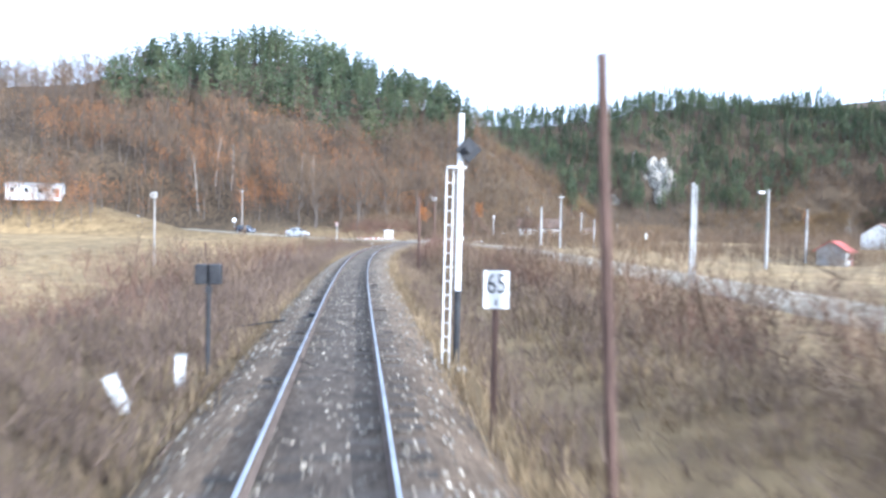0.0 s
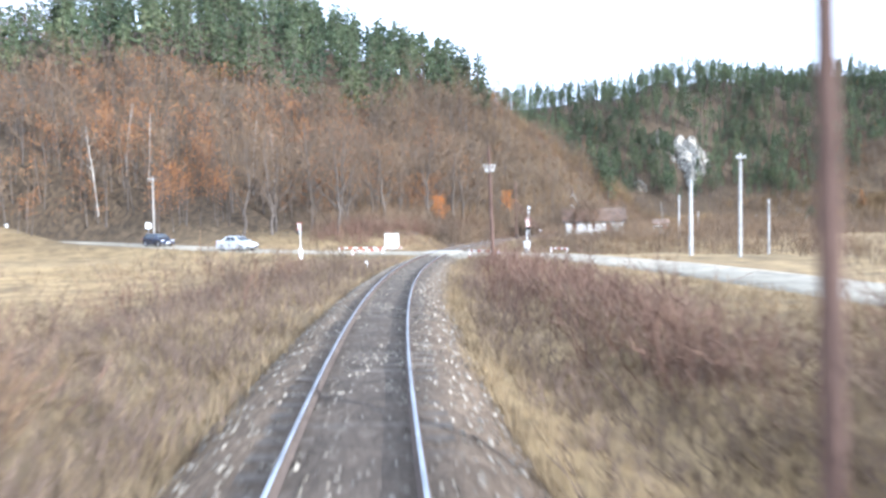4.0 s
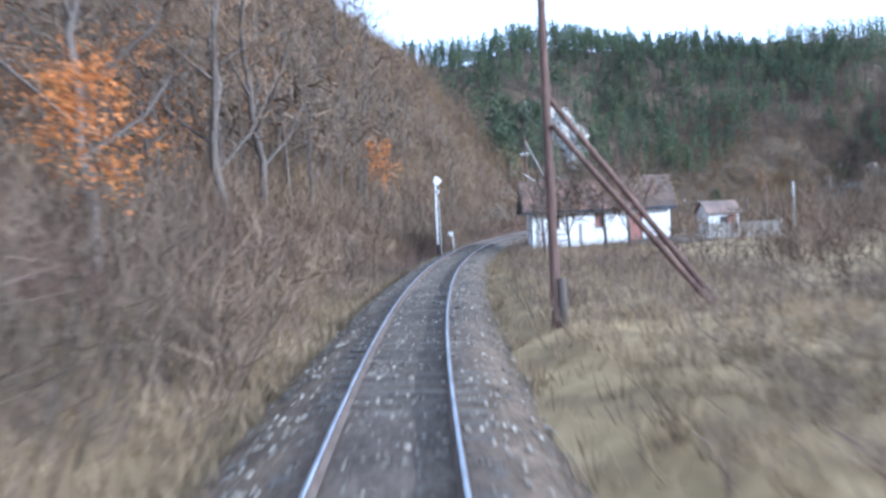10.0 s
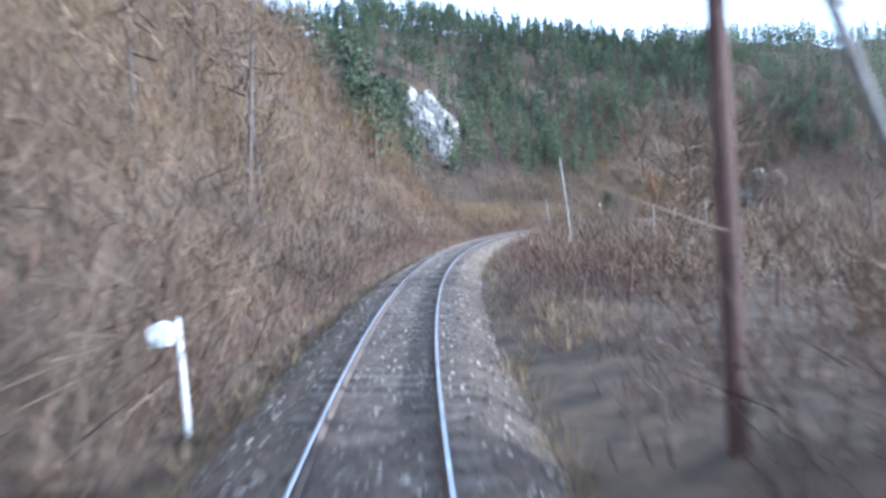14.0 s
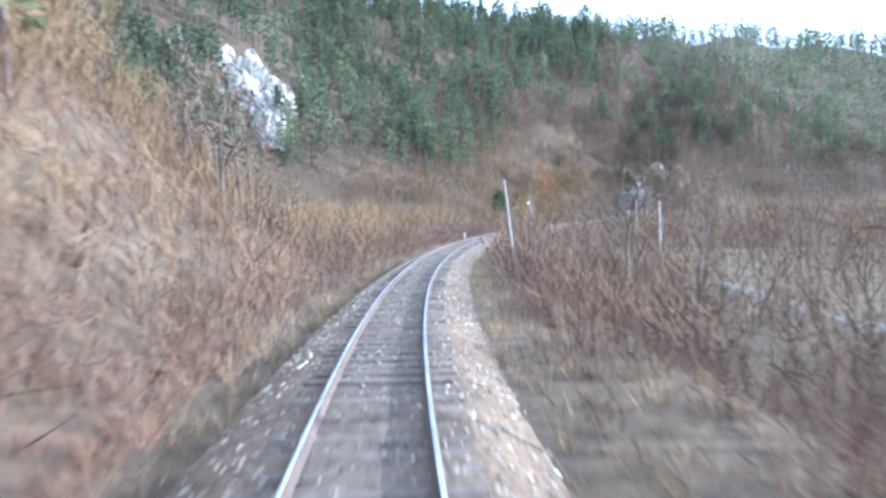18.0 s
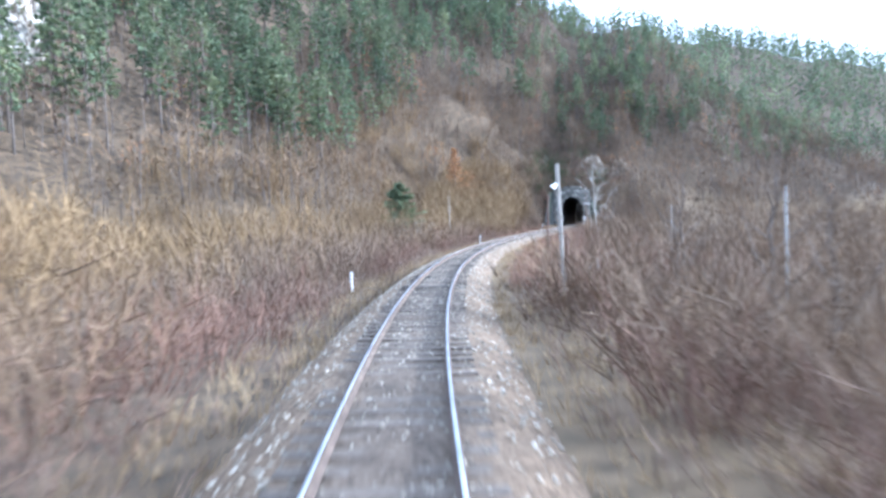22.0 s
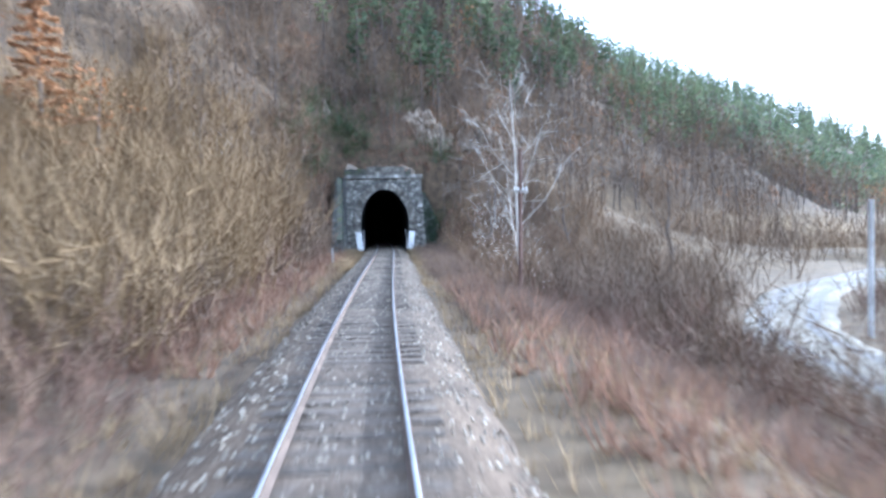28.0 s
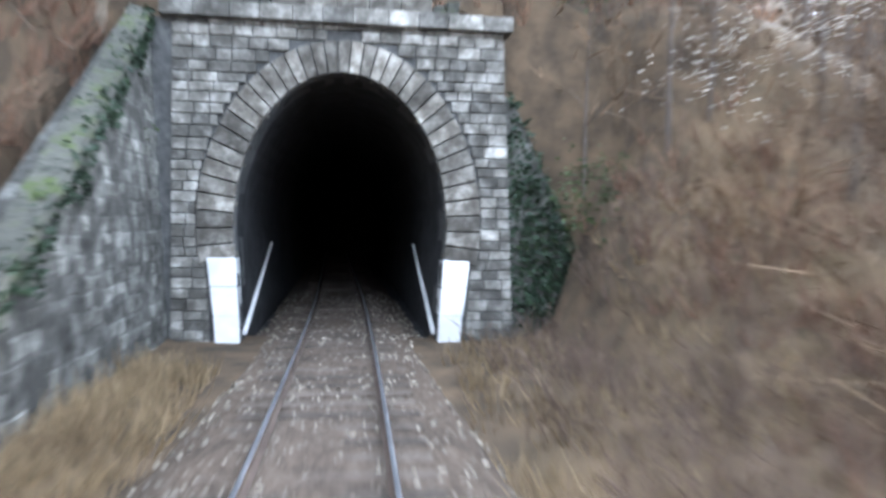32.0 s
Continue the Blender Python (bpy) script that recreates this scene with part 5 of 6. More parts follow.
guard_rail((1.7, 113.3), (4.5, 114.2), -0.36, 7, True, "low red and white guard rail at the meadow edge")
guard_rail((11.1, 107.7), (13.0, 104.9), -0.33, 7, True, "low red and white guard rail beside the road")
guard_rail((0.5, 125.6), (7.0, 123.8), -0.5, 13, False, "long low red and white guard rail beyond the road")
guard_rail((18.6, 109.9), (20.0, 109.5), -0.38, 5, False, "low red and white guard rail across the road")

M_DARKLENS = mat("dark_lens", [(0.02, 0.02, 0.022), (0.05, 0.05, 0.055)], 8, 0.2, bump=0)


def crossing_light(x, y, z, turn, label, relay=True):
    t = thing("crossing_signal", pose(x, y, z, 0, 0, turn), label, "crossing signal", "level crossing lights")
    if relay:
        part("relay_box", box(-0.3, -0.2, 0.35, 0.3, 0.2, 0.85, 0.03), M_WHITE, t)
        part("relay_lid", box(-0.36, -0.26, 0.85, 0.36, 0.26, 0.92, 0.02), M_WHITE, t)
        part("plinth", box(-0.24, -0.16, -0.3, 0.24, 0.16, 0.36, 0.02), M_CONC, t)
    else:
        part("plinth", box(-0.16, -0.13, -0.3, 0.16, 0.13, 0.62, 0.02), M_WHITE, t)
    part("post", rod((0, 0.02, 0.9 if relay else 0.5), (0, 0.02, 2.95 if relay else 2.75), 0.04, 0.035, 12), M_WHITE, t)
    for k, a in enumerate((32, -32)):
        for j in range(5):
            u0, u1 = -0.6 + 0.24 * j, -0.6 + 0.24 * (j + 1)
            bm = box(u0, -0.07 - 0.012 * k, -0.07, u1 - 0.003, -0.058 - 0.012 * k, 0.07)
            bmesh.ops.transform(bm, matrix=Matrix.Translation((0, 0, 2.55)) @ Euler((0, radians(a), 0)).to_matrix().to_4x4(), verts=bm.verts)
            part("cross_blade", bm, M_RED if j % 2 == 0 else M_WHITE, t)
    for sx in (-0.22, 0.22):
        bm = rod((sx, -0.02, 2.05), (sx, -0.14, 2.05), 0.15, 0.15, 16)
        part("lamp_plate", bm, M_BLACK, t)
        part("lens", rod((sx, -0.14, 2.05), (sx, -0.17, 2.05), 0.085, 0.08, 14), M_DARKLENS, t)
        part("hood", rod((sx, -0.15, 2.14), (sx, -0.3, 2.13), 0.03, 0.03, 8), M_BLACK, t)
    part("crossbar", rod((-0.3, 0.0, 2.05), (0.3, 0.0, 2.05), 0.025, 0.025, 8), M_WHITE, t)
    return t


crossing_light(17.0, 111.6, -0.1, 55, "white post with red and white warning cross and dark lamps")
crossing_light(-2.7, 113.4, -0.1, -110, "white crossing light seen from its side, with warning cross", relay=False)

p = (6.0, 124.9)
cab = thing("relay_cabinet", pose(*p, ground_at(p), 0, 0, -8), "plain white metal relay cabinet with a double door beside the crossing", "cabinet")
part("plinth", box(-0.72, -0.38, -0.3, 0.72, 0.38, 0.22, 0.02), M_CONC, cab)
part("body", box(-0.7, -0.36, 0.22, 0.7, 0.36, 1.86, 0.02), M_WHITE, cab)
for x0, x1 in ((-0.67, 0.3), (0.32, 0.67)):
    d = part("door", box(x0, -0.385, 0.28, x1, -0.362, 1.8, 0.006), M_WHITE, cab)
    part("handle", box(x1 - 0.08 if x0 < 0 else x0 + 0.05, -0.41, 1.0, x1 - 0.05 if x0 < 0 else x0 + 0.08, -0.387, 1.14, 0.005), M_GREYMETAL, d)
part("roof", box(-0.76, -0.42, 1.86, 0.76, 0.42, 1.93, 0.02), M_WHITE, cab)

p = on(137, -2.75)
cul = thing("culvert_head", pose(p.x, p.y, ground_at(p) - 0.1, 0, 0, heading(137)), "small dark stone culvert head in the dry grass", "culvert")
part("block", box(-0.45, -0.3, -0.2, 0.45, 0.3, 0.62, 0.05), M_BARK, cul)
part("cap", box(-0.5, -0.36, 0.62, 0.5, 0.36, 0.74, 0.03), M_BARK, cul)

for x, y, z, w, h, turn, label in ((-24.4, 149.0, 0.5, 0.75, 0.75, 20, "white square road sign plate on a thin post"), (39.7, 92.9, -0.4, 0.35, 0.9, 20, "white roadside marker board"), (-62.0, 163.0, 1.0, 0.5, 0.8, 20, "small white road sign at the foot of the hill"), (-46.0, 158.5, 1.0, 0.45, 0.6, 20, "small white road sign by the bend")):
    t = thing("road_sign", pose(x, y, ground_at((x, y)), 0, 0, turn), label, "road sign", "road signs")
    part("post", rod((0, 0.03, -0.3), (0, 0.03, 2.3), 0.035, 0.035, 10), M_GREYMETAL, t)
    part("plate", box(-w / 2, -0.02, 2.35 - h, w / 2, 0.0, 2.35, 0.008), M_WHITE, t)
pole("utility_pole", 128, 0, 8.6, 0.13, 0.09, M_GREYWOOD, "grey wooden utility pole above the road at the wood's edge", xy=(-21.5, 140.2), arms=((8.2, 0.5),), group="utility poles")


# ---- cars ----
M_CARGLASS = mat("tinted_car_glass", [(0.02, 0.024, 0.028), (0.05, 0.055, 0.06)], 3, 0.08, bump=0, spec=0.6)
M_TYRE = mat("tyre_rubber", [(0.015, 0.015, 0.015), (0.035, 0.034, 0.033)], 9, 0.9, bump=0.2)
M_RIM = mat("alloy_rim", [(0.42, 0.43, 0.44), (0.58, 0.59, 0.6)], 9, 0.35, 0.7, bump=0)
M_LAMP = mat("clear_lamp_glass", [(0.55, 0.56, 0.58), (0.75, 0.76, 0.78)], 9, 0.12, bump=0, spec=0.6)


def car(x, y, z, turn, paint, label, saloon=True):
    t = thing("car", pose(x, y, z, 0, 0, turn), label, "car", "cars waiting at the crossing")
    L, W2 = (4.25, 0.86) if saloon else (3.95, 0.85)
    lower = [(-L / 2, 0.42), (-L / 2 + 0.03, 0.98), (-L / 2 + 0.12, 1.03), (-L / 2 + (0.75 if saloon else 0.25), 1.05), (0.95, 0.98), (L / 2 - 0.25, 0.80), (L / 2 - 0.03, 0.66), (L / 2, 0.45), (L / 2 - 0.06, 0.24), (1.75, 0.2), (-1.7, 0.2), (-L / 2 + 0.05, 0.26)]
    bm = prism(lower, -W2, W2)
    bmesh.ops.bevel(bm, geom=list(bm.edges), offset=0.055, segments=2, affect="EDGES", profile=0.6)
    body = part("body", bm, paint, t, smooth=True)
    roof_back = -L / 2 + (0.62 if saloon else 0.12)
    cabin = [(roof_back, 1.0), (roof_back + (0.75 if saloon else 0.35), 1.47), (-0.2, 1.52), (0.3, 1.46), (1.12, 0.97)]
    bm = prism(cabin, -W2 + 0.04, W2 - 0.04)
    for v in bm.verts:
        if v.co.z > 1.2:
            v.co.y *= 0.84
    bmesh.ops.bevel(bm, geom=list(bm.edges), offset=0.05, segments=2, affect="EDGES", profile=0.6)
    part("cabin", bm, paint, t, smooth=True)
    wx0, wx1 = roof_back + (0.55 if saloon else 0.25), 0.85
    for sy in (-1, 1):
        for a0, a1, b0, b1 in ((wx0, -0.12, wx0 + 0.32, -0.12), (-0.04, wx1, -0.04, 0.33)):
            pts = [(a0, W2 - 0.03, 1.03), (a1, W2 - 0.03, 1.03), (b1, (W2 - 0.04) * 0.86 + 0.02, 1.41), (b0, (W2 - 0.04) * 0.86 + 0.02, 1.41)]
            bm = bmesh.new()
            o = [bm.verts.new((q[0], sy * (q[1] + 0.006), q[2])) for q in pts]
            i = [bm.verts.new((q[0], sy * (q[1] - 0.02), q[2])) for q in pts]
            bm.faces.new(o), bm.faces.new(i[::-1])
            for k in range(4):
                bm.faces.new((o[k], i[k], i[(k + 1) % 4], o[(k + 1) % 4]))
            bmesh.ops.recalc_face_normals(bm, faces=bm.faces)
            part("side_window", bm, M_CARGLASS, t)
        part("mirror", box(0.72, sy * (W2 + 0.02), 0.98, 0.86, sy * (W2 + 0.17), 1.1, 0.02), paint, t)
        part("headlight", box(L / 2 - 0.3, sy * (W2 - 0.38), 0.62, L / 2 - 0.05, sy * (W2 - 0.02), 0.76, 0.03), M_LAMP, t)
        part("tail_light", box(-L / 2 - 0.005, sy * (W2 - 0.25), 0.72, -L / 2 + 0.12, sy * (W2 + 0.005), 0.98, 0.02), M_RED, t)
        part("door_handle", box(-0.3, sy * (W2 - 0.01), 0.86, -0.15, sy * (W2 + 0.02), 0.89, 0.006), M_BLACK, t)
        for wx in (-1.28, 1.33):
            w = part("wheel", rod((wx, sy * (W2 - 0.19), 0.3), (wx, sy * (W2 + 0.015), 0.3), 0.3, 0.3, 24), M_TYRE, t)
            part("rim", rod((wx, sy * (W2 - 0.02), 0.3), (wx, sy * (W2 + 0.028), 0.3), 0.2, 0.18, 18), M_RIM, w)
    for a, b_ in (((0.45, 1.40), (1.05, 1.02)), ((roof_back + 0.1, 1.06), (roof_back + (0.7 if saloon else 0.34), 1.42))):
        bm = bmesh.new()
        dx, dz = b_[0] - a[0], b_[1] - a[1]
        n = Vector((-dz, 0, dx)).normalized() * (0.05 if dx * dz < 0 else 0.05)
        if n.z < 0:
            n = -n
        hw = W2 * 0.76
        q = [Vector((a[0], -hw, a[1])), Vector((a[0], hw, a[1])), Vector((b_[0], hw, b_[1])), Vector((b_[0], -hw, b_[1]))]
        o = [bm.verts.new(v + n) for v in q]
        i = [bm.verts.new(v) for v in q]
        bm.faces.new(o), bm.faces.new(i[::-1])
        for k in range(4):
            bm.faces.new((o[k], i[k], i[(k + 1) % 4], o[(k + 1) % 4]))
        bmesh.ops.recalc_face_normals(bm, faces=bm.faces)
        part("windscreen", bm, M_CARGLASS, t)
    part("front_bumper", box(L / 2 - 0.14, -W2 + 0.02, 0.28, L / 2 + 0.04, W2 - 0.02, 0.5, 0.05), M_BLACK if saloon else paint, t)
    part("rear_bumper", box(-L / 2 - 0.04, -W2 + 0.02, 0.3, -L / 2 + 0.14, W2 - 0.02, 0.56, 0.05), M_BLACK, t)
    part("licence_plate", box(L / 2 + 0.04, -0.26, 0.36, L / 2 + 0.05, 0.26, 0.47), M_WHITE, t)
    return t


M_SILVER = mat("silver_white_car_paint", [(0.60, 0.62, 0.64), (0.70, 0.72, 0.74)], 3, 0.28, 0.15, bump=0, spec=0.6)
M_NAVY = mat("dark_blue_car_paint", [(0.022, 0.028, 0.05), (0.04, 0.048, 0.075)], 3, 0.25, 0.2, bump=0, spec=0.6)
car(-9.8, 125.8, 0.03, -38, M_SILVER, "silver-white saloon car waiting on the road at the crossing")
car(-20.5, 138.0, 0.32, -44, M_NAVY, "dark blue hatchback waiting on the road behind another car", saloon=False)

# ---- the white cottage by the line ----
M_PLASTER = mat("whitewashed_plaster", [(0.62, 0.61, 0.585), (0.78, 0.775, 0.755), (0.80, 0.795, 0.78)], 1.3, 0.9, bump=0.35, bump_scale=9)
M_BROWNPAINT = mat("brown_red_painted_wood", [(0.22, 0.10, 0.08), (0.36, 0.17, 0.135)], 4, 0.75, bump=0.3, stretch=(5, 5, 0.6))
M_DARKBOARD = mat("dark_blue_grey_boards", [(0.03, 0.036, 0.045), (0.075, 0.085, 0.10)], 3, 0.85, bump=0.4, stretch=(6, 6, 0.5))
M_TILE = mat("weathered_clay_tile", [(0.11, 0.08, 0.064), (0.19, 0.122, 0.092), (0.30, 0.16, 0.10)], 1.2, 0.9, bump=0.4, per="object", big=0.35, vary=0.17)
M_TILE_J = mat("weathered_clay_tiles", [(0.10, 0.08, 0.067), (0.168, 0.12, 0.094), (0.235, 0.148, 0.107)], 0.8, 0.9, bump=0.4, per="island", big=0.3, vary=0.17)
M_PANE = mat("window_pane", [(0.03, 0.035, 0.04), (0.07, 0.075, 0.08)], 2, 0.08, bump=0, spec=0.6)

HZ = -0.14
house = thing("cottage", pose(HOUSE_AT[0], HOUSE_AT[1], HZ, 0, 0, HOUSE_TURN), "whitewashed cottage with a weathered red tiled roof beside the track", "house")
HL, HD, HE, HR = 10.2, 3.1, 2.95, 4.8
wall_t = 0.35


def front_wall():
    """Front wall cut by its openings: (x0, x1, z0, z1)."""
    holes = [(1.25, 2.0, 1.3, 2.35), (4.65, 5.35, 1.3, 2.35), (7.15, 8.15, 0.15, 2.2)]
    bm = bmesh.new()
    xs = sorted({0.0, HL, *[h[0] for h in holes], *[h[1] for h in holes]})
    for x0, x1 in zip(xs, xs[1:]):
        hole = [h for h in holes if h[0] <= x0 + 0.01 and h[1] >= x1 - 0.01]
        if hole:
            h = hole[0]
            box(x0, 0, -0.4, x1, wall_t, h[2], bm=bm)
            box(x0, 0, h[3], x1, wall_t, HE, bm=bm)
        else:
            box(x0, 0, -0.4, x1, wall_t, HE, bm=bm)
    bmesh.ops.remove_doubles(bm, verts=bm.verts, dist=0.001)
    return bm, holes


bm, holes = front_wall()
part("front_wall", bm, M_PLASTER, house)
part("back_wall", box(0, HD - wall_t, -0.4, HL, HD, HE), M_PLASTER, house)
for x0 in (0.0, HL - wall_t):
    bm = bmesh.new()
    box(x0, wall_t + 0.002, -0.4, x0 + wall_t, HD - wall_t - 0.002, HE, bm=bm)
    part("gable_wall", bm, M_PLASTER, house, "bluish shaded whitewashed gable wall")
for x0 in (-0.02, HL - 0.1):
    bm = bmesh.new()
    tri = [(-0.05, HE), (HD + 0.05, HE), (HD / 2, HR - 0.12)]
    a = [bm.verts.new((x0, y, z)) for y, z in tri]
    b2 = [bm.verts.new((x0 + 0.12, y, z)) for y, z in tri]
    bm.faces.new(a), bm.faces.new(b2[::-1])
    for i in range(3):
        bm.faces.new((a[i], b2[i], b2[(i + 1) % 3], a[(i + 1) % 3]))
    bmesh.ops.recalc_face_normals(bm, faces=bm.faces)
    g = part("gable_boarding", bm, M_DARKBOARD, house, "dark vertical boards under the roof")
    for k in range(13):
        yy = 0.25 + (HD - 0.5) * k / 12
        top = HE + (HR - 0.3 - HE) * (1 - abs(yy - HD / 2) / (HD / 2))
        part("batten", box(x0 - 0.03 if x0 < 1 else x0 + 0.121, yy - 0.03, HE + 0.02, x0 - 0.002 if x0 < 1 else x0 + 0.15, yy + 0.03, max(top, HE + 0.1)), M_DARKBOARD, g)
for h in holes[:2]:
    w = part("window", box(h[0] + 0.01, 0.12, h[2] + 0.01, h[1] - 0.01, 0.15, h[3] - 0.01), M_PANE, house)
    for q in ((h[0] + 0.002, h[0] + 0.07, h[2], h[3]), (h[1] - 0.07, h[1] - 0.002, h[2], h[3]), ((h[0] + h[1]) / 2 - 0.03, (h[0] + h[1]) / 2 + 0.03, h[2] + 0.07, h[3] - 0.07)):
        part("window_frame", box(q[0], 0.07, q[2] + 0.002, q[1], 0.115, q[3] - 0.002, 0.006), M_BROWNPAINT, w)
    for zz in (h[2] + 0.002, h[3] - 0.072, h[2] + 0.68):
        part("window_frame", box(h[0] + 0.072, 0.07, zz, h[1] - 0.072, 0.113, zz + 0.07, 0.006), M_BROWNPAINT, w)
    part("window_sill", box(h[0] - 0.06, -0.09, h[2] - 0.06, h[1] + 0.06, 0.06, h[2] - 0.004, 0.01), M_CONC, w)
    part("shutter", box(h[0] - 0.02, -0.035, h[2] + 0.02, h[0] + 0.33, -0.005, h[3] - 0.02, 0.006), M_BROWNPAINT, w, "half-closed brown shutter")
h = holes[2]
d = part("door", box(h[0] + 0.06, 0.1, h[2] + 0.01, h[1] - 0.06, 0.16, h[3] - 0.06, 0.008), M_BROWNPAINT, house, "faded brown-red plank door")
for k in range(5):
    part("door_plank", box(h[0] + 0.075 + 0.172 * k, 0.082, h[2] + 0.03, h[0] + 0.235 + 0.172 * k, 0.099, h[3] - 0.08, 0.006), M_BROWNPAINT, d)
part("door_handle", rod((h[1] - 0.16, 0.03, 1.15), (h[1] - 0.16, 0.08, 1.15), 0.022, 0.022, 8), M_GREYMETAL, d)
for q in ((h[0] + 0.002, h[0] + 0.058), (h[1] - 0.058, h[1] - 0.002)):
    part("door_frame", box(q[0], 0.04, h[2], q[1], 0.15, h[3], 0.006), M_BROWNPAINT, house)
part("doorstep", box(h[0] - 0.15, -0.5, -0.2, h[1] + 0.15, -0.004, 0.14, 0.02), M_CONC, house)

# roof: deck, boards and tiles
OV = 0.4
GO = 0.75
rise = HR - HE
slope = math.atan2(rise, HD / 2 + 0.0)
run = (HD / 2 + OV) / math.cos(slope)
for sgn, y0 in ((1, -OV), (-1, HD + OV)):
    ze = HE - OV * math.tan(slope)
    m = pose(-GO, y0, ze + 0.02, 0, 0, 0) @ Matrix(((1, 0, 0, 0), (0, sgn * math.cos(slope), 0, 0), (0, math.sin(slope), 1, 0), (0, 0, 0, 1)))
    bm = box(0, 0, 0, HL + GO + 0.45, run, 0.08)
    bmesh.ops.transform(bm, matrix=m, verts=bm.verts)
    bmesh.ops.recalc_face_normals(bm, faces=bm.faces)
    part("roof_deck", bm, M_DARKBOARD, house)
    part("eaves_board", box(-GO, y0 - 0.012 if sgn > 0 else y0 - 0.008, ze - 0.06, HL + 0.45, y0 + 0.008 if sgn > 0 else y0 + 0.012, ze + 0.1), M_DARKBOARD, house)
    # bargeboards
    for xx in (-GO - 0.02, HL + 0.452):
        bm = box(0, 0, -0.12, 0.016, run, 0.10)
        bmesh.ops.transform(bm, matrix=pose(xx + GO, 0, 0) @ m, verts=bm.verts)
        bmesh.ops.recalc_face_normals(bm, faces=bm.faces)
        part("bargeboard", bm, M_DARKBOARD, house)
tile_bm = bmesh.new()
prof = [(-0.105, 0.0), (-0.06, 0.022), (0.0, 0.032), (0.06, 0.022), (0.105, 0.0)]
lo = [tile_bm.verts.new((x, 0, z + 0.012)) for x, z in prof]
hi = [tile_bm.verts.new((x * 0.94, 0.36, z)) for x, z in prof]
lo2 = [tile_bm.verts.new((x, 0, z - 0.008)) for x, z in prof]
for i in range(4):
    tile_bm.faces.new((lo[i], lo[i + 1], hi[i + 1], hi[i]))
    tile_bm.faces.new((lo2[i], lo2[i + 1], lo[i + 1], lo[i]))
tile_me = bpy.data.meshes.new("tile")
tile_bm.to_mesh(tile_me)
tile_bm.free()
tile_me.materials.append(M_TILE)
tv = np.array([v.co[:] for v in tile_me.vertices])
tq = np.array([list(pl.vertices) for pl in tile_me.polygons])
rt = random.Random(21)
TV, TQ = [], []
cols, rows_ = int((HL + GO + 0.45) / 0.215), int(run / 0.29)
tiles_made = 0
for sgn, y0 in ((1, -OV), (-1, HD + OV)):
    ze = HE - OV * math.tan(slope)
    for c in range(cols):
        for k in range(rows_):
            u = 0.02 + 0.29 * k + rt.uniform(-0.012, 0.012)
            base = Vector((-GO + 0.12 + 0.215 * c + (0.1 if k % 2 else 0), y0 + sgn * u * math.cos(slope), ze + u * math.sin(slope) + 0.125 + rt.uniform(-0.008, 0.01)))
            tilt = (slope if sgn > 0 else -slope)
            m = Matrix.Translation(base) @ Euler((tilt - (0.05 if sgn > 0 else -0.05), 0, rt.uniform(-0.03, 0.03))).to_matrix().to_4x4()
            if sgn < 0:
                m = m @ Matrix.Diagonal((1, -1, 1, 1))
            if sgn > 0 and tiles_made < 300:
                ob = new("tile", tile_me)
                ob.parent = house
                ob.matrix_local = m
                tiles_made += 1
            else:
                mm = np.array(m)
                TQ.append(tq + len(TV) * len(tv))
                TV.append(tv @ mm[:3, :3].T + mm[:3, 3])
jt = soup("tiles", np.concatenate(TV), np.concatenate(TQ), [M_TILE_J])
jt.parent = house
tagged(jt, kind="stuff")
for k in range(31):
    x = -0.68 + 0.372 * k
    part("ridge_tile", rod((x, HD / 2, HR + 0.1), (x + 0.39, HD / 2, HR + 0.115), 0.11, 0.10, 10), M_TILE_J, house)
ch = part("chimney", box(1.7, HD / 2 - 0.28, HR - 0.5, 2.25, HD / 2 + 0.28, HR + 0.3, 0.02), M_TILE_J, house, "short red brick chimney")
part("chimney_cap", box(1.64, HD / 2 - 0.34, HR + 0.3, 2.31, HD / 2 + 0.34, HR + 0.37, 0.015), M_CONC, ch)

# garden: gate posts, rails, low fence and outbuilding
gate = thing("garden_gate", pose(41.2, 175.3, ground_at((41.2, 175.3)), 0, 0, -23), "old wooden gate with thick posts before the cottage", "gate")
for x in (0.0, 3.1):
    part("gate_post", box(x - 0.11, -0.1, -0.3, x + 0.11, 0.1, 1.75, 0.02), M_GREYWOOD, gate)
for zz in (0.55, 1.0):
    part("rail", box(0.12, -0.03, zz, 2.2, 0.03, zz + 0.08, 0.008), M_GREYWOOD, gate)
part("brace", rod((0.12, 0, 0.6), (1.2, 0, 1.05), 0.03, 0.03, 6), M_GREYWOOD, gate)
fence = thing("garden_fence", pose(54.5, 172.6, ground_at((54.5, 172.6)), 0, 0, -20), "pale weathered board fence beside the cottage garden", "fence")
for k in range(22):
    part("board", box(0.26 * k, -0.012, 0.1, 0.26 * k + 0.23, 0.012, 1.25 + 0.06 * math.sin(k * 2.1), 0.004), M_GREYWOOD, fence)
for k in range(4):
    part("post", box(1.9 * k, 0.014, -0.3, 1.9 * k + 0.1, 0.11, 1.3, 0.01), M_GREYWOOD, fence)
for zz in (0.35, 1.0):
    part("rail", box(0, 0.014, zz, 5.75, 0.05, zz + 0.07, 0.005), M_GREYWOOD, fence)


M_SOIL = mat("dark_turned_soil", [(0.025, 0.02, 0.016), (0.06, 0.048, 0.038), (0.10, 0.08, 0.062)], 2.5, 0.97, bump=0.9, bump_scale=9)


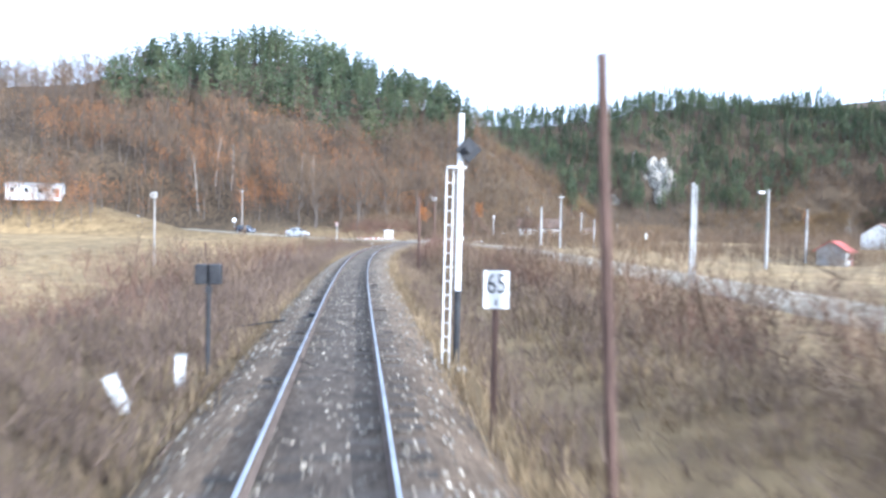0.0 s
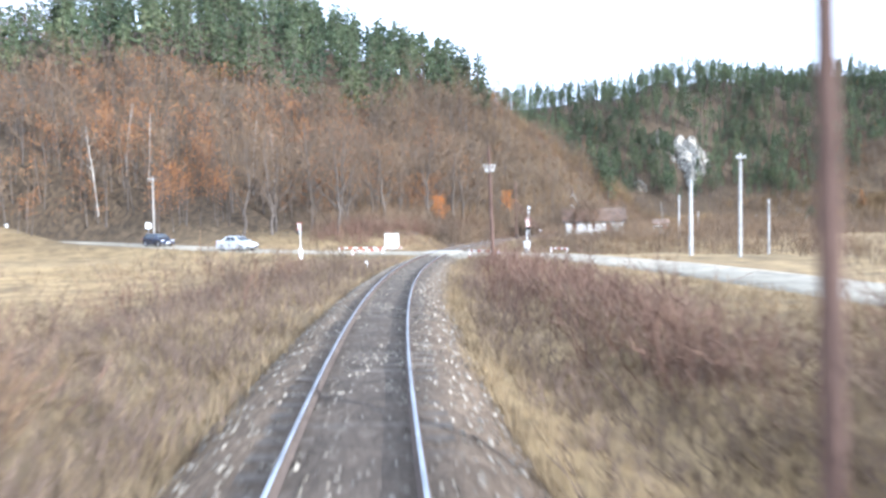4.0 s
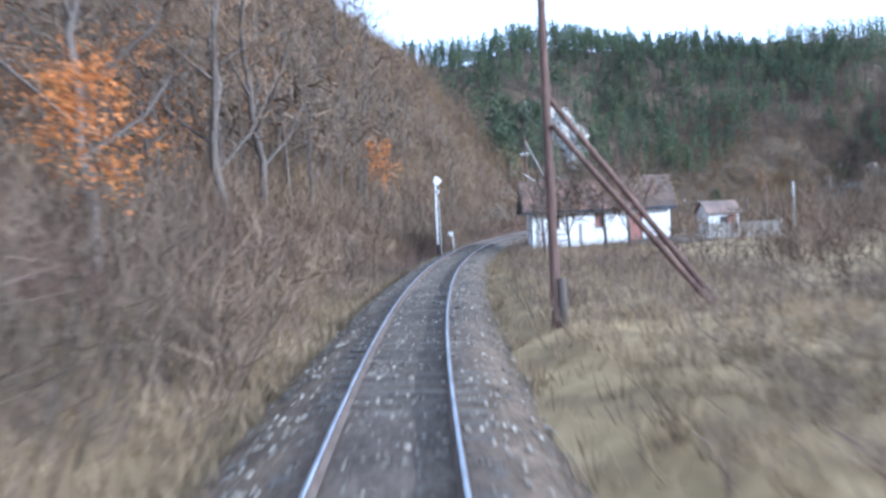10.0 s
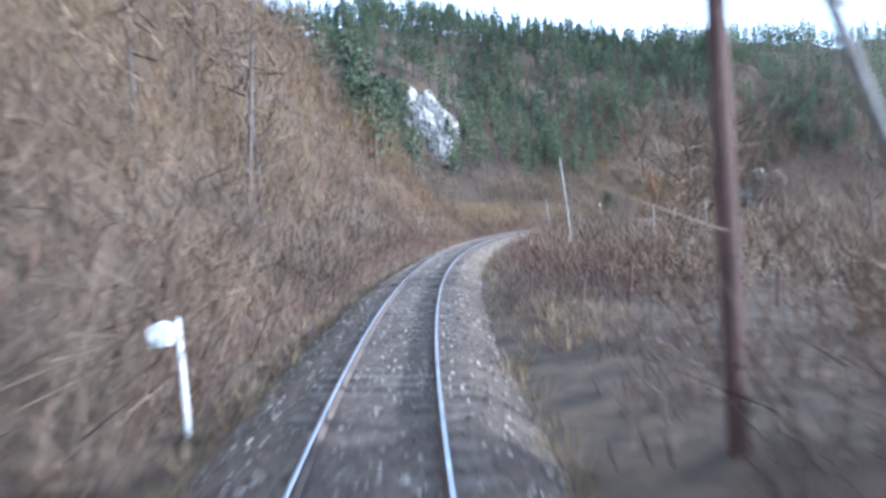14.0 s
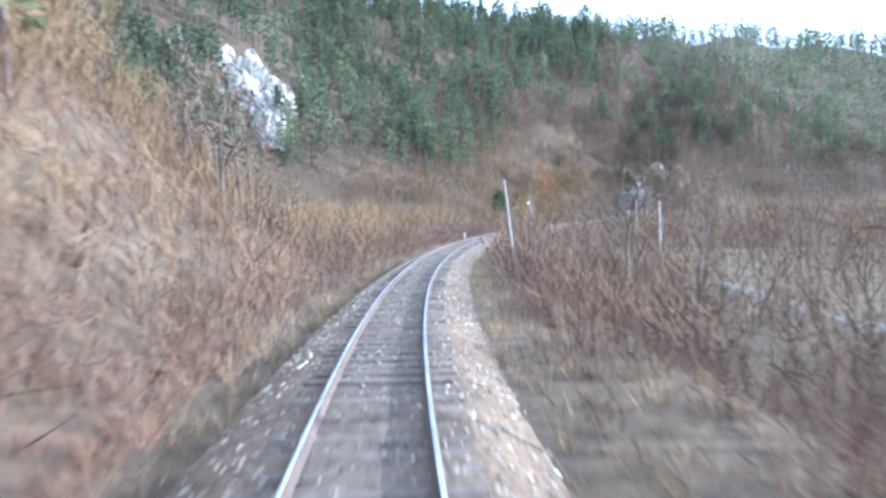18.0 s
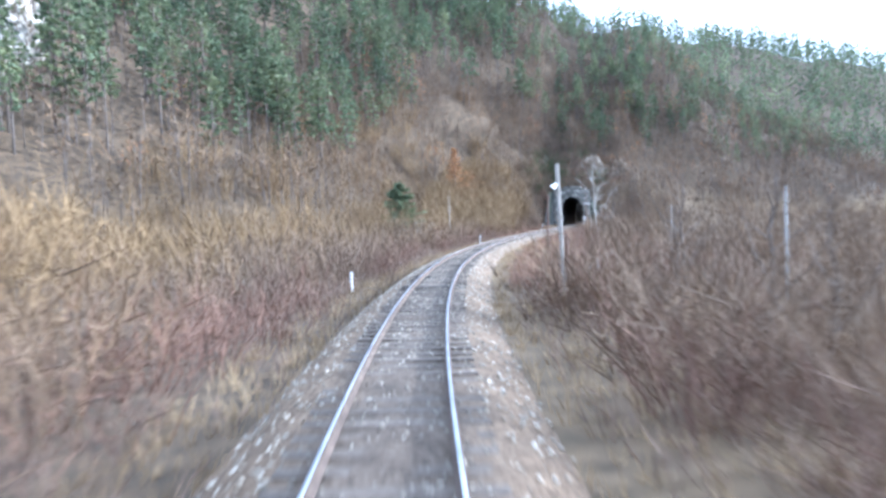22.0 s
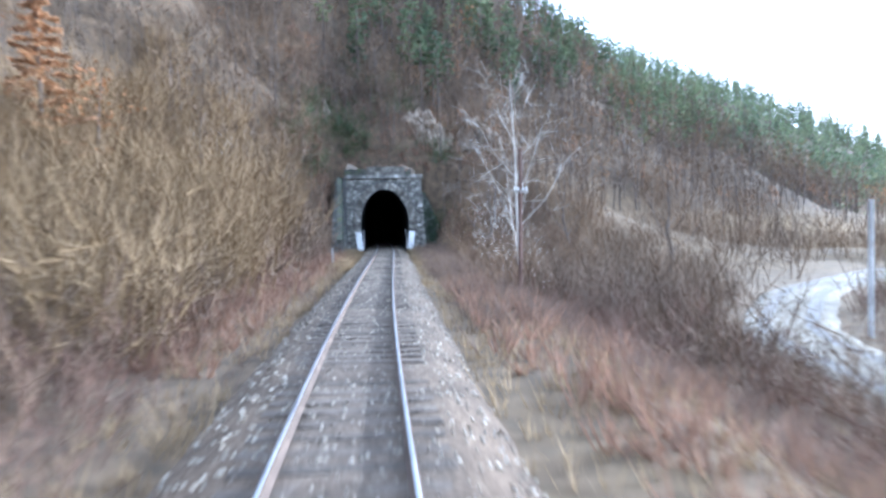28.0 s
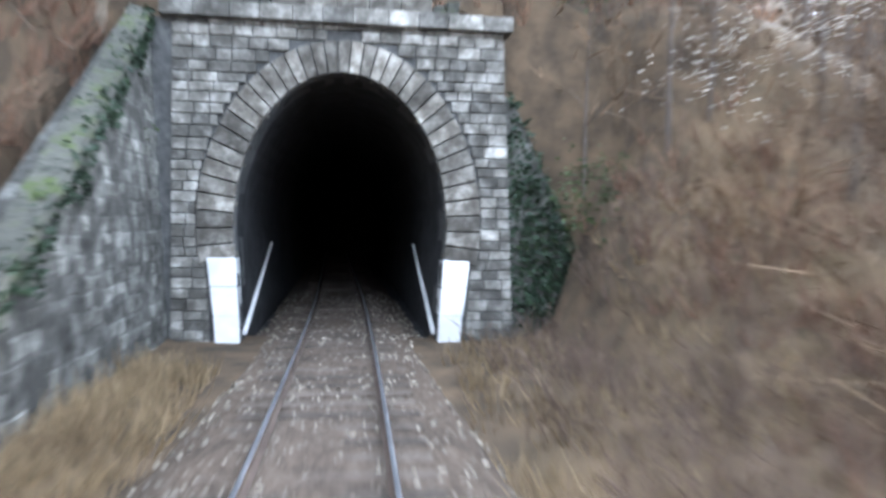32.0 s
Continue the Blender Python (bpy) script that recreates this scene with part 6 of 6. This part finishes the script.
def heap(x, y, rx, ry, h, turn, seed, label):
    """A low uneven heap of soil with brushwood sticking out of it."""
    n, rnd = 26, np.random.RandomState(seed)
    u, v = np.meshgrid(np.linspace(-1, 1, n), np.linspace(-1, 1, n))
    dome = np.clip(1 - u * u - v * v, 0, 1) ** 0.6
    Z = h * dome * (1 + 0.25 * waves(u * rx, v * ry, 1.6, seed)) + rnd.normal(0, 0.035, u.shape) * (dome > 0) - 0.12
    i = np.arange(n * n).reshape(n, n)
    t = thing("soil_heap", pose(x, y, ground_at((x, y)), 0, 0, turn), label, "heap")
    mound = soup("mound", np.stack([u * rx, v * ry, Z], -1).reshape(-1, 3), np.stack([i[:-1, :-1], i[:-1, 1:], i[1:, 1:], i[1:, :-1]], -1).reshape(-1, 4), [M_SOIL], smooth=True)
    mound.parent = t
    for k in range(16):
        a, q = rnd.uniform(0, 6.28), rnd.uniform(0.1, 0.8)
        p0 = Vector((q * rx * math.cos(a), q * ry * math.sin(a), h * 0.3))
        d = Vector((rnd.normal(), rnd.normal(), rnd.uniform(0.2, 0.9))).normalized() * rnd.uniform(0.5, 1.2)
        part("stick", rod(p0, p0 + d, 0.02, 0.008, 5), M_BARK, t)
    return t


heap(48.2, 169.6, 3.4, 1.3, 0.65, -22, 5, "dark heap of turned soil and brushwood before the garden fence")
heap(46.2, 173.3, 1.3, 0.5, 0.3, -22, 6, "low dark pile of brushwood at the foot of the white wall")


def small_house(x, y, w, d, e, r, turn, wall_m, roof_m, label, name="shed", windows=1, z=None):
    zz = ground_at((x, y)) if z is None else z
    t = thing(name, pose(x, y, zz, 0, 0, turn), label, "building")
    part("body", box(-w / 2, -d / 2, -0.6, w / 2, d / 2, e, 0.01), wall_m, t)
    for x0 in (-w / 2 - 0.004, w / 2 - 0.1):
        bm = bmesh.new()
        tri = [(-d / 2, e), (d / 2, e), (0, r)]
        a = [bm.verts.new((x0, q, p_)) for q, p_ in tri]
        b2 = [bm.verts.new((x0 + 0.104, q, p_)) for q, p_ in tri]
        bm.faces.new(a), bm.faces.new(b2[::-1])
        for i in range(3):
            bm.faces.new((a[i], b2[i], b2[(i + 1) % 3], a[(i + 1) % 3]))
        bmesh.ops.recalc_face_normals(bm, faces=bm.faces)
        part("gable", bm, wall_m, t)
    sl = math.atan2(r - e, d / 2)
    ln = d / 2 / math.cos(sl) + 0.3
    for sgn in (1, -1):
        bm = box(-w / 2 - 0.25, -ln, 0.0, w / 2 + 0.25, 0, 0.07)
        bmesh.ops.transform(bm, matrix=Matrix.Translation((0, 0, r + 0.01)) @ Euler((sl, 0, 0 if sgn > 0 else math.pi)).to_matrix().to_4x4() if sgn > 0 else Matrix.Translation((0, 0, r + 0.01)) @ Euler((0, 0, math.pi)).to_matrix().to_4x4() @ Euler((sl, 0, 0)).to_matrix().to_4x4(), verts=bm.verts)
        part("roof", bm, roof_m, t)
    for k in range(windows):
        cx = -w / 2 + w * (k + 0.5) / windows
        win = part("window", box(cx - 0.35, -d / 2 - 0.02, e * 0.42, cx + 0.35, -d / 2 - 0.003, e * 0.82), M_PANE, t)
        part("window_frame", box(cx - 0.42, -d / 2 - 0.035, e * 0.42 - 0.07, cx + 0.42, -d / 2 - 0.021, e * 0.42, 0.004), M_BROWNPAINT, win)
    part("door", box(w / 2 - 1.0, -d / 2 - 0.045, 0, w / 2 - 0.25, -d / 2 - 0.004, min(1.95, e * 0.9), 0.006), M_BROWNPAINT, t)
    return t


M_ROOFSHEET = mat("dull_red_roof_sheet", [(0.30, 0.07, 0.055), (0.42, 0.12, 0.09)], 2, 0.7, bump=0.2)
small_house(43.5, 59.5, 2.8, 2.4, 1.4, 2.2, 40, M_CONC, M_ROOFSHEET, "small hut with a bright red roof in the valley meadow", "hut")
small_house(60.5, 178.0, 2.6, 2.6, 2.1, 3.0, -20, M_PLASTER, M_TILE_J, "small whitewashed outhouse behind the garden", "outhouse")
small_house(-65.5, 156, 10, 5, 2.3, 3.0, 12, M_PLASTER, M_CONC, "long low white building on the hillside meadow", "farm_building", 4)
small_house(96, 118, 7, 6, 2.6, 4.6, 30, M_PLASTER, M_TILE_J, "distant valley house with a tiled roof", "valley_house", 2)

# ---- cliffs ----
M_ROCK = mat("pale_limestone", [(0.06, 0.05, 0.038), (0.29, 0.258, 0.21), (0.56, 0.515, 0.435)], 0.75, 0.95, bump=1.0, bump_scale=2.2, stretch=(1.7, 1.7, 0.5))
M_OCHRE_ROCK = mat("ochre_stained_rock", [(0.07, 0.056, 0.042), (0.18, 0.142, 0.102), (0.32, 0.265, 0.2)], 1.0, 0.95, bump=1.0, bump_scale=4, stretch=(1.7, 1.7, 0.45))


def cliff(x, y, z, w, h, turn, seed, label, deep=6.0, lean=0.55, left=(0.3, 0.5, 0.6, 0.6, 0.4), right=(0.4, 0.5, 0.4, 0.3, 0.1), rock=None, rough=1.0):
    """A rough rock face with clefts and ledges, leaning with the slope."""
    n, m = 46, 52
    r = np.random.RandomState(seed)
    u, v = np.meshgrid(np.linspace(-1, 1, n), np.linspace(0, 1, m))
    ph = r.uniform(0, 6.28, 8)
    edge = 1 + 0.16 * np.sin(7 * v + ph[0]) + 0.10 * np.sin(17 * v + ph[1])
    vs = np.linspace(0, 1, 5)
    lft, rgt = -w * np.interp(v, vs, left) * edge, w * np.interp(v, vs, right) * (2 - edge)
    X = lft + (rgt - lft) * (u + 1) / 2
    cleft = np.abs(np.sin(u * 8 + 1.3 * np.sin(v * 5 + ph[2]) + ph[3])) ** 0.5 + 0.5 * np.abs(np.sin(u * 19 + 2 * np.sin(v * 9 + ph[4]))) ** 0.6
    ledge = 0.5 * np.sin(v * 31 + 3 * u + ph[5]) + 0.4 * np.sin(v * 13 - 2 * u + ph[6])
    crag = waves(X * 2, v * h * 2, 7, seed) + 0.6 * waves(X * 2, v * h, 2.6, seed + 1)
    Y = v * h * lean - (1 - u ** 2) * deep * 0.35 - (cleft * 1.1 + ledge * 0.35 + crag * 0.7 + r.normal(0, 0.22, u.shape)) * rough
    Y = np.where((np.abs(u) > 0.97) | (v > 0.985) | (v < 0.01), Y + deep, Y)
    Z = v * h * (1 - 0.10 * u ** 2 + 0.05 * np.sin(9 * u + ph[7])) + r.normal(0, 0.18, u.shape) * rough
    V = np.stack([X, Y, Z], -1).reshape(-1, 3)
    i = np.arange(n * m).reshape(m, n)
    Q = np.stack([i[:-1, :-1], i[:-1, 1:], i[1:, 1:], i[1:, :-1]], -1).reshape(-1, 4)
    ob = soup("cliff", V, Q, [rock or M_ROCK])
    ob.matrix_world = pose(x, y, z, 0, 0, turn)
    return tagged(ob, label, "cliff", "limestone cliffs", kind="structure")


cliff(148.0, 333.5, 15.0, 15, 26, -31, 5, "pale jagged limestone cliff among dark pines", 6, 1.22, (0.08, 0.28, 0.8, 1.0, 0.8), (0.06, 0.26, 0.38, 0.34, 0.1))
cliff(147.5, 364, 35.5, 7, 9, -32, 6, "small pale limestone outcrop above the pines", 3)
cliff(125, 335, 12.5, 6, 7, -32, 7, "small grey rock face low on the slope", 3)
M_TAN_ROCK = mat("tan_weathered_rock", [(0.10, 0.08, 0.06), (0.27, 0.215, 0.16), (0.46, 0.385, 0.30)], 1.1, 0.95, bump=1.0, bump_scale=4, stretch=(1.8, 1.8, 0.45))
for s_, l_, z_, w_, h_, seed_, m_, label in ((456.5, 4.6, 8.4, 6.5, 6.5, 11, M_TAN_ROCK, "tan streaked rock face above the tunnel mouth"), (455.0, 10.5, 6.6, 6.0, 7.0, 12, M_TAN_ROCK, "pale weathered rock face under brush by the tunnel"),
                                            (453.9, -6.4, 6.6, 3.4, 9.5, 13, M_OCHRE_ROCK, "ochre-stained rock face above the wing wall"), (458.5, -2.2, 9.6, 4.0, 4.0, 14, M_OCHRE_ROCK, "small dark rock step over the portal")):
    p = on(s_, l_)
    cliff(p.x, p.y, z_, w_, h_, heading(450), seed_, label, 3.0, 0.35, (0.45, 0.5, 0.5, 0.4, 0.25), (0.45, 0.5, 0.45, 0.4, 0.2), m_, 0.42)

# ---- tunnel ----
M_BLOCK = mat("grey_ashlar", [(0.072, 0.067, 0.056), (0.168, 0.158, 0.136), (0.39, 0.372, 0.333)], 2.3, 0.92, bump=0.8, bump_scale=12, per="object", vary=0.5, big=0.6)
# Slightly darker and browner than the wall blocks; arch ring and parapet.
M_VOUSSOIR = mat("darker_arch_stone", [(0.066, 0.058, 0.047), (0.142, 0.129, 0.107), (0.32, 0.3, 0.26)], 2.6, 0.93, bump=0.8, bump_scale=12, per="object", vary=0.4, big=0.7)
M_MORTAR = mat("dark_mortar", [(0.06, 0.06, 0.058), (0.13, 0.128, 0.12)], 5, 0.95, bump=0.4)
# Near-black all the way from the mouth to the end wall.
M_LINING = mat("dark_tunnel_lining", [(0.018, 0.018, 0.018), (0.05, 0.05, 0.05)], 2, 0.95, bump=0.5)
M_RUBBLE = mat("rubble_masonry", [(0.035, 0.034, 0.029), (0.095, 0.092, 0.08), (0.24, 0.235, 0.21)], 2.2, 0.95, bump=1.0, bump_scale=7, per="object", vary=0.5)
M_LIME = mat("limewashed_stone", [(0.74, 0.73, 0.71), (0.82, 0.815, 0.80)], 4, 0.8, bump=0.15)
M_MOSS = mat("mossy_stone", [(0.032, 0.034, 0.026), (0.08, 0.078, 0.064), (0.055, 0.075, 0.018)], 2.2, 0.95, bump=0.7)
M_IVY = thin(mat("dark_ivy", [(0.018, 0.034, 0.020), (0.05, 0.075, 0.04)], 2, 0.55, bump=0, per="island"), 0.2)

portal = thing("tunnel_portal", pose(*on(PORTAL, 0), 0, 0, heading(PORTAL)), "grey ashlar railway tunnel portal with whitewashed foot stones", "tunnel portal", kind="structure")
CX, AW, SPR, AH = 0.06, 2.42, 2.4, 3.48


def arch_half(z):
    """Half width of the opening at a height."""
    if z <= SPR:
        return 2.26 + (AW - 2.26) * max(0, z) / SPR
    k = (z - SPR) / AH
    return AW * math.sqrt(max(0.0, 1 - k * k))


def ring_half(z):
    k = (z - SPR) / (AH + 0.74)
    if z <= SPR:
        return arch_half(z) + 0.82
    return (AW + 0.82) * math.sqrt(max(0.0, 1 - k * k)) if k < 1 else 0.0


def edges_at(z):
    return -3.72 + 0.0 * z, 4.15 - 0.4 * (z + 0.3) / 7.4


outline = [(-4.6, -0.6), (-4.6, 6.95), (3.72, 6.95), (4.12, -0.6), (CX + 2.26, -0.6)]
N = 24
arc = [(CX + arch_half(SPR * k / 4) if k else CX + 2.26, SPR * k / 4) for k in range(4)]
arc += [(CX + AW * math.cos(math.pi * k / N), SPR + AH * math.sin(math.pi * k / N)) for k in range(N + 1)]
arc += [(CX - arch_half(SPR * (3 - k) / 4), SPR * (3 - k) / 4) for k in range(4)]
outline += arc + [(CX - 2.26, -0.6)]
part("backing", prism(outline, 0.06, 1.3), M_MORTAR, portal)
rb = random.Random(31)
z = -0.45
row = 0
while z < 6.88:
    hgt = min(rb.choice((0.22, 0.25, 0.28)), 6.95 - z)
    e0, e1 = edges_at(z + hgt / 2)
    lim = ring_half(z + hgt / 2) if z > 1.45 else arch_half(max(z, 0)) + 0.66
    if z + hgt > SPR and abs(ring_half(z)) < lim:
        lim = ring_half(z)
    lim = max(lim, ring_half(max(z, 1.5)) if z > SPR else lim)
    spans = [(e0, CX - lim), (CX + lim, e1)] if lim > 0.05 else [(e0, e1)]
    for a, b_ in spans:
        x = a
        first = rb.uniform(0.25, 0.5)
        while x < b_ - 0.06:
            w = first if first else rb.uniform(0.33, 0.56)
            first = 0
            x1 = min(x + w, b_)
            if b_ - x1 < 0.14:
                x1 = b_
            part("block", box(x + 0.013, -0.0 - rb.uniform(0.0, 0.035), z + 0.013, x1 - 0.013, 0.12, z + hgt - 0.013, 0.014), M_BLOCK, portal)
            x = x1
    z += hgt
    row += 1
# ring of the arch
NV = 37
for k in range(NV):
    a0, a1 = math.pi * (-0.07 + 1.14 * k / NV), math.pi * (-0.07 + 1.14 * (k + 1) / NV)
    pts = []
    for a, rx, rz in ((a0, 0, 0), (a1, 0, 0), (a1, 0.80, 0.72), (a0, 0.80, 0.72)):
        j = 0.012 if a == a0 else -0.012
        pts.append((CX + (AW + rx) * math.cos(a + j * 0.4), SPR + (AH + rz) * math.sin(a + j * 0.4)))
    bm = prism(pts, -0.07 - rb.uniform(0, 0.03), 0.5)
    bmesh.ops.bevel(bm, geom=list(bm.edges), offset=0.012, segments=1, affect="EDGES")
    part("voussoir", bm, M_VOUSSOIR, portal)
# foot stones, limewashed
for sgn in (-1, 1):
    for k in range(3):
        z0, z1 = -0.35 + 0.665 * k, -0.35 + 0.665 * (k + 1) - 0.006
        i0, i1 = arch_half(max(z0, 0)), arch_half(max(z1, 0))
        xs = [(CX + sgn * i0, z0), (CX + sgn * (i0 + 0.52 + 0.035 * k), z0), (CX + sgn * (i1 + 0.555 + 0.035 * k), z1), (CX + sgn * i1, z1)]
        bm = prism(xs, -0.10, 0.6)
        bmesh.ops.bevel(bm, geom=list(bm.edges), offset=0.02, segments=2, affect="EDGES")
        part("foot_stone", bm, M_LIME, portal, "whitewashed foot stone")
    # white painted strip leading into the tunnel
    bm = rod((CX + sgn * 2.2, 0.35, -0.12), (CX + sgn * 2.3, 7.0, 1.75), 0.06, 0.055, 8)
    part("guide_strip", bm, M_WHITE, portal, "white painted strip along the wall")
# coping stones and parapet
x = -3.95
while x < 3.9:
    w = min(rb.uniform(0.62, 0.85), 3.95 - x)
    part("coping_stone", box(x + 0.006, -0.22, 6.955, x + w - 0.006, 1.2, 7.30 + rb.uniform(-0.01, 0.01), 0.025), M_BLOCK, portal)
    x += w
x = -1.62
for k in range(5):
    for j in range(2):
        part("parapet_stone", box(x + 0.75 * k + 0.006, 0.5 + 0.02 * j, 7.31 + 0.43 * j, x + 0.75 * (k + 1) - 0.006, 1.3, 7.31 + 0.43 * (j + 1) - 0.006, 0.02), M_VOUSSOIR, portal)
for x0, x1, tall in ((-3.9, -1.64, 0.62), (2.15, 2.9, 0.36)):
    x = x0
    while x < x1 - 0.15:
        w = min(rb.uniform(0.3, 0.55), x1 - x)
        part("mossy_stone", box(x + 0.01, 0.45 + rb.uniform(0, 0.12), 7.29, x + w - 0.01, 1.25, 7.29 + rb.uniform(tall, tall + 0.24), 0.05), M_MOSS, portal, "mossy rough stone above the coping")
        x += w

# tunnel lining
SEC = [(x, zz) for x, zz in arc]
SEC = [(CX + 2.26, -0.55)] + SEC + [(CX - 2.26, -0.55)]
lv, lf = [], []
stepy = [0.5, 3, 6, 10, 15, 22, 30, 38, 40]
for yy in stepy:
    lv += [(x, yy, zz) for x, zz in SEC]
n = len(SEC)
for i in range(len(stepy) - 1):
    for k in range(n):
        lf.append((i * n + k, i * n + (k + 1) % n, (i + 1) * n + (k + 1) % n, (i + 1) * n + k))
lf.append(tuple(range((len(stepy) - 1) * n, len(stepy) * n)))
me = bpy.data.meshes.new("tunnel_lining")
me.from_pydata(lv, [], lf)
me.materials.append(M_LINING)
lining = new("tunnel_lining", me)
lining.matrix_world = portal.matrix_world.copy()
tagged(lining, "dark tunnel vault behind the portal", "tunnel", kind="structure")

# left wing wall with its sloping, mossy coping
wing = thing("wing_wall", portal.matrix_world.copy(), "tall rubble wing wall with a mossy sloping top beside the tunnel", "retaining wall", kind="structure")
topl = [(0.0, 6.9), (-3.3, 4.45), (-5.5, 2.85), (-7.15, 1.75), (-8.6, 0.9)]


def wing_face(y):
    return np.interp(y, [-8.6, -7.15, -5.5, -3.3, 0.0], [0.9, 1.75, 2.85, 4.45, 6.9])


bm = bmesh.new()
side = [(-8.6, -1.2), (0.05, -1.2)] + topl
for x0 in (0,):
    f0 = [bm.verts.new((-3.78 - 0.06 * zz, yy, zz)) for yy, zz in side]
    f1 = [bm.verts.new((-4.75, yy, zz)) for yy, zz in side]
    bm.faces.new(f0), bm.faces.new(f1[::-1])
    for i in range(len(side)):
        bm.faces.new((f0[i], f1[i], f1[(i + 1) % len(side)], f0[(i + 1) % len(side)]))
bmesh.ops.recalc_face_normals(bm, faces=bm.faces)
part("wall_body", bm, M_RUBBLE, wing)
for (ya, za), (yb, zb) in zip(topl, topl[1:]):
    cnt = max(2, int(math.hypot(ya - yb, za - zb) / 0.6))
    for k in range(cnt):
        u0, u1 = k / cnt, (k + 1) / cnt
        y0, y1 = ya + (yb - ya) * u0, ya + (yb - ya) * u1
        z0, z1 = za + (zb - za) * u0, za + (zb - za) * u1
        bm = bmesh.new()
        f0 = [bm.verts.new((-3.70 - 0.06 * q[1] - q[2], q[0], q[1] + q[3])) for q in ((y0 - 0.008, z0, 0.0, 0.01), (y1 + 0.008, z1, 0.0, 0.01), (y1 + 0.008, z1, 0.05, 0.17), (y0 - 0.008, z0, 0.05, 0.17))]
        f1 = [bm.verts.new((-4.2 - 0.055 * q_, v.co.y, v.co.z + (0.0 if k_ < 2 else 0.1))) for k_, (v, q_) in enumerate(zip(f0, (z0, z1, z1, z0)))]
        bm.faces.new(f0), bm.faces.new(f1[::-1])
        for i in range(4):
            bm.faces.new((f0[i], f1[i], f1[(i + 1) % 4], f0[(i + 1) % 4]))
        bmesh.ops.recalc_face_normals(bm, faces=bm.faces)
        part("coping_stone", bm, M_MOSS, wing)
# rubble stones on its face
stone_v = np.array([(0, -1, -1), (0, 1, -1), (0, 1, 1), (0, -1, 1), (0.6, -0.8, -0.75), (0.62, 0.8, -0.7), (0.55, 0.78, 0.78), (0.6, -0.8, 0.75)], float)
stone_f = [(4, 5, 6, 7), (0, 1, 5, 4), (1, 2, 6, 5), (2, 3, 7, 6), (3, 0, 4, 7)]
kinds = []
for k in range(6):
    me = bpy.data.meshes.new("stone")
    q = stone_v * np.array([0.06, 0.5, 0.5]) + np.random.RandomState(k).normal(0, 0.05, stone_v.shape) * np.array([0.2, 1, 1])
    me.from_pydata(q.tolist(), [], stone_f)
    me.materials.append(M_RUBBLE)
    kinds.append(me)
made = 0
zz = -0.5
while zz < 7.0 and made < 290:
    hh = rb.uniform(0.22, 0.4)
    yy = -8.4
    while yy < -0.2 and made < 290:
        ww = rb.uniform(0.28, 0.62)
        if zz + hh < wing_face(yy) - 0.08 and rb.random() < 0.8:
            ob = new("stone", kinds[made % 6])
            ob.parent = wing
            ob.matrix_local = Matrix.LocRotScale((-3.79 - 0.06 * (zz + hh / 2), yy + ww / 2, zz + hh / 2), Euler((rb.uniform(-0.1, 0.1), 0, 0)), (rb.uniform(0.3, 0.8), ww * 0.95, hh * 0.93))
            made += 1
        yy += ww
    zz += hh
# ivy hanging over its top
rv = np.random.RandomState(18)
IV, IT = [], []
for k in range(1100):
    yy = -8.3 * rv.rand() ** 1.3
    top = wing_face(yy)
    drop = 0.2 - 0.9 * rv.rand() ** 2 * (0.4 + 0.6 * math.sin(yy * 1.7) ** 2)
    c = np.array([-3.70 - 0.06 * top - (rv.rand() * 0.5 if drop > 0.05 else -0.02), yy, top + drop])
    d = rv.normal(size=3) * np.array([0.5, 1, 1])
    sliver(c, d / np.linalg.norm(d) * rv.uniform(0.08, 0.17), 0.055, rv, IV, IT)
iv = soup("ivy", np.array(IV), np.array(IT), [M_IVY])
iv.parent = wing
tagged(iv, "dark green ivy creeping over the wall top", kind="stuff")
# right flank: low wall under dark ivy
flank = thing("ivy_wall", portal.matrix_world.copy(), "short stone flank wall overgrown with dark ivy", "retaining wall", kind="structure")
part("wall_body", prism([(3.9, -0.6), (3.75, 5.6), (4.1, 5.4), (5.0, 3.4), (5.8, 1.5), (5.8, -0.6)], 0.2, 1.2), M_RUBBLE, flank)
rv = np.random.RandomState(8)
IV, IT = [], []
for k in range(1500):
    x = rv.uniform(3.95, 5.75)
    zt = np.interp(x, [3.95, 4.1, 5.0, 5.8], [5.5, 5.45, 3.4, 1.4])
    c = np.array([x, 0.16 - rv.rand() * 0.12, rv.uniform(-0.1, zt + 0.12)])
    d = rv.normal(size=3) * np.array([1, 0.5, 1])
    sliver(c, d / np.linalg.norm(d) * rv.uniform(0.10, 0.2), 0.06, rv, IV, IT)
iv = soup("ivy", np.array(IV), np.array(IT), [M_IVY])
iv.parent = flank
tagged(iv, "dense dark green ivy leaves", kind="stuff")
